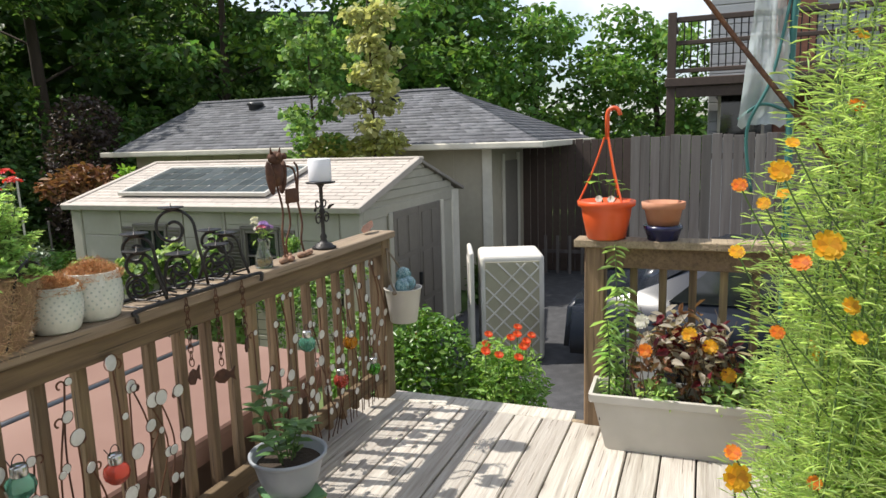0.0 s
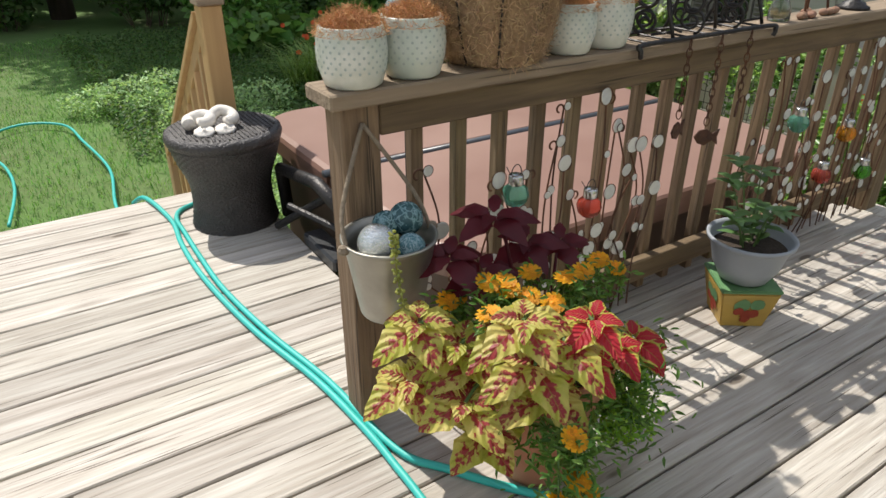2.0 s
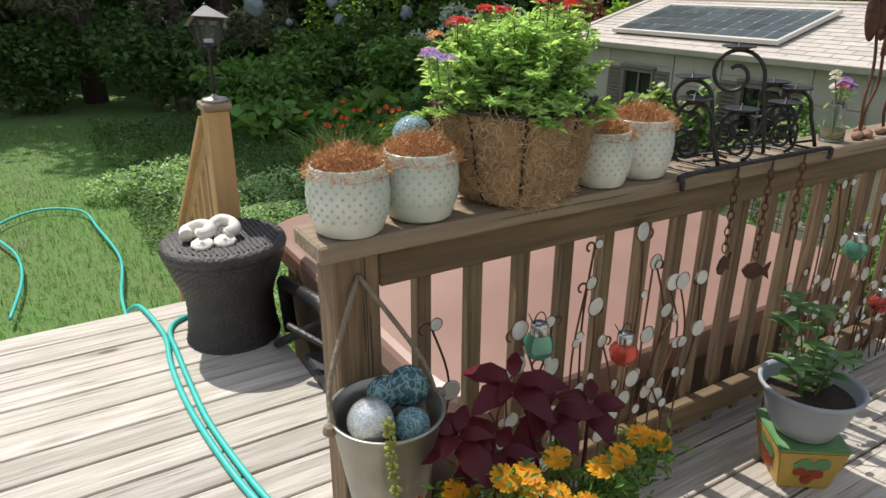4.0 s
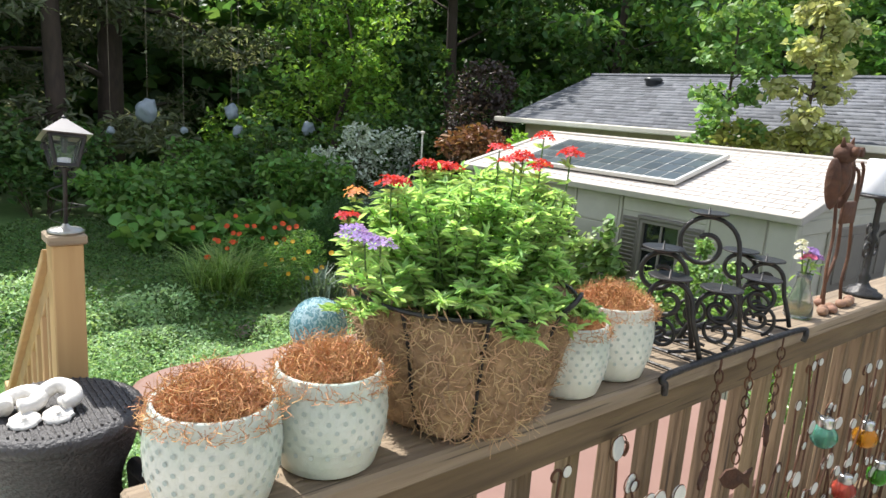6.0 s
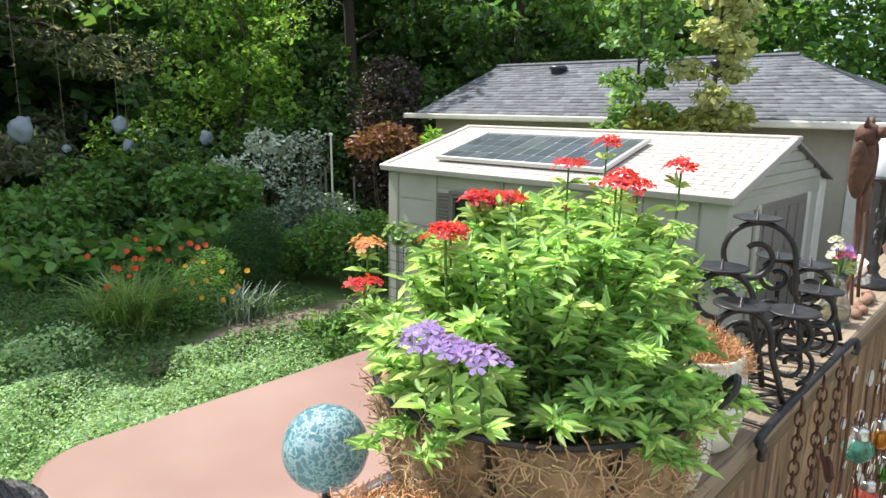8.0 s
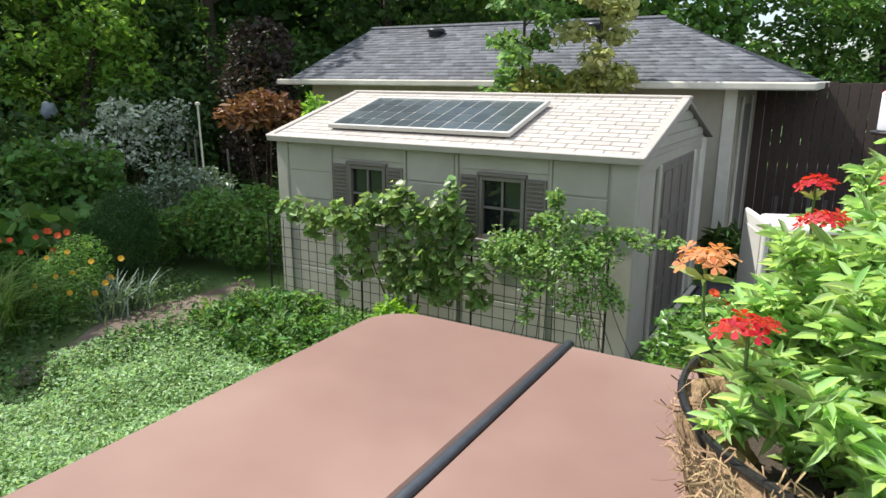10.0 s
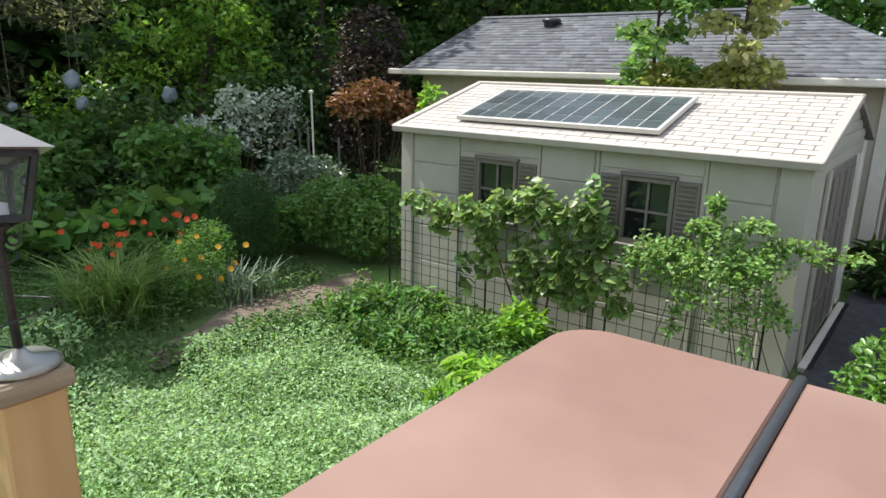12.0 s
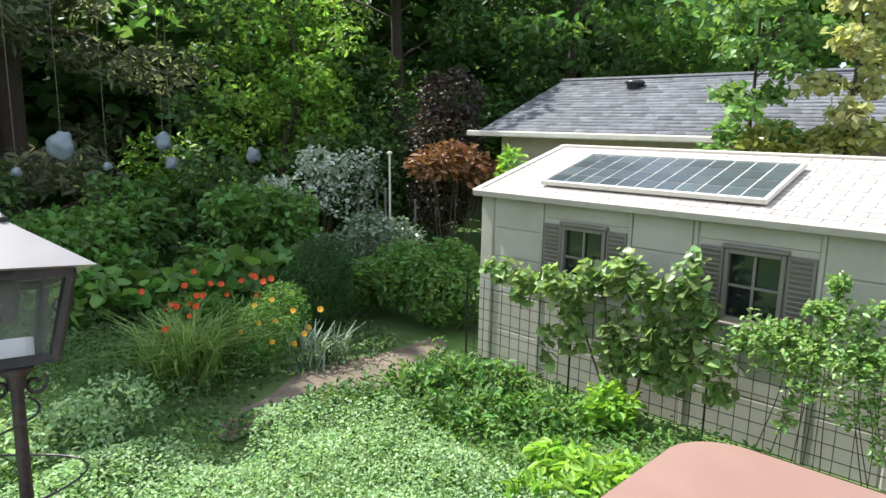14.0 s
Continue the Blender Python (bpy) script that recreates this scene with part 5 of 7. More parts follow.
# candlestick
ck = thing("candlestick", "black iron candlestick with leaf scrolls and a thick white candle", "candlestick", pose(2.155, 0, CAP))
part("stick", lathe([(0, 0), (.058, 0), (.06, .01), (.045, .016), (.042, .024), (.024, .03), (.014, .045), (.018, .06), (.01, .075), (.009, .17), (.016, .185), (.009, .2), (.009, .30), (.02, .315), (.07, .32), (.072, .328), (0, .328)], 28), M_IRON, ck, smooth=True)
for sx in (-1, 1):
    part("scroll", tube([(sx * px, 0, pz) for px, _, pz in spiral(.035, .15, .03, .01, math.radians(160), math.radians(-330), 24)], .004, 6), M_IRON, ck)
    part("scroll", tube([(sx * px, .005, pz) for px, _, pz in spiral(.03, .225, .026, .008, math.radians(200), math.radians(520), 24)], .004, 6), M_IRON, ck)
    b = bmesh.new(); big_leaf(b, (sx * .05, 0, .19), (sx, 0, .6), (0, 1, .2), .05, .022); part("metal_leaf", b, M_IRON, ck)
part("candle", lathe([(0, .329), (.053, .329), (.055, .334), (.055, .435), (.05, .44), (.045, .432), (0, .43)], 28), M_WAX, ck, "thick white candle", smooth=True)
bd = thing("leaf_ornament", "dark rusted metal leaf lying on the railing cap", "ornament", pose(2.70, .02, CAP + .012))
b = bmesh.new(); big_leaf(b, (-.09, 0, 0), (1, .2, .25), (0, 0, 1), .19, .06, droop=-.05); part("leaf", b, M_RUST, bd)

# ---------------------------------------------------------------- buckets on the posts
def bucket(name, label, x, y, z0, rb, rt, h, material, balls, rope_to):
    t = thing(name, label, "bucket", pose(x, y, z0))
    part("pail", lathe([(0, 0), (rb, 0), (rb + .002, .004), (rb + (rt - rb) * .93, h * .93), (rt, h * .955), (rt + .005, h * .97), (rt + .005, h), (rt - .002, h), (rb + (rt - rb) * .8 - .004, h * .8), (rb - .004, .01), (0, .01)], 36), material, t, smooth=True)
    for s in (-1, 1):
        part("rope", tube(smooth_line([(s * rt, 0, h * .97), (s * rt * .85, rope_to[1] * .4, h * 1.35), (rope_to[0], rope_to[1], rope_to[2])], 6), .0055, 7), M_ROPE, t, smooth=True)
        part("knot", lathe([(0, -.015), (.012, -.008), (.015, 0), (.011, .01), (0, .014)], 8), M_ROPE, t, m=pose(s * (rt + .008), 0, h * .95))
    part("ball_bed", lathe([(rb + (rt - rb) * .6 - .006, h * .6), (0, h * .6)], 20), M_SOIL, t)
    for i, (bx, by, bz, r, gm, lab) in enumerate(balls):
        g = bmesh.new(); bmesh.ops.create_uvsphere(g, u_segments=24, v_segments=16, radius=r)
        tagged(part("glass_ball", g, gm, None, smooth=True, m=pose(x + bx, y + by, z0 + bz)), lab, "glass ball", "glass balls in the buckets")
bucket("hanging_bucket", "galvanised bucket hung by rope on the post", 0.0, -.163, .452, .078, .113, .208, M_GALV,
       [(-.05, -.032, .212, .046, G_CLEAR, "silver crackled glass ball in the bucket"), (.012, .035, .215, .036, G_TEAL, "smoky grey glass ball in the bucket"), (.06, .022, .225, .043, G_TEAL, "dark teal glass ball in the bucket"), (.03, -.05, .185, .036, G_BLUE, "blue-grey glass ball in the bucket")], (0.0, .113, .45))
bucket("hanging_bucket", "white pail hung by rope on the far post", 2.74, -.145, .47, .075, .105, .20, M_WHITEPL,
       [(-.05, -.02, .22, .042, G_BLUE, "pale blue glass ball in the pail"), (.02, -.03, .22, .042, G_BLUE, "pale blue glass ball in the pail"), (.06, .02, .26, .045, G_BLUE, "pale blue glass ball in the pail")], (0.0, .095, .42))

# ---------------------------------------------------------------- lantern jars and wire screens on the balusters
def jar(x, z, gm, colour, y=-.075, r=.038):
    t = thing("hanging_jar_light", f"{colour} ribbed glass jar lantern with metal lid on railing", "lantern", pose(x, y, z), group="lanterns on the railing")
    b = lathe([(0, -.036), (.018, -.034), (.032, -.02), (r, 0), (.034, .018), (.022, .03), (.018, .034)], 28)
    for v in b.verts:
        a = math.atan2(v.co.y, v.co.x); k = 1 + .05 * math.cos(14 * a)
        v.co.x *= k; v.co.y *= k
    part("glass", b, gm, t, smooth=True)
    part("lid", lathe([(.021, .03), (.022, .034), (.022, .056), (.02, .06), (0, .061)], 20), M_CHROME, t, "brushed metal lid", smooth=True)
    part("hook", tube([(math.cos(a) * .018, 0, .06 + math.sin(a) * .03) for a in [math.pi * i / 10 for i in range(11)]] + [(-.012, .03, .075)], .0016, 5), M_IRON, t)
for x, z, gm, c in ((.455, .625, G_GREEN, "sea green"), (.755, .515, G_RED, "coral red"), (1.84, .60, G_GREEN, "sea green"), (2.23, .49, G_ORANGE, "amber orange"), (2.12, .325, G_RED, "coral red"), (2.47, .27, G_LIME, "bright green")):
    jar(x, z, gm, c)
def wire_screen(x0, x1, n, seed):
    rs = random.Random(seed)
    t = thing("wire_screen", "curly rusted wire screen with small round mirrors", "garden screen", group="wire screens on the railing")
    disc = bpy.data.meshes.new("mirror_disc")
    b = lathe([(0, -.002), (.9, -.002), (1, 0), (.9, .002), (0, .002)], 18)
    b.to_mesh(disc); b.free(); disc.materials.append(M_MIRROR)
    for k in range(n):
        x = x0 + (x1 - x0) * (k + .5) / n
        top = rs.choice((.84, .74, .66, .56, .48, .40))
        y = -.052 - .006 * (k % 3)
        pts = [(x + rs.uniform(-.02, .02), y, .06), (x + rs.uniform(-.05, .05), y, top * .4), (x + rs.uniform(-.05, .05), y - .006, top * .75), (x + rs.uniform(-.03, .03), y, top)]
        ln = smooth_line(pts, 7)
        e = ln[-1]; s = rs.choice((-1, 1)); rr = rs.uniform(.012, .022)
        curl = [(e.x + s * (rr - rr * math.cos(a) * (1 - .08 * a)), e.y, e.z + rr * math.sin(a) * (1 - .08 * a)) for a in [i * .45 for i in range(1, 11)]]
        part("wire", tube([tuple(p) for p in ln] + curl, .003, 5), M_RUST, t)
        for f in (rs.uniform(.35, .5), rs.uniform(.6, .75), 1.0):
            p = ln[int(f * (len(ln) - 1))]
            r = rs.choice((.012, .015, .018, .022, .026))
            ob = link("mirror_disc", disc, t, pose(p.x + rs.uniform(-.012, .012), p.y - .006, p.z + r * .6, 90 + rs.uniform(-8, 8), 0, rs.uniform(-12, 12)))
            ob.scale = (r, r, 1)
            part("disc_rim", tube([(math.cos(a) * r, math.sin(a) * r, 0) for a in [2 * math.pi * i / 14 for i in range(15)]], .0014, 4), M_RUST, t, m=pose(ob.location.x, ob.location.y, ob.location.z, 90))
wire_screen(.15, 1.05, 24, 3)
wire_screen(1.5, 2.64, 28, 8)

# ---------------------------------------------------------------- on the deck
tb = thing("side_table", "round dark brown wicker drum table", "table", pose(.085, 1.545, 0))
prof = [(0, 0), (.195, 0), (.2, .01)]
for i in range(34):
    z = .012 + i * .0113
    r = .196 - .018 * math.sin(math.pi * min(1, z / .3)) + .052 * max(0, (z - .18) / .22) ** 1.6
    prof += [(r, z), (r + .0035, z + .0055)]
prof += [(.243, .40)]
wk = lathe(prof, 72)
for v in wk.verts:
    a = math.atan2(v.co.y, v.co.x)
    k = 1 + .008 * math.cos(36 * a + (math.pi if int(v.co.z / .0113) % 2 else 0))
    v.co.x *= k; v.co.y *= k
part("drum", wk, M_WICKER, tb, smooth=True)
rim = lathe([(.235, .395), (.252, .405), (.258, .425), (.252, .447), (.235, .456), (.2, .458), (0, .458)], 72)
for v in rim.verts:
    a = math.atan2(v.co.y, v.co.x)
    if v.co.xy.length > .1: v.co.z += .003 * math.cos(36 * a + v.co.z * 300)
part("top", rim, M_WICKER, tb, smooth=True)
wv = bmesh.new()
for i in range(22):
    c = -.215 + i * .02
    L = math.sqrt(max(0, .225 ** 2 - c * c))
    if L > .02:
        n = max(2, int(L / .01))
        tube([(c, -L + 2 * L * k / n, .459 + .0016 * (1 if (k + i) % 2 else -1)) for k in range(n + 1)], .0045, 4, wv)
tagged(part("weave", wv, M_WICKER, tb), kind="stuff")
orn = thing("plaster_ornament", "white plaster ornament with two flower discs on the table", "ornament", pose(.02, 1.50, .463, 0, 0, -20))
b = bmesh.new()
tube(smooth_line([(-.085, -.01, .03), (-.09, .04, .035), (-.04, .07, .045), (.0, .05, .04), (-.01, .01, .03), (-.045, -.01, .03)], 6), .027, 12, b)
tube(smooth_line([(.0, .05, .04), (.04, .08, .06), (.085, .07, .05), (.10, .03, .035), (.07, .0, .028)], 6), .025, 12, b)
part("coil", b, M_PLASTER, orn, smooth=True)
for x, y in ((-.02, -.055), (.065, -.03)):
    b = lathe([(0, 0), (.04, 0), (.045, .008), (.04, .016), (.01, .014), (.008, .022), (0, .024)], 22)
    for v in b.verts:
        a = math.atan2(v.co.y, v.co.x); q = 1 + .07 * math.cos(9 * a); v.co.x *= q; v.co.y *= q
    part("flower_disc", b, M_PLASTER, orn, smooth=True, m=pose(x, y, 0, 12, 0, 0))

def hose_line(pts, z=.0125): return smooth_line([(x, y, z if len(p) == 0 else p[0]) for x, y, *p in pts], 6)
hs = thing("garden_hose", "turquoise garden hose trailing doubled across the deck", "hose")
part("hose_run", tube(hose_line([(-.28, 2.15, -.06), (-.235, 2.0), (-.19, 1.66), (-.21, 1.4), (-.215, 1.15), (-.2, .88), (-.16, .55), (-.09, .2), (-.06, -.1), (-.055, -.3), (-.04, -.6), (.1, -1.0)]), .0115, 8), M_HOSE, hs, smooth=True)
part("hose_run", tube(hose_line([(.0, 1.82), (-.12, 1.76), (-.165, 1.66), (-.17, 1.5), (-.175, 1.2), (-.17, .9), (-.125, .52), (-.06, .17), (-.025, -.2), (.06, -.345), (.175, -.505), (.28, -.61), (.39, -.70), (.50, -.85), (.50, -1.1), (.38, -1.4), (.15, -1.62)]), .0115, 8), M_HOSE, hs, smooth=True)
hs2 = thing("garden_hose", "turquoise garden hose lying on the lawn", "hose")
part("hose_run", tube(hose_line([(-.95, 4.4), (-.86, 5.2), (-.90, 5.9), (-1.1, 6.8), (-.7, 7.3), (-.27, 7.05), (-.16, 6.3), (-.07, 5.3), (-.17, 4.4), (-.2, 3.6), (-.3, 2.8)], GZ + .06), .014, 8), M_HOSE, hs2, smooth=True)

# coleus and marigold planter at the post
BED = Vector((.28, -.43, .36))
cp = thing("planter_pot", "tall terracotta pot beside the railing post", "pot", pose(BED.x, BED.y, 0))
part("pot", lathe([(0, 0), (.098, 0), (.104, .012), (.165, .33), (.178, .335), (.182, .38), (.168, .382), (.158, .34), (0, .335)], 36), M_TERRA, cp, smooth=True)
part("soil", lathe([(.155, .345), (0, .365)], 20), M_SOIL, cp)
rs = random.Random(5)
def coleus_tip(bm_, c, n, L, W, tilt, mi=0):
    """A whorl: two crossed rings of broad leaves round a shoot tip, leaning to the light side."""
    for ring in range(2):
        for k in range(n):
            a = 2 * math.pi * (k + .5 * ring) / n + rs.uniform(-.25, .25)
            s = 1 - .42 * ring
            lean = Vector((-.25, -.35, 0))
            out = Vector((math.cos(a), math.sin(a), tilt + .45 * ring)) + lean * .5
            big_leaf(bm_, Vector(c) + Vector((math.cos(a), math.sin(a), 0)) * .01 + Vector((0, 0, .014 * ring - .006)), out, Vector((-math.cos(a) * .3, -math.sin(a) * .3, 1)) + lean, L * s * rs.uniform(.8, 1.1), W * s, mi, droop=.5)
def coleus(label, tips, n, L, W, tilt, leaf, stem):
    t = thing("coleus", label, "plant", Matrix.Translation(BED))
    b, sb = bmesh.new(), bmesh.new()
    for x, y, z in tips:
        c = Vector((x, y, z)) - BED
        tube(smooth_line([(c.x * .3, c.y * .3, -.02), (c.x * .75, c.y * .75, max(.02, c.z * .7 + .04)), c], 4), .006, 6, sb, .004)
        coleus_tip(b, c, n, L, W, tilt)
    part("branching_stem", sb, stem, t); part("leaves", b, leaf, t)
    return t
col = coleus("yellow coleus feathered with maroon and hanging broad leaves", [(-.05, -.38, .545), (-.01, -.40, .42), (.04, -.48, .475), (.075, -.58, .62), (.08, -.62, .53), (-.02, -.52, .41), (.03, -.53, .31), (-.08, -.38, .40), (.178, -.6, .54), (.10, -.52, .55), (.02, -.44, .50), (.12, -.62, .44)], 4, .115, .078, .05, C_YEL, M_STEM)
b = bmesh.new(); ln = smooth_line([(-.345, .06, .14), (-.345, .11, .27), (-.35, .115, .38)], 6)
tube(ln, .003, 6, b, .0015)
for p in ln[3:]:
    for k in range(7):
        a = k * .9; bmesh.ops.create_icosphere(b, subdivisions=1, radius=.0046, matrix=Matrix.Translation(p + Vector((math.cos(a) * .008, math.sin(a) * .008, rs.uniform(-.006, .006)))))
part("flower_spike", b, L_YEL, col, "thin pale green flower spike")
coleus("red coleus leaves with lime green edges", [(.245, -.61, .575), (.41, -.59, .45), (.21, -.62, .49), (.33, -.60, .47), (.44, -.58, .42)], 4, .095, .062, .1, C_RED, M_STEM)
coleus("dark maroon coleus with upright leaves", [(.267, -.22, .66), (.50, -.22, .52), (.112, -.25, .60), (.19, -.28, .55), (.36, -.24, .57)], 4, .125, .06, .2, C_DARK, C_DARK)
mg = thing("marigolds", "golden orange marigolds with dark feathery leaves", "flowers", Matrix.Translation(BED))
b, cs = bmesh.new(), []
mpos = [(.119, -.40, .605), (.168, -.40, .595), (.31, -.45, .582), (.387, -.43, .566), (.491, -.38, .543), (.585, -.36, .48), (.07, -.31, .525), (.10, -.30, .52), (.056, -.49, .594), (.201, -.45, .565), (.23, -.5, .565), (.085, -.745, .43), (.10, -.755, .32), (.13, -.755, .262), (.261, -.38, .578), (.05, -.755, .28), (.163, -.42, .585), (.34, -.44, .575)]
mpos = [Vector(c) - BED for c in mpos]
for c in mpos:
    ln = smooth_line([(c[0] * .5, c[1] * .5, -.01), (c[0] * .85, c[1] * .85, max(.0, c[2] * .6)), c], 5); tube(ln, .003, 5, b, .0022)
    for p in ln[1:]:
        cs += [tuple(p + Vector((rs.gauss(0, .02), rs.gauss(0, .02), rs.gauss(0, .012) - .01))) for _ in range(16)]
cs += [(.14 + rs.gauss(0, .06), -.15 + rs.gauss(0, .05), rs.uniform(-.22, .08)) for _ in range(900)] + [(-.08 + rs.gauss(0, .07), -.18 + rs.gauss(0, .05), rs.uniform(-.16, .05)) for _ in range(500)]
part("branching_stem", b, M_STEM, mg); leaves("foliage", np.array(cs), .026, L_MID, mg, aspect=.3)
for c in mpos:
    b = bmesh.new(); rosette_flower(b, c, .029, 12, .05, (rs.uniform(-.4, .1), rs.uniform(-.5, .1), 1), 4); part("flower", b, P_GOLD, mg)
tr_ = thing("trailing_herb", "small-leaved green plant trailing over the pot rim", "plant", Matrix.Translation(BED))
pts_ = clumps([(.18, -.12, -.10, .07, .1), (.21, -.14, -.2, .08, .07), (.12, -.16, -.16, .06, .08)], 900, .2)
leaves("foliage", pts_, .017, L_LIME, tr_, aspect=.6)
part("branching_stem", tube(smooth_line([(.1, -.06, .0), (.17, -.11, -.05), (.21, -.14, -.19)], 5), .003, 5), M_STEM, tr_)

# bowl on a painted tin
tin = thing("painted_tin", "square yellow painted tin planter with fruit picture", "tin planter", pose(1.365, -.275, 0, 0, 0, -35))
def taper(w0, w1, z0, z1):
    b = bmesh.new(); bmesh.ops.create_cone(b, cap_ends=True, segments=4, radius1=w0 * .7071, radius2=w1 * .7071, depth=z1 - z0, matrix=Matrix.Translation((0, 0, (z0 + z1) / 2)) @ Matrix.Rotation(math.pi / 4, 4, "Z"))
    bmesh.ops.bevel(b, geom=b.edges[:], offset=.004, segments=2, affect="EDGES"); return b
part("body", taper(.15, .205, 0, .15), M_TIN_Y, tin)
part("rim", taper(.208, .213, .1505, .165), M_TIN_G, tin)
for face in range(4):
    M = pose(0, 0, 0, 0, 0, 90 * face)
    for i, (px, pz, r, mm) in enumerate(((-.02, .10, .03, M_TIN_G), (.03, .105, .026, M_TIN_G), (.0, .06, .022, M_TIN_R), (.025, .065, .02, M_TIN_R), (-.03, .075, .018, M_TIN_R), (.0, .04, .018, M_TIN_R))):
        b = bmesh.new(); bmesh.ops.create_circle(b, cap_ends=True, segments=9, radius=r)
        for v in b.verts: v.co.xy *= 1 + .2 * noise.noise(v.co * 60 + Vector((i, face, 0)))
        y = -(.075 + .0275 * pz / .15) - .0022 - .0006 * i
        part("painted_fruit", b, mm, tin, m=M @ pose(px, y, pz, 90 + 10.4, 0, 0))
bw = thing("plant_bowl", "round grey-blue plastic bowl planter on the painted tin", "pot", pose(1.36, -.275, .167))
part("bowl", lathe([(0, 0), (.07, 0), (.084, .006), (.113, .06), (.133, .14), (.136, .15), (.148, .152), (.15, .165), (.142, .168), (.133, .155), (.124, .12), (0, .115)], 40), M_GREYPL, bw, smooth=True)
part("soil", lathe([(.126, .122), (0, .13)], 20), M_SOIL, bw)
rs = random.Random(9)
pl = thing("leafy_plant", "young green leafy plant growing in the grey bowl", "plant", pose(1.36, -.275, .293))
b, sb = bmesh.new(), bmesh.new()
for c in ((-.10, .06, .25), (-.03, .08, .29), (.05, .05, .25), (-.13, .0, .14), (.08, -.03, .12), (.0, -.05, .15), (.10, .05, .10)):
    ln = smooth_line([(c[0] * .25, c[1] * .25, -.01), (c[0] * .6, c[1] * .6, c[2] * .55), c], 4); tube(ln, .004, 6, sb, .002)
    for i, p in enumerate(ln[2:]):
        for s in range(1 if i < len(ln) - 4 else 3):
            a = i * 2.4 + s * 2.2 + rs.uniform(-.5, .5)
            big_leaf(b, p, (math.cos(a), math.sin(a), .45), (0, 0, 1), rs.uniform(.06, .085), .034, rows=5, serrate=.03, droop=.35)
part("branching_stem", sb, M_STEM, pl); part("leaves", b, leafmat("glossy dark green leaf", (0.10, 0.19, 0.06), (0.14, 0.25, 0.09), 0.2, 0.3, 0.3, 0.7), pl)

# trough planter at the steps rail
tr = thing("trough_planter", "long off-white plastic trough planter on the deck", "planter", pose(2.535, -1.665, 0, 0, 0, 2))
b, prev = bmesh.new(), None
for w, l, z in ((.18, .68, 0), (.235, .79, .245), (.262, .83, .247), (.265, .835, .283), (.26, .83, .286), (.23, .80, .286), (.225, .795, .282), (.212, .77, .19)):
    ring = [b.verts.new((sx * w / 2, sy * l / 2, z)) for sx, sy in ((-1, -1), (1, -1), (1, 1), (-1, 1))]
    if prev is None:
        b.faces.new(ring[::-1])
    else:
        for k in range(4):
            b.faces.new((prev[k], prev[(k + 1) % 4], ring[(k + 1) % 4], ring[k]))
    prev = ring
b.faces.new(prev)
bmesh.ops.bevel(b, geom=[e for e in b.edges if abs(e.verts[0].co.z - e.verts[1].co.z) > .02], offset=.012, segments=2, affect="EDGES")
part("trough", b, M_WHITEPL, tr)
part("soil", box(-.1, -.375, .14, .1, .375, .222, .01), M_SOIL, tr)
rs = random.Random(21)
dry = thing("withered_plants", "withered brown and pale foliage in the trough", "plants", pose(2.535, -1.665, .215))
pts = clumps([(0, -.05, .18, .1, .16), (0, .12, .2, .1, .18), (0, -.2, .16, .1, .14), (.02, .0, .36, .1, .14)], 300, .2)
leaves("dry_leaves", pts, .055, L_RUSTY, dry, aspect=.4)
leaves("pale_leaves", clumps([(0, .05, .3, .1, .16), (0, -.12, .28, .12, .16)], 240, .2), .06, petal("pale dry leaf", (0.5, 0.44, 0.36)), dry, aspect=.45)
leaves("dark_leaves", clumps([(0, .05, .3, .1, .16), (0, -.12, .28, .12, .16)], 90, .2), .06, C_DARK, dry, aspect=.45)
leaves("green_leaves", clumps([(-.03, -.18, .1, .1, .1), (-.05, .1, .08, .1, .08), (0, -.3, .14, .1, .14)], 420, .2), .045, L_VERB, dry, aspect=.45)
b = bmesh.new()
for k in range(26):
    x, y = rs.uniform(-.08, .08), rs.uniform(-.33, .3); tube(smooth_line([(x, y, 0), (x + rs.uniform(-.05, .05), y + rs.uniform(-.05, .05), .2), (x + rs.uniform(-.09, .09), y + rs.uniform(-.1, .1), rs.uniform(.25, .48))], 4), .0035, 5, b, .0015)
part("dry_twig_tangle", b, M_TWIG, dry)
for c, pm in (((-.06, .18, .42), P_WHITE), ((-.08, -.03, .38), P_YELLOW), ((-.09, .16, .29), P_ORANGE), ((-.07, -.2, .2), P_YELLOW), ((-.08, -.12, .33), P_YELLOW)):
    b = bmesh.new(); rosette_flower(b, c, .034, 8, .2, (-1, .1, .4), 2); part("flower", b, pm, dry)
wd = thing("tall_weed", "tall green leafy stem beside the rail post", "plant", pose(2.575, -1.36, .21))
b = bmesh.new(); cs, ds = [], []
for x, y, h in ((0, 0, .76), (.02, -.04, .56), (-.03, .03, .4)):
    ln = smooth_line([(x, y, 0), (x + .01, y, h * .5), (x - .01, y + .01, h)], 12); tube(ln, .006, 6, b, .002)
    for i, p in enumerate(ln[2:]):
        for s in range(3):
            a = i * 2.1 + s * 2.09; cs.append(tuple(p)); ds.append((math.cos(a), math.sin(a), -.1))
part("stem", b, M_STEM, wd)
v, f = leaf_arrays(np.array(cs), .072, aspect=.17, toward=np.array(ds) * 1.5, droop=.3); raw_mesh("leaves", v, f, [L_VERB], wd)

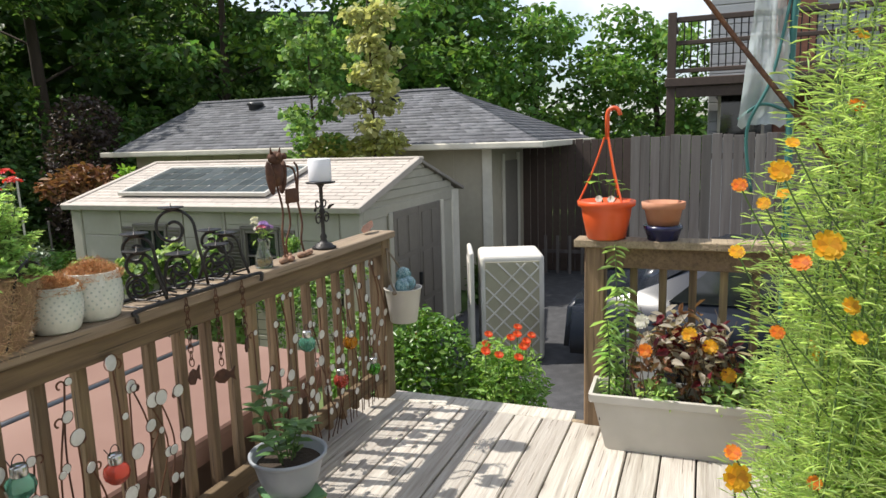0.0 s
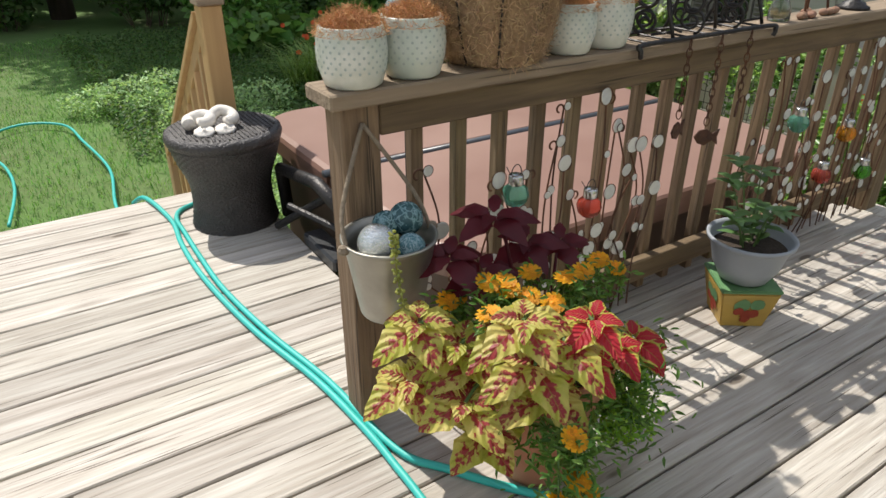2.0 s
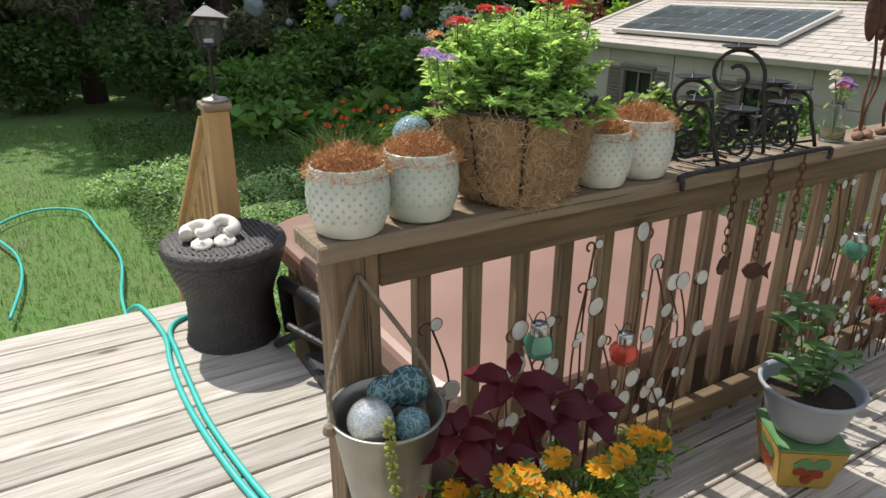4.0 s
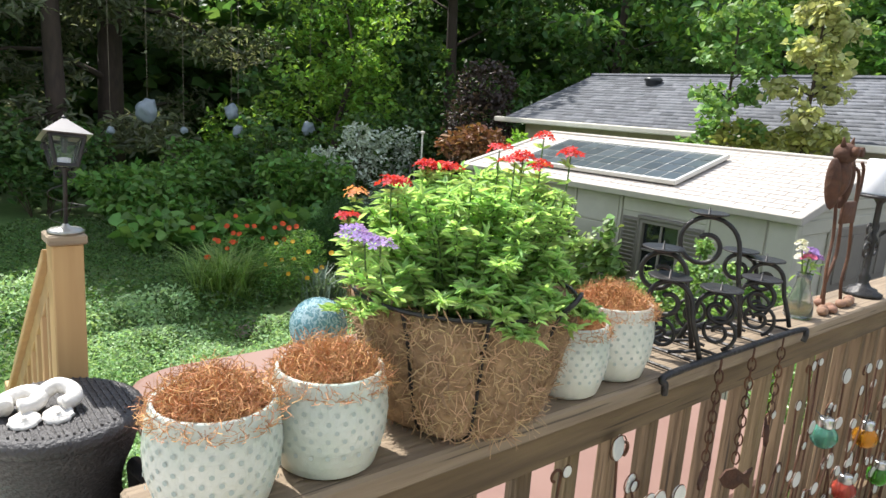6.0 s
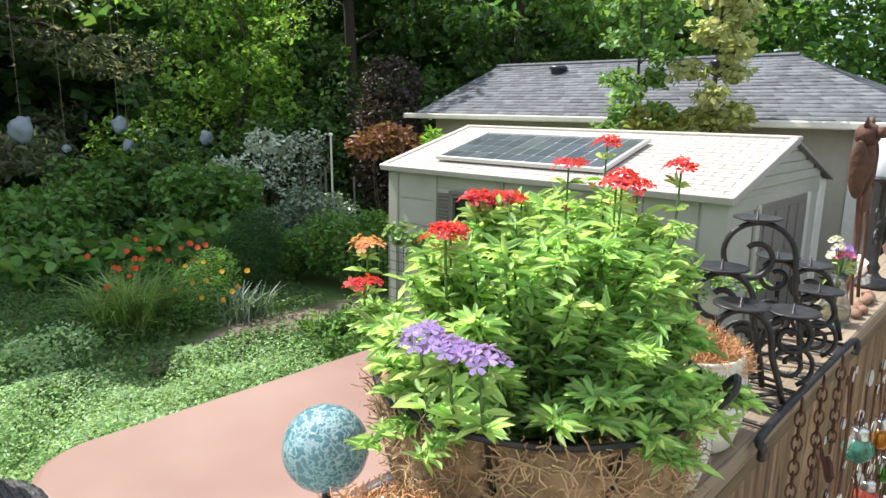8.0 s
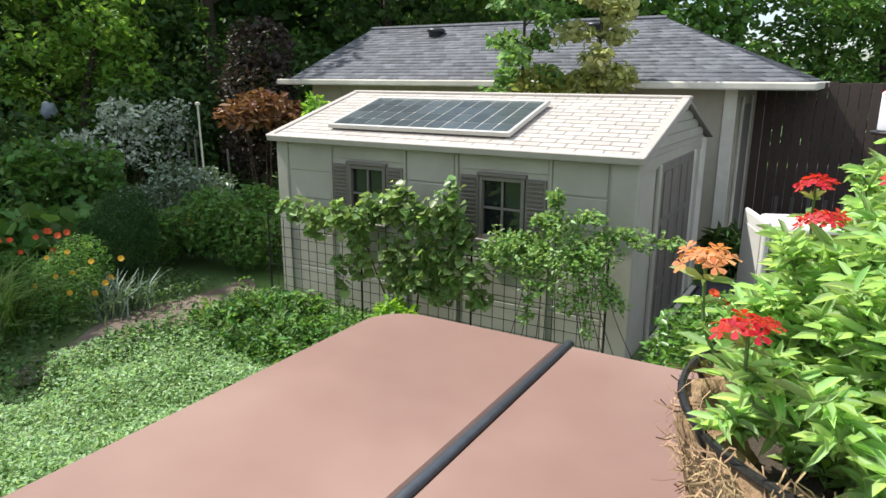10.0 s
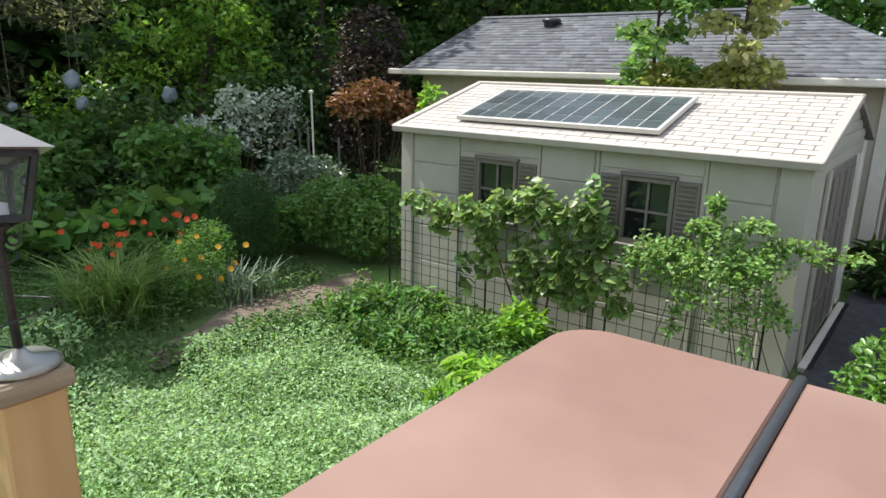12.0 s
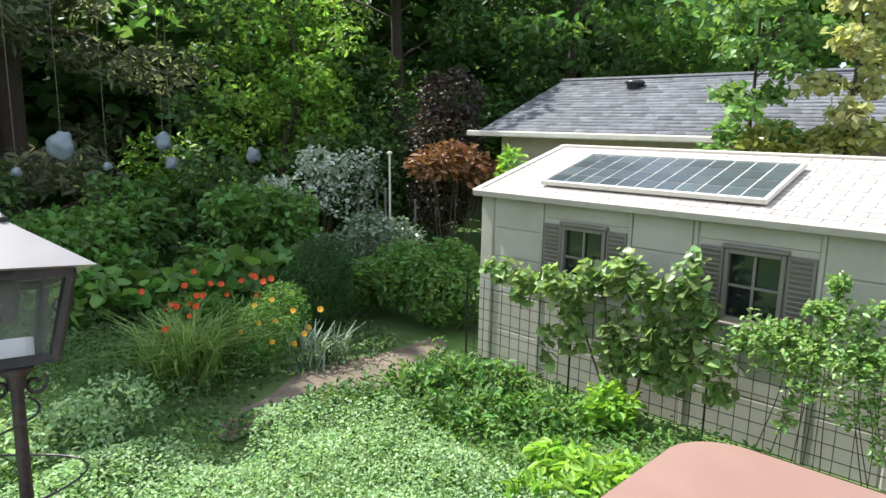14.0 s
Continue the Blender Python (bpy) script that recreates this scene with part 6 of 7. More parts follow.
# pots on the short rail
hp = thing("hanging_pot", "orange plastic hanging pot with hook and seedlings", "pot", pose(2.725, -1.285, CAP))
part("pot", lathe([(0, 0), (.085, 0), (.095, .008), (.118, .12), (.122, .155), (.14, .165), (.142, .19), (.132, .192), (.125, .165), (0, .16)], 36), M_ORANGE, hp, smooth=True)
for k in range(3):
    a = math.radians(100 + 120 * k); part("strap", tube(smooth_line([(.135 * math.cos(a), .135 * math.sin(a), .185), (.07 * math.cos(a), .07 * math.sin(a), .33), (.012 * math.cos(a), .012 * math.sin(a), .50)], 5), .005, 6), M_ORANGE, hp)
part("hook", tube([(0, 0, .49), (0, 0, .60)] + [(0, -.03 + .03 * math.cos(a), .605 + .035 * math.sin(a)) for a in [i * .32 for i in range(1, 11)]], .011, 8), M_ORANGE, hp, smooth=True)
part("soil", lathe([(.123, .165), (0, .175)], 16), M_SOIL, hp)
sd = thing("seedling", "small green seedling growing in the orange pot", "plant", pose(2.725, -1.285, CAP + .17))
b, sb = bmesh.new(), bmesh.new()
for c in ((.0, .07, .11), (-.02, .04, .15), (0, -.04, .10), (.02, -.07, .07), (-.03, -.02, .12)):
    tube(smooth_line([(0, c[1] * .4, 0), (c[0], c[1] * .8, c[2] * .6), c], 4), .003, 5, sb)
    for a in (0, 1.6, 3.1, 4.7): big_leaf(b, c, (math.cos(a), math.sin(a), .3), (0, 0, 1), .055, .04, rows=5)
part("branching_stem", sb, M_STEM, sd); part("leaves", b, L_LIME, sd)
for c in ((-.05, .03, .03), (-.06, -.03, .03)):
    b = bmesh.new(); rosette_flower(b, c, .018, 6, .3, (-1, 0, .6)); part("flower", b, P_WHITE, sd)
tp = thing("clay_pot", "terracotta pot standing in a dark blue saucer pot", "pot", pose(2.725, -1.555, CAP))
part("saucer_pot", lathe([(0, 0), (.07, 0), (.085, .05), (.092, .055), (.092, .072), (.08, .07), (.075, .05), (0, .05)], 28), M_NAVY, tp, smooth=True)
part("pot", lathe([(0, .074), (.072, .074), (.088, .15), (.1, .152), (.103, .185), (.094, .187), (.085, .15), (0, .14)], 28), M_TERRA, tp, smooth=True)

# tall cosmos
cosm = thing("cosmos_plant", "tall feathery green cosmos with orange and yellow flowers", "plant", pose(1.25, -2.17, 0))
rs = random.Random(31)
b = bmesh.new(); cs, ds = [], []
fl = []
for k in range(95):
    h = rs.uniform(.6, 2.15)
    fx, fy = rs.uniform(-.28, .3), rs.uniform(-.42, .2)
    ex, ey = fx + rs.uniform(-.25, .2), fy + rs.uniform(-.1, .16 - .1 * (h > 1.2)) 
    ln = smooth_line([(fx, fy, .12), (fx + rs.uniform(-.05, .05), fy, h * .45), (ex, ey, h)], 9)
    tube(ln, .0045, 5, b, .0018)
    if rs.random() < .42: fl.append((ln[-1], rs.random()))
    for i, p in enumerate(ln[3:]):
        for s in range(60):
            a = rs.uniform(0, 6.28); q = rs.uniform(.0, .11)
            cs.append((p.x + q * math.cos(a), p.y + q * math.sin(a), p.z + rs.uniform(-.06, .06))); ds.append((math.cos(a), math.sin(a), .5))
part("branching_stem", b, M_STEM, cosm)
v, f = leaf_arrays(np.array(cs), .042, aspect=.028, toward=np.array(ds) * .9, fold=.01, vary=.6); raw_mesh("feathery_leaves", v, f, [L_COSMOS], cosm)
spots = [(1.89, 1.41, .026), (1.81, 1.38, .017), (1.86, 1.34, .015), (1.99, 1.25, .034), (1.94, 1.21, .022), (1.81, 1.23, .018), (2.04, 1.12, .02), (1.90, 1.05, .017), (2.06, 1.05, .018), (1.83, .69, .034), (1.82, .75, .02), (1.91, 1.47, .015)]
for p, q, size in [(p, q, rs.uniform(.016, .024)) for p, q in fl] + [(Vector((-.30, 2.17 - y, z)), (.7, .2, .7)[i % 3], r) for i, (y, z, r) in enumerate(spots)]:
    b = bmesh.new(); rosette_flower(b, p, size, 8, .15, (-1, rs.uniform(-.6, .4), rs.uniform(.3, 1.2)), 2)
    part("flower", b, P_ORANGE if q < .3 else P_YELLOW, cosm)
    if q in (.2, .7):
        part("flower_stem", tube(smooth_line([(p.x + .14, p.y - .3, p.z - .42), (p.x + .05, p.y - .1, p.z - .18), tuple(p)], 5), .002, 5), M_STEM, cosm)
part("pot", lathe([(0, 0), (.2, 0), (.26, .22), (.27, .24), (.25, .24), (0, .2)], 28), M_TERRA, cosm)
shk = thing("shepherd_hook", "thin rusted iron shepherd's hook leaning by the flowers", "plant hook")
part("rod", tube(smooth_line([(1.05, -1.35, 2.35), (1.12, -1.55, 2.08), (1.2, -1.73, 1.82), (1.2, -2.15, 1.25), (1.25, -2.75, .42), (1.28, -3.0, .0)], 5), .0065, 8), M_RUST, shk, smooth=True)
part("side_rod", tube([(1.2, -2.13, 1.27), (1.1, -2.04, 1.15)], .004, 6), M_RUST, shk)
tl = thing("garden_arch", "teal metal garden arch draped with clear plastic film", "trellis")
part("upright", tube(smooth_line([(2.95, -2.12, .0), (2.95, -2.11, 1.2), (2.95, -2.10, 2.0), (2.93, -2.16, 2.35)], 5), .017, 8), M_TEAL, tl, smooth=True)
part("brace", tube(smooth_line([(2.95, -2.10, 2.2), (2.93, -2.02, 1.75), (2.94, -1.92, 1.50), (2.95, -1.95, 1.2)], 6), .008, 7), M_TEAL, tl, smooth=True)
part("brace", tube(smooth_line([(2.95, -1.88, 1.55), (2.95, -1.98, 1.62), (2.95, -2.10, 1.58)], 5), .008, 7), M_TEAL, tl, smooth=True)
b = bmesh.new(); bmesh.ops.create_grid(b, x_segments=12, y_segments=16, size=1)
for v in b.verts:
    u, w = v.co.x, v.co.y
    v.co = Vector((2.94 + .05 * noise.noise((u * 2, w * 2, 3)), -2.0 + .08 * u * (1.15 - .4 * w), 1.84 + .32 * w + .03 * noise.noise((u * 3, w * 3, 0))))
part("plastic_film", b, G_FILM, tl, smooth=True)

# ---------------------------------------------------------------- newel lantern
ln_ = thing("post_lantern", "small black metal lantern with glass panes on a pole", "lantern")
ln_.matrix_basis = pose(.184, 1.845, .966, -18, 4.5, 0)
part("base", lathe([(0, 0), (.058, 0), (.06, .006), (.05, .014), (.016, .02), (.009, .03), (0, .03)], 28), M_GALV, ln_, smooth=True, m=Euler((radians(-18), radians(4.5), 0)).to_matrix().to_4x4().inverted())
part("pole", lathe([(.0, .0), (.0075, .0), (.0075, .2), (.011, .205), (.011, .215), (.02, .222), (.02, .228), (0, .228)], 14), M_IRON, ln_, smooth=True)
part("curl_wire", tube([((.012 + .055 * math.sin(math.pi * i / 40)) * math.cos(i * .32), (.012 + .055 * math.sin(math.pi * i / 40)) * math.sin(i * .32), .01 + .18 * i / 40) for i in range(41)], .0016, 5), M_IRON, ln_)
for sx in (-1, 1):
    for sy in (-1, 1):
        part("corner_bar", tube([(sx * .034, sy * .034, .23), (sx * .055, sy * .055, .335)], .0075, 6), M_IRON, ln_)
for z, w in ((.233, .036), (.333, .057)):
    for k in range(4):
        part("frame_bar", box(-w, w - .006, z - .006, w, w + .004, z + .006), M_IRON, ln_, m=pose(0, 0, 0, 0, 0, 90 * k))
gp = mat("thin pane glass", (0.30, 0.34, 0.30), (0.2, 0.24, 0.2), rough=.05, scale=14, alpha=.1, spec=.5)
for k in range(4):
    b = bmesh.new(); vs_ = [b.verts.new(p) for p in ((-.033, .034, .238), (.033, .034, .238), (.052, .0535, .33), (-.052, .0535, .33))]; b.faces.new(vs_)
    r = bmesh.ops.extrude_face_region(b, geom=b.faces[:]); bmesh.ops.translate(b, vec=(0, -.002, 0), verts=[v for v in r["geom"] if isinstance(v, bmesh.types.BMVert)])
    o = part("pane", b, gp, ln_, m=pose(0, 0, 0, 0, 0, 90 * k)); o.visible_shadow = False
b = bmesh.new(); bmesh.ops.create_cone(b, cap_ends=True, segments=4, radius1=.111, radius2=.006, depth=.07, matrix=Matrix.Translation((0, 0, .373)) @ Matrix.Rotation(math.pi / 4, 4, "Z")); part("roof", b, mat("grey metal lantern roof", (0.30, 0.28, 0.265), (0.25, 0.235, 0.22), rough=.4, metal=.5, scale=20), ln_, "grey sheet metal roof")
part("finial", lathe([(0, .40), (.007, .405), (.008, .412), (0, .42)], 10), M_IRON, ln_)
part("candle", lathe([(0, .236), (.022, .236), (.022, .262), (0, .262)], 16), M_WAX, ln_)
part("bulb_holder", lathe([(0, .338), (.012, .336), (.013, .31), (.009, .305), (.011, .296), (.006, .282), (0, .28)], 14), M_BLACK, ln_, smooth=True)
for sx in (-1, 1):
    part("scroll", tube([(sx * (.058 + px), -.0, pz) for px, _, pz in spiral(.0, .30, .004, .014, 0, 7, 18)], .003, 5), M_IRON, ln_)
    part("scroll", tube([(sx * px, -.0, pz) for px, _, pz in spiral(.02, .205, .004, .014, 0, 7, 18)], .0025, 5), M_IRON, ln_)

# ---------------------------------------------------------------- plants against the shed
wf = thing("wire_fence", "black welded wire mesh fence before the shed", "wire fence")
b = bmesh.new()
for k in range(34):
    y = 1.70 + .118 * k
    tube([(5.2, y, GZ), (5.2, y, -.06)], .0035, 4, b)
for k in range(9):
    z = GZ + .06 + .112 * k
    tube([(5.196, 1.68, z), (5.196, 5.62, z)], .0035, 4, b)
tagged(part("mesh", b, M_IRON, wf), kind="stuff")
for y in (1.70, 3.0, 4.3, 5.6):
    part("stake", tube([(5.22, y, GZ - .05), (5.22, y, .0)], .009, 6), M_IRON, wf)
rs = random.Random(41)
vine = thing("grape_vine", "grape vine climbing the wire fence at the shed", "vine")
b = bmesh.new(); cs = []; balls = []
for y0, pts in ((3.6, [(5.15, 3.6, GZ), (5.1, 3.5, -.5), (5.1, 3.35, -.1), (5.1, 3.1, .3)]), (3.8, [(5.15, 3.8, GZ), (5.1, 4.0, -.5), (5.12, 4.3, .0), (5.1, 4.9, .12)]), (3.7, [(5.15, 3.7, GZ), (5.05, 3.8, -.4), (5.1, 3.9, .1), (5.1, 3.8, .42)]), (3.5, [(5.1, 3.5, -.4), (5.0, 3.1, -.3), (5.05, 2.75, -.28)])):
    ln = smooth_line(pts, 6); tube(ln, .012, 6, b, .005)
for (y, z, ry, rz) in ((5.05, .12, .22, .16), (4.75, .02, .24, .22), (4.4, .1, .25, .18), (4.05, .18, .22, .2), (3.8, .25, .22, .2), (3.5, .2, .26, .24), (3.2, .28, .22, .24), (3.12, .1, .2, .26), (3.35, -.15, .26, .24), (3.75, -.2, .24, .22), (4.2, -.12, .2, .16), (4.45, -.38, .1, .1), (3.15, -.2, .25, .18), (2.85, -.25, .2, .12), (3.55, -.45, .22, .14), (3.1, .5, .08, .12), (2.98, .05, .12, .2), (3.7, .42, .16, .1)):
    balls.append((5.06, y, z, ry * .8, rz))
part("branching_stem", b, M_TWIG, vine, smooth=True)
P = clumps(balls, 1900, .15); P[:, 0] = 5.06 + (P[:, 0] - 5.06) * .6
v, f = leaf_arrays(P, .075, aspect=.95, lift=.55, toward=np.tile([-.6, -.1, -.25], (len(P), 1)), vary=.6); raw_mesh("foliage", v, f, [L_GRAPE], vine)
P = clumps(balls[8:14], 260, .3); P[:, 2] -= .25; P[:, 0] = 5.1
v, f = leaf_arrays(P, .10, aspect=.95, lift=.3, toward=np.tile([-.5, 0, -.5], (len(P), 1))); raw_mesh("shaded_foliage", v, f, [L_GRAPE], vine)
rose = thing("rambler_shrub", "arching small-leaved green shrub at the shed corner", "shrub")
b = bmesh.new(); balls = []
for e in ((4.98, 1.12, .24), (4.95, 1.35, .2), (5.0, 2.1, .52), (4.95, 1.7, .38), (4.9, 1.75, -.58), (5.0, 2.35, -.6), (4.9, 2.55, .02), (4.95, 1.5, -.32), (4.95, 2.25, .3), (5.0, 2.7, -.03)):
    ln = smooth_line([(5.15, 2.15 + (e[1] - 2.15) * .8, GZ), (5.12, 2.15 + (e[1] - 2.15) * .5, -.35), (5.02, 2.13 + (e[1] - 2.15) * .5, max(.05, e[2] * .5 + .12)), e], 6); tube(ln, .0045, 5, b, .002)
    for p in ln[10:]: balls.append((p.x, p.y, p.z, .07, .06))
part("branching_stem", b, M_TWIG, rose)
balls += [(4.98, 2.35, .02, .24, .16), (4.96, 2.05, .1, .26, .2), (4.96, 1.85, -.02, .26, .2), (4.97, 2.2, -.18, .24, .16), (4.96, 1.7, .12, .2, .14), (4.97, 1.65, -.25, .16, .14), (5.0, 2.5, -.12, .18, .12), (5.0, 2.72, -.05, .14, .12), (5.0, 2.6, .12, .12, .1), (4.97, 2.05, .32, .16, .1), (4.96, 1.95, -.36, .14, .12)]
leaves("foliage", clumps(balls, 5200, .2), .042, L_RAMBLE, rose, aspect=.6, lift=.7)
shrub("leafy_plant", "lime green leafy plant at the shed foot", "plant", [(0, 0, .22, .22, .18), (.15, .12, .18, .18, .14), (-.12, .1, .15, .16, .12)], 420, .085, L_LIME, x=4.86, y=3.62, seed=2, twig=M_STEM)
shrub("leafy_plant", "bright green broad-leaved plants beside the tub", "plants", [(0, 0, .16, .25, .14), (.2, .35, .14, .25, .14), (.35, -.1, .15, .22, .13), (-.25, .25, .12, .22, .1)], 620, .11, L_LIME, x=3.62, y=3.1, seed=3, twig=M_STEM, aspect=.35)
shrub("leafy_plant", "clump of green leafy herbs along the path", "plants", [(0, 0, .15, .28, .16), (.3, -.3, .15, .28, .16), (-.3, .25, .13, .26, .14)], 800, .10, L_MID, x=4.45, y=5.05, seed=4, twig=M_STEM, aspect=.4)
shrub("leafy_plant", "clump of green leafy herbs along the path", "plants", [(0, 0, .14, .28, .15), (.25, -.35, .14, .28, .15), (-.3, .3, .13, .26, .14)], 800, .09, L_MID, x=4.2, y=4.35, seed=5, twig=M_STEM, aspect=.4)
# mint carpet
def carpet(name, label, x0, x1, y0, y1, n, size, h, material, ok):
    p = np.stack([rng.uniform(x0, x1, n), rng.uniform(y0, y1, n)], 1)
    keep = np.array([ok(a, c) for a, c in p]); p = p[keep]
    hh = np.array([h * (.5 + .9 * max(0, .5 + noise.noise((a * 1.6, c * 1.6, 2)))) for a, c in p])
    q = np.column_stack([p, GZ + rng.random(len(p)) ** .6 * hh])
    v, f = leaf_arrays(q, size, aspect=.5, lift=.7, vary=.4)
    tagged(raw_mesh(name, v, f, [material]), label, "ground cover", kind="stuff")
def on_path(x, y): return ((x - 3.9) / 1.35) ** 2 + ((y - 5.98 - .09 * math.sin(4 * x)) / .30) ** 2 < 1
def free(x, y): return not on_path(x, y) and not (.2 < x < 2.6 and y < 2.1) and not (x > 5.1 and 1.4 < y < 5.7)
carpet("mint_patch", "pale green mint growing thickly across the lawn edge", .5, 3.5, 2.2, 5.9, 60000, .032, .26, L_MINT, lambda x, y: free(x, y) and y > 2.2 and x + .35 * y > 1.9 and y < 5.6 - .25 * (x - 1.5) + .3 * math.sin(x * 5))
# Tree shade over these herbs is put into the darker leaf colour
carpet("herb_patch", "low herbs around the path, shade put into their green", .2, 5.0, 4.6, 12, 32000, .05, .24, L_DARK, lambda x, y: free(x, y) and (y > 5.2 - .25 * (x - 1.5) or x > 3.3) and not (x > 4.9 and y < 6))
carpet("herb_patch", "low green plants between mint and shed", 2.6, 5.1, 2.3, 6.0, 9000, .05, .16, L_MID, lambda x, y: free(x, y) and x > 3.0)
n = 60000
p = np.stack([rng.uniform(-5, 3.2, n), rng.uniform(2.0, 13, n)], 1)
keep = np.array([free(a, c) and not (a > .6 and c > 4.9) and not (-.0 < a < .3 and c < 2.3) for a, c in p]); p = p[keep]
tagged(blades("grass", np.column_stack([p, np.full(len(p), GZ - .01)]), .055, .007, L_GRASS, lean=.9), "short sunlit lawn grass", "grass", kind="stuff")
shrub("weed_clump", "pale green weeds at the lawn edge", "weeds", [(0, 0, .2, .45, .22), (.5, .3, .2, .4, .2), (-.45, .2, .15, .35, .16), (.2, -.4, .15, .35, .15)], 2600, .05, L_MINT, x=.55, y=7.4, seed=6, twig=M_STEM)
shrub("weed_clump", "pale green weeds at the lawn edge", "weeds", [(0, 0, .2, .45, .22), (.5, .3, .2, .4, .2), (-.45, .2, .15, .35, .16)], 2000, .05, L_MINT, x=1.4, y=6.2, seed=7, twig=M_STEM)
# flower bed
gr = thing("ornamental_grass", "arching yellow-green grass clump in the flower bed", "grass")
pp = np.column_stack([rng.normal(2.78, .17, 620), rng.normal(7.0, .17, 620), np.full(620, GZ)]); blades("blades", pp, .60, .016, leafmat("yellow green grass blade", (0.16, 0.27, 0.055), (0.23, 0.33, 0.085)), gr, lean=1.0)
bl = thing("iris_leaves", "pale blue-green strap leaves beside the path", "plant")
pp = np.column_stack([rng.normal(3.95, .16, 130), rng.normal(6.5, .12, 130), np.full(130, GZ)]); blades("blades", pp, .36, .022, L_BLUEGR, bl, lean=.7)
def flower_bush(name, label, x, y, balls, n, leaf, lm, flowers, pm, fr=.045, seed=1, aspect=.3, layers=1):
    t = shrub(name, label, "flowers", balls, n, leaf, lm, x=x, y=y, seed=seed, twig=M_STEM, aspect=aspect)
    rs = random.Random(seed)
    for c in flowers:
        bb = bmesh.new(); rosette_flower(bb, c, fr * rs.uniform(.85, 1.15), 8, .15, (-.5 + rs.uniform(-.3, .3), -.8 + rs.uniform(-.3, .3), .7), layers); part("flower", bb, pm, t)
    return t
rs = random.Random(8)
flower_bush("cosmos_bush", "feathery cosmos bush with yellow and orange flowers", 3.55, 6.95, [(0, 0, .35, .4, .3), (.35, .2, .45, .35, .35), (-.2, -.25, .25, .3, .22)], 4200, .05, L_MID, [(rs.uniform(-.35, .5), rs.uniform(-.45, .1), rs.uniform(.25, .75)) for _ in range(13)], P_YELLOW, .03, 8)
flower_bush("crocosmia", "scarlet orange flowers above slim leaves", 3.25, 7.75, [(0, 0, .35, .35, .3), (.3, -.1, .3, .3, .28)], 1400, .09, L_MID, [(rs.uniform(-.7, .7), rs.uniform(-.6, .3), rs.uniform(.45, .9)) for _ in range(24)], P_SCARLET, .032, 9, .2)
shrub("fennel", "dark feathery green bush in the flower bed", "shrub", [(0, 0, .55, .45, .5), (.2, .1, .8, .35, .4)], 9000, .05, leafmat("dark feathery leaf", (0.045, 0.11, 0.03), (0.07, 0.15, 0.045)), x=4.55, y=7.4, seed=10, twig=M_STEM, aspect=.12)
shrub("squash_plant", "broad-leaved squash plants behind the flowers", "plants", [(0, 0, .4, .5, .25), (.7, .3, .45, .5, .25), (-.6, .2, .4, .5, .22), (1.4, .2, .45, .45, .25), (-1.2, .5, .4, .5, .25)], 750, .2, L_MID, x=3.9, y=9.0, seed=11, twig=M_STEM, aspect=.95)
flower_bush("zinnia", "green bush with a few pink and orange blooms", 5.3, 7.7, [(0, 0, .45, .45, .35), (.5, -.1, .4, .4, .32)], 3200, .07, L_MID, [(-.3, -.2, .75), (.2, -.35, .6), (.25, -.35, .66), (.3, -.3, .58)], P_ORANGE, .035, 12, .5)
shrub("tomato_plants", "tall leafy vegetable plants beside the shed", "plants", [(0, 0, .45, .4, .38), (.5, -.3, .4, .4, .34), (-.1, .5, .65, .45, .45), (.6, .4, .6, .45, .45)], 5200, .075, L_MID, x=5.75, y=6.55, seed=13, twig=M_STEM)
shrub("grey_shrub", "grey-green open shrub behind the bed", "shrub", [(0, 0, .8, .5, .5), (.6, .1, .7, .5, .45), (-.5, .2, .6, .45, .4)], 4200, .07, L_GREY, x=6.1, y=8.3, seed=14)
for i, (x, y, z) in enumerate(((7.9, 9.86, 1.0), (7.9, 10.2, .35), (7.8, 10.6, .2), (7.9, 9.2, .25), (7.4, 9.4, .45))):
    s = thing("garden_stake", "thin weathered wooden stake among the plants", "stake", group="stakes in the vegetable bed")
    part("stake", tube([(x + .04, y, GZ - .05), (x, y, z)], .02, 6), M_TRIMW if i == 0 else M_FENCE, s)
    if i == 0: part("knob", lathe([(0, -.03), (.04, -.02), (.045, .02), (0, .035)], 10), M_TRIMW, s, m=pose(x, y, z))
# understorey round the yard
rs = random.Random(77)
for i, (x, y, h, m, sz) in enumerate(((2.0, 13.5, 1.8, L_DARK, .14), (4.4, 12.6, 1.7, L_MID, .15), (6.2, 12.2, 2.0, L_DARK, .14), (8.0, 11.6, 2.2, L_DARK, .13), (-.5, 14.5, 1.7, L_DARK, .14), (-3, 15, 1.8, L_DARK, .14), (-6.5, 15, 1.9, L_DARK, .15), (9.6, 12.4, 2.8, L_DARK, .14), (3.2, 11.2, 1.1, L_MID, .14), (10.9, 11.6, 3.0, L_DARK, .14), (5.6, 10.6, 1.4, L_MID, .13), (-9, 14, 2.2, L_DARK, .15))):
    w = .9 + h * .25
    bs = [(rs.uniform(-w, w) * .7, rs.uniform(-.5, .5), h * rs.uniform(.25, .85), w * rs.uniform(.4, .6), h * rs.uniform(.2, .32)) for _ in range(9)]
    shrub("shrub", "dense dark green shrub at the garden edge" if m is L_DARK else "leafy mid green shrub at the garden edge", "shrub", bs, 2400, sz, m, x=x, y=y, seed=i, stems=12, aspect=.6)
vn = [(rs.uniform(-.9, .9), rs.uniform(-.2, .2), rs.uniform(.9, 1.95), .32, .25) for _ in range(16)] + [(1.3 + rs.uniform(-.3, .3), 0, rs.uniform(.9, 1.9), .25, .25) for _ in range(6)]
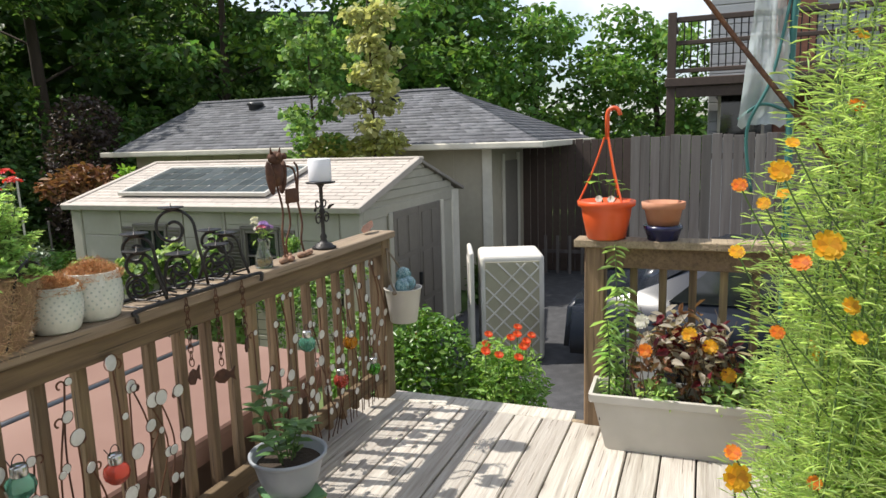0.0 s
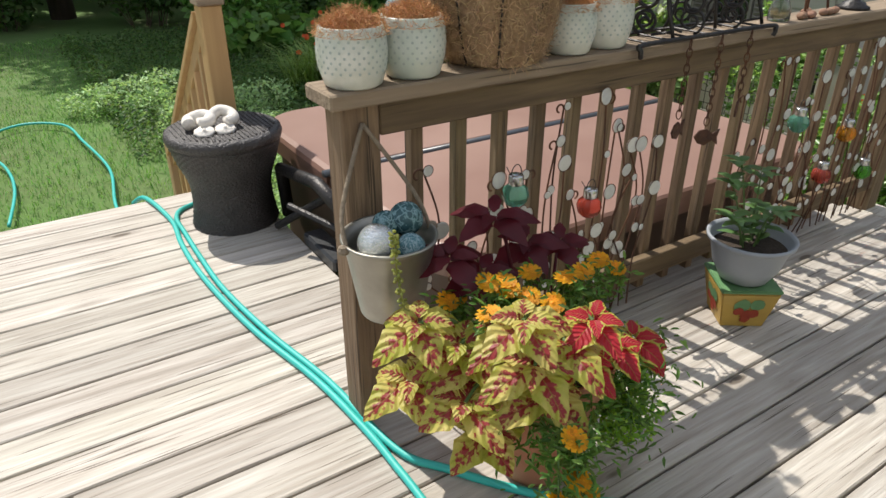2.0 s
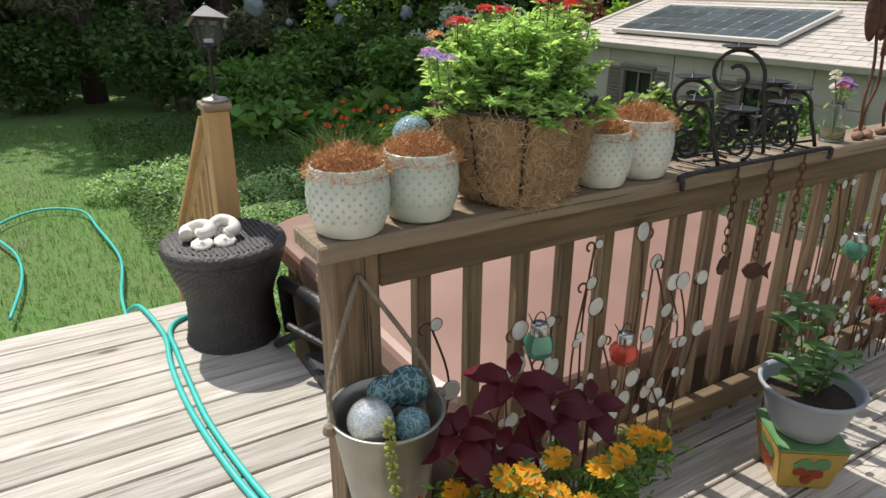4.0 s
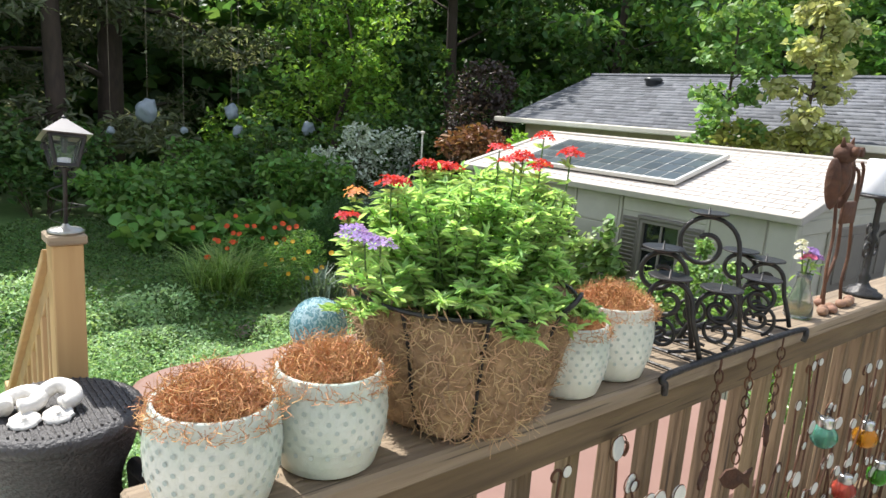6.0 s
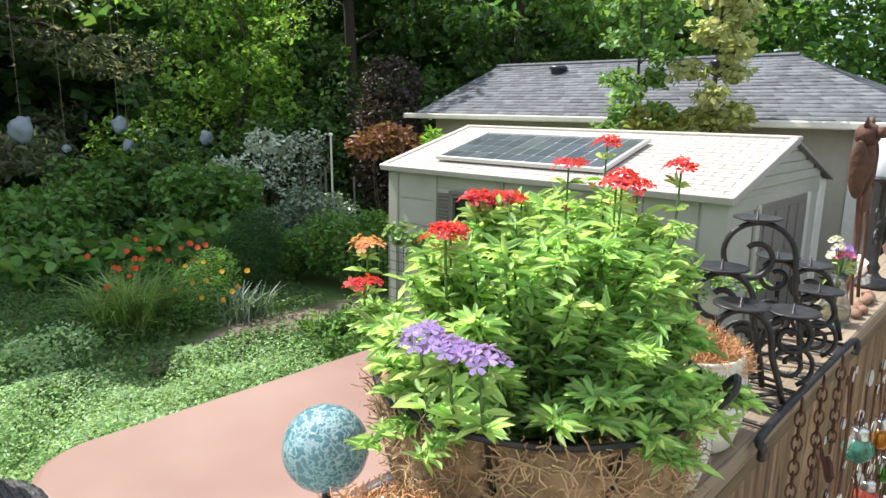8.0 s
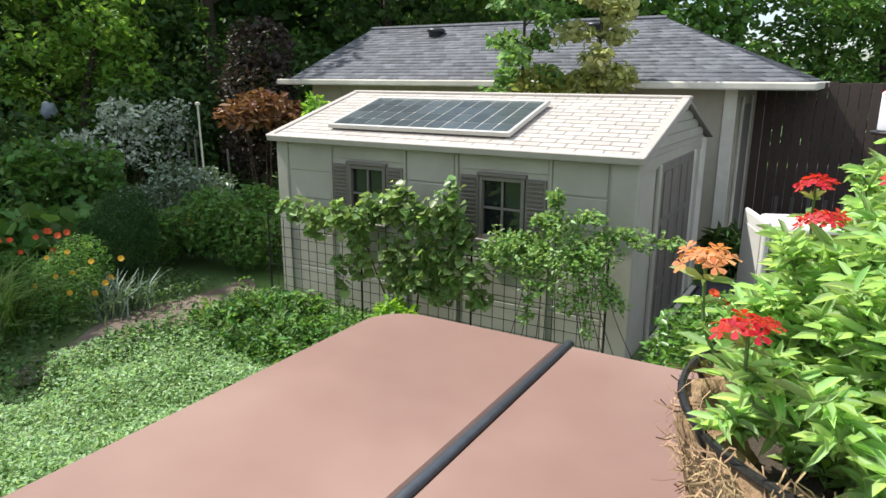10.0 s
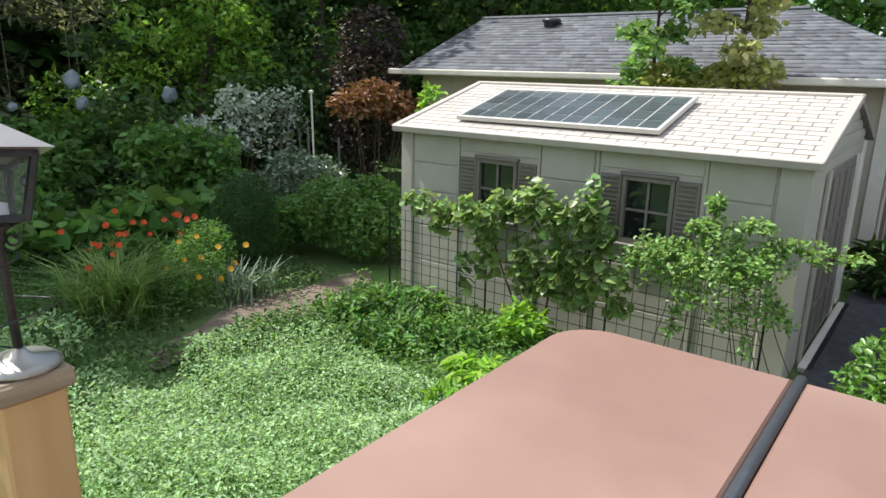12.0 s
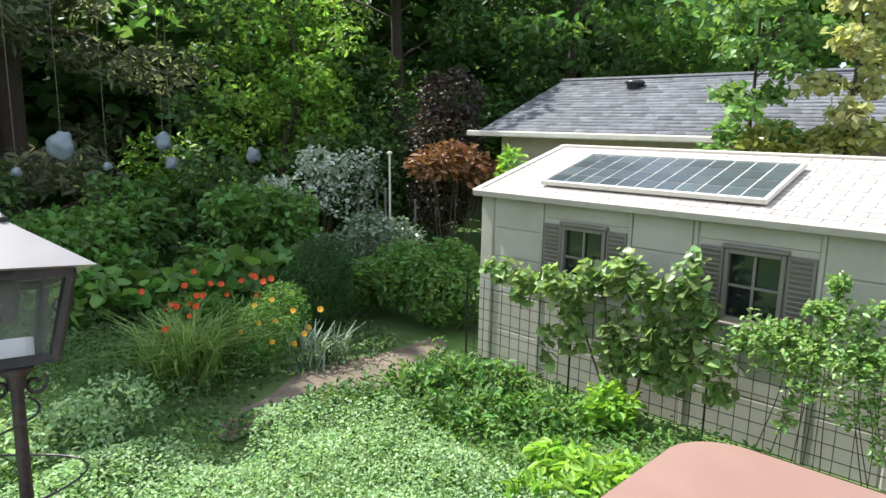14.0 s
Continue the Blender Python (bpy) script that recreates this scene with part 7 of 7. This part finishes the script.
# Silvery leaves, whitened in colour to carry the gloss of the sun
shrub("silver_vine", "silvery vine over the garden hedge, paled for sun gloss", "vine", vn, 2600, .09, leafmat("silver vine leaf paled for sun gloss", (0.48, 0.54, 0.46), (0.62, 0.66, 0.58), .3, .3, .3, .8), x=7.0, y=11.0, seed=51)
shrub("smoke_bush", "bush with withered orange-brown leaves behind the shed", "shrub", [(0, 0, 1.9, .5, .32), (.4, -.3, 1.7, .4, .3), (-.4, .2, 1.8, .4, .25)], 900, .14, L_RUSTY, x=8.8, y=9.2, seed=52)
shrub("dark_bush", "dark purple-brown bush beside the garage corner", "shrub", [(0, 0, 2.2, .8, .7), (.3, .2, 3.0, .7, .6), (-.3, -.2, 1.2, .7, .7)], 3600, .11, leafmat("dark purple brown leaf", (0.05, 0.035, 0.032), (0.07, 0.05, 0.04)), x=9.6, y=10.1, seed=53)
shrub("leafy_plant", "green leafy shoots behind the shed", "plant", [(0, 0, 1.3, .25, .5), (.1, .1, 1.9, .2, .3)], 500, .11, L_LIME, x=7.6, y=6.9, seed=54)
# saplings between shed and garage
def sapling(label, x, y, h, spread, n, size, m, seed):
    rs = random.Random(seed)
    t = thing("sapling", label, "tree", pose(x, y, GZ)); b = bmesh.new(); balls = []
    ln = smooth_line([(0, 0, -.05), (.05, .05, h * .4), (-.05, 0, h * .75), (0, .05, h)], 6); tube(ln, .035, 7, b, .01)
    for k in range(16):
        f = .38 + .6 * k / 16; p = ln[int(f * (len(ln) - 1))]; a = k * 2.4; r = spread * rs.uniform(.5, 1) * (1.15 - .55 * f)
        e = p + Vector((r * math.cos(a), r * math.sin(a), .25 * r)); tube(smooth_line([p, p.lerp(e, .5) + Vector((0, 0, .06)), e], 3), .012, 5, b, .004)
        balls += [(e.x, e.y, e.z, .24, .16), (p.x * .4 + e.x * .6, p.y * .4 + e.y * .6, e.z, .2, .16)]
    part("trunk", b, M_BARK, t); leaves("crown", clumps(balls, n, .2), size, m, t, aspect=.8, droop=.3, lift=.4)
sapling("young bright green maple sapling behind the shed", 8.75, 4.1, 4.5, .75, 2300, .10, leafmat("young maple leaf", (0.15, 0.28, 0.07), (0.22, 0.36, 0.11), .4, .5), 3)
sapling("yellow-green vine-clad sapling behind the shed", 8.75, 3.02, 4.6, .5, 2200, .10, leafmat("pale olive vine leaf", (0.42, 0.45, 0.19), (0.52, 0.52, 0.27), .35, .55), 4)
shrub("vine_clump", "yellow-green vine leaves on the garage eave", "vine", [(0, 0, 2.3, .3, .25), (.0, -.4, 2.45, .3, .2), (0, .6, 2.35, .35, .3)], 700, .12, L_YEL, x=8.85, y=3.3, seed=55)
# bushes at the steps
shrub("round_bush", "dense rounded bright green bush beside the steps", "shrub", [(0, 0, .78, .48, .54), (.2, .25, .72, .4, .46), (-.2, -.15, .66, .42, .48), (.1, -.25, .75, .38, .46)], 8500, .05, leafmat("glossy boxwood leaf", (0.10, 0.21, 0.03), (0.15, 0.28, 0.045), .35, .35, .35, .6), x=3.75, y=.42, seed=61, aspect=.55, hollow=.75)
fb = shrub("red_flower_bush", "green leafy bush with red-orange flowers by the steps", "flowers", [(0, 0, .65, .27, .42), (.1, -.12, .6, .24, .38), (-.1, .14, .5, .26, .36)], 3200, .06, leafmat("garden lily leaf", (0.24, 0.42, 0.09), (0.32, 0.50, 0.14), .3, .5), x=3.85, y=-.36, seed=62, aspect=.35)
for c in [(rs.uniform(-.25, .2), rs.uniform(-.28, .25), rs.uniform(1.0, 1.14)) for _ in range(13)] + [(-.1, .95, 1.22), (.15, 1.05, 1.2), (.0, .7, 1.15), (-.2, .55, 1.08)]:
    bb = bmesh.new(); rosette_flower(bb, c, .034, 9, .3, (-.5, -.4, 1), 2); part("flower", bb, P_SCARLET, fb)
    bb = tube([(c[0], c[1], c[2] - .15), c], .003, 5); part("stem", bb, M_STEM, fb)
shrub("leafy_plant", "dark strap-leaved plant by the shed door", "plant", [(0, 0, .3, .3, .3)], 220, .3, L_DARK, x=8.75, y=1.2, seed=63, aspect=.12)
# resin panels standing on the driveway
rp = thing("storage_box", "white moulded resin storage box with lattice pattern standing on end", "storage box", pose(6.165, .513, GZ + .03, 0, 0, 21))
M_BOX = mat("white moulded resin", (0.68, 0.65, 0.59), (0.60, 0.57, 0.51), rough=.5, scale=9, col3=(0.50, 0.47, 0.42))
part("shell", box(0, -.70, 0, .66, 0, 1.2, .05, seg=4), M_BOX, rp)
part("field", box(-.008, -.64, .06, -.001, -.05, 1.13, .003), mat("beige lattice resin", (0.40, 0.37, 0.26), (0.35, 0.32, 0.22), rough=.6, scale=14), rp)
def lattice_bar(z0, s):
    """One raised diagonal bar, cut off at the field's edges."""
    ts = [t for t in [i / 40 for i in range(41)] if .07 < z0 + s * .59 * t < 1.12]
    if len(ts) > 1:
        part("lattice_bar", tube([(-.009, -.635 + .58 * t, z0 + s * .59 * t) for t in (ts[0], ts[-1])], .012, 4), M_BOX, rp)
for k in range(-3, 7):
    lattice_bar(.06 + .2 * k, 1); lattice_bar(.06 + .2 * k, -1)
rp2 = part("lid", box(-.02, .07, 0, .70, .125, 1.24, .025, seg=3), M_BOX, rp, "smooth white lid standing beside the shell")
part("lid_rib", box(.06, .1255, .12, .62, .135, .56, .004), M_BOX, rp2); part("lid_rib", box(.06, .1255, .64, .62, .135, 1.12, .004), M_BOX, rp2)
# pale picket lattice beside the garage
pk = thing("picket_fence", "low row of pale pointed pickets by the garage", "fence")
for k in range(9):
    part("picket", box(11.2, -.86 + .22 * k, GZ, 11.23, -.81 + .22 * k, -.28, .006), M_FENCE, pk)
part("picket_rail", box(11.235, -.9, -.6, 11.26, 1.0, -.54), M_FENCE, pk)
# parked car behind the short railing
car = thing("parked_car", "dark blue-grey car parked on the driveway", "car", pose(6.6, -2.6, GZ + .03))
M_CAR = mat("dark blue car paint", (0.012, 0.016, 0.024), (0.016, 0.02, 0.03), rough=.25, scale=4, metal=.0, spec=.5)
b = bmesh.new()
prof = [(-2.1, .3), (-2.15, .65), (-1.3, .85), (-.7, 1.32), (.7, 1.36), (1.4, .92), (2.1, .85), (2.15, .3)]
A = [b.verts.new((-.0 + .82 * (1 - .22 * (pz > 1)), px, pz)) for px, pz in prof]; B = [b.verts.new((-.82 * (1 - .22 * (pz > 1)), px, pz)) for px, pz in prof]
b.faces.new(A); b.faces.new(B[::-1])
for k in range(8): b.faces.new((A[k], B[k], B[(k + 1) % 8], A[(k + 1) % 8]))
bmesh.ops.bevel(b, geom=b.edges[:], offset=.07, segments=3, affect="EDGES"); bmesh.ops.recalc_face_normals(b, faces=b.faces[:])
part("body", b, M_CAR, car, smooth=True)
for s in (-1, 1):
    bb = bmesh.new(); vs_ = [bb.verts.new(p) for p in ((s * .80, -1.1, .88), (s * .80, 1.15, .9), (s * .69, .68, 1.3), (s * .69, -.66, 1.27))]; bb.faces.new(vs_)
    r = bmesh.ops.extrude_face_region(bb, geom=bb.faces[:]); bmesh.ops.translate(bb, vec=(s * .012, 0, 0), verts=[v for v in r["geom"] if isinstance(v, bmesh.types.BMVert)])
    part("side_window", bb, M_GLASSDARK, car)
    for yy in (-1.35, 1.35):
        w = part("wheel", lathe([(0, -.1), (.3, -.1), (.33, -.07), (.33, .07), (.3, .1), (0, .1)], 24), M_BLACK, car, smooth=True, m=pose(s * .75, yy, .33, 0, 90, 0))
        part("rim", lathe([(0, -.104), (.2, -.104), (.2, .104), (0, .104)], 20), M_ALU, w)
bb = bmesh.new(); vs_ = [bb.verts.new(p) for p in ((-.70, -1.24, .9), (.70, -1.24, .9), (.60, -.74, 1.3), (-.60, -.74, 1.3))]; bb.faces.new(vs_)
r = bmesh.ops.extrude_face_region(bb, geom=bb.faces[:]); bmesh.ops.translate(bb, vec=(0, -.02, .02), verts=[v for v in r["geom"] if isinstance(v, bmesh.types.BMVert)])
part("windscreen", bb, M_GLASSDARK, car)
# neighbour's house with its high wooden balcony
nb = thing("neighbour_house", "grey-sided neighbouring house with white window trim", "house")
part("wall", box(15.2, -9, GZ, 20, -1.75, 6.2), M_SIDING, nb)
for k in range(34):
    part("siding_board", box(15.17, -9, -.9 + .2 * k, 15.198, -1.75, -.72 + .2 * k, .006), M_SIDING, nb)
part("roof", box(14.8, -9.4, 6.2, 20.4, -1.4, 6.4), M_GROOF, nb)
w = part("window", box(15.13, -2.8, 1.35, 15.165, -2.0, 2.25), M_GLASSDARK, nb)
for a in ((-2.86, 1.3, -2.8, 2.3), (-2.0, 1.3, -1.94, 2.3), (-2.8, 1.29, -2.0, 1.35), (-2.8, 2.25, -2.0, 2.31)):
    part("trim", box(15.11, a[0], a[1], 15.166, a[2], a[3]), M_TRIMW, w)
part("chimney", box(14.86, -3.7, GZ, 15.165, -3.0, 6.6, .02), M_BRICK, nb)
bc = thing("balcony", "dark stained wooden balcony on posts", "balcony")
for yy in (-1.06, -4.6):
    part("post", box(13.42, yy - .08, GZ, 13.58, yy + .08, 3.75, .01), M_DARKWOOD, bc)
part("floor_deck", box(13.35, -5, 2.36, 15.1, -.95, 2.52, .01), M_DARKWOOD, bc)
part("beam", box(13.42, -5, 2.15, 13.5, -1.15, 2.355, .01), M_DARKWOOD, bc)
part("handrail", box(13.44, -4.9, 3.56, 13.56, -1.145, 3.66, .01), M_DARKWOOD, bc)
part("mid_rail", box(13.46, -4.9, 3.14, 13.54, -1.145, 3.22, .01), M_DARKWOOD, bc)
part("low_rail", box(13.46, -4.9, 2.62, 13.54, -1.145, 2.7, .01), M_DARKWOOD, bc)
part("side_rail", box(13.59, -1.12, 3.56, 15.1, -1.0, 3.66, .01), M_DARKWOOD, bc)
for k in range(28):
    part("baluster", tube([(13.5, -1.28 - .125 * k, 2.7), (13.5, -1.28 - .125 * k, 3.56)], .013, 6), M_IRON, bc)
# own house behind the deck, closing the place
hw = bmesh.new(); box(-8, -3.6, GZ, 2.4, -3.42, 5.2, 0, hw)
tagged(part("wall_south", hw, M_SIDING), "plain grey sided house wall behind the deck", "wall", kind="structure")
# pale plastic bags hanging at the dark end of the garden
bgm = mat("pale plastic bag", (0.36, 0.41, 0.46), (0.26, 0.30, 0.35), rough=.35, scale=10, bump=.8, translucent=.3)
for i, (x, y, z, s) in enumerate(((3.65, 13, 1.05, .27), (5.26, 12.9, 1.12, .2), (5.45, 13, .72, .16), (6.93, 12.7, .85, .2), (2.99, 13, .65, .1), (4.33, 13, .7, .1))):
    b = bmesh.new(); bmesh.ops.create_icosphere(b, subdivisions=3, radius=1)
    for v in b.verts:
        q = 1 + .35 * noise.noise(v.co * 1.7 + Vector((i * 3, 0, 0))); v.co = Vector((v.co.x * q * s * .75, v.co.y * q * s * .5, v.co.z * q * s * .8 * (1 if i < 4 else .9)))
    t = thing("hanging_bag", "pale crumpled plastic bag hanging in the shade", "plastic bag", pose(x, y, z), group="bags hanging in the trees")
    part("bag", b, bgm, t, smooth=True)
    part("string", tube([(0, 0, s * .6), (.0, .05, 2.6)], .004, 4), M_ROPE, t)

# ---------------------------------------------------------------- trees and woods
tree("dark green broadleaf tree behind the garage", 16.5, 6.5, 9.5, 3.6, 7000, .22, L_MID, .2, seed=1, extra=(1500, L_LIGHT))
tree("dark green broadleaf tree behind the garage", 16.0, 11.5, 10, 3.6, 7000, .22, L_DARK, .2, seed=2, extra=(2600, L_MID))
tree("mid green leafy tree behind the garage", 18.5, 3.0, 5.9, 2.6, 7000, .2, L_MID, .18, seed=4)
tree("mid green leafy tree beyond the fence", 19.5, -0.6, 5.6, 2.4, 6000, .18, L_MID, .16, seed=5)
tree("tall dark spruce at the end of the garden", 4.3, 18.5, 17, 4.2, 16000, .26, L_PINE, .36, low=.06, seed=6, conifer=True, aspect=.3)
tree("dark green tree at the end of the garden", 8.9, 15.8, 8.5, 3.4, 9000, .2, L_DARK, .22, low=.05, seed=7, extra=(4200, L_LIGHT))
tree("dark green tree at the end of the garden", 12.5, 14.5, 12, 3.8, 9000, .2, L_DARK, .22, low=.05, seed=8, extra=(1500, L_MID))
tree("dark broadleaf tree at the end of the garden", 0.2, 19.5, 12, 4.0, 8000, .22, L_DARK, .25, low=.08, seed=9)
tree("dark broadleaf tree at the end of the garden", -4.5, 19.0, 11, 4.0, 7000, .22, L_DARK, .25, low=.08, seed=10)
tree("dark broadleaf tree at the end of the garden", -9.5, 18.0, 11, 4.2, 6000, .22, L_DARK, .25, low=.08, seed=11)
n = 34000
ang = np.radians(rng.uniform(-12, 140, n))
rad = rng.uniform(23, 29, n)
hgt = GZ + rng.random(n) ** .8 * (8.5 + 2.5 * np.sin(ang * 9))
keep = ~((ang < np.radians(13)) & (hgt > 2.0))
pts = np.stack([rad * np.cos(ang), rad * np.sin(ang), hgt], 1)[keep]
tagged(leaves("woods", pts, .6, L_DARK, aspect=.7), "dense dark woodland behind the gardens", "woods", kind="stuff")
# Dark sheet behind the leaves; its colour stands for deep woodland shade
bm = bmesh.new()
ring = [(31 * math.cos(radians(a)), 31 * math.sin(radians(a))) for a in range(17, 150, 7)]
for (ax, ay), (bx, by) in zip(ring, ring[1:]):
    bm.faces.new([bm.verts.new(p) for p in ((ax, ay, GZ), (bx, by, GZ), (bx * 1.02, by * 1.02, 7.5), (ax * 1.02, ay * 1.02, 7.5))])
tagged(part("backdrop", bm, mat("dark woodland shade", (0.03, 0.05, 0.02), (0.08, 0.12, 0.04), rough=1, scale=3)), "dark sheet standing for the shade of distant woods", "woods", kind="structure")

# This spruce is an addition, placed so its shadow darkens the far lawn
tree("tall dark spruce at the end of the garden", .7, 15.6, 13, 2.9, 9000, .22, L_PINE, .26, low=.16, seed=16, conifer=True, aspect=.3)
tree("bright green maple catching sunlight at the garden edge", 7.7, 12.8, 5.0, 1.7, 4200, .13, L_LIGHT, .1, low=.35, seed=17)
# Added tree with its crown mostly out of view, casting shade on the bed
tree("tall broadleaf tree added to shade the flower bed", 2.7, 16.0, 13.3, 3.6, 12000, .24, L_DARK, .24, low=.48, seed=21, extra=(2500, L_MID))
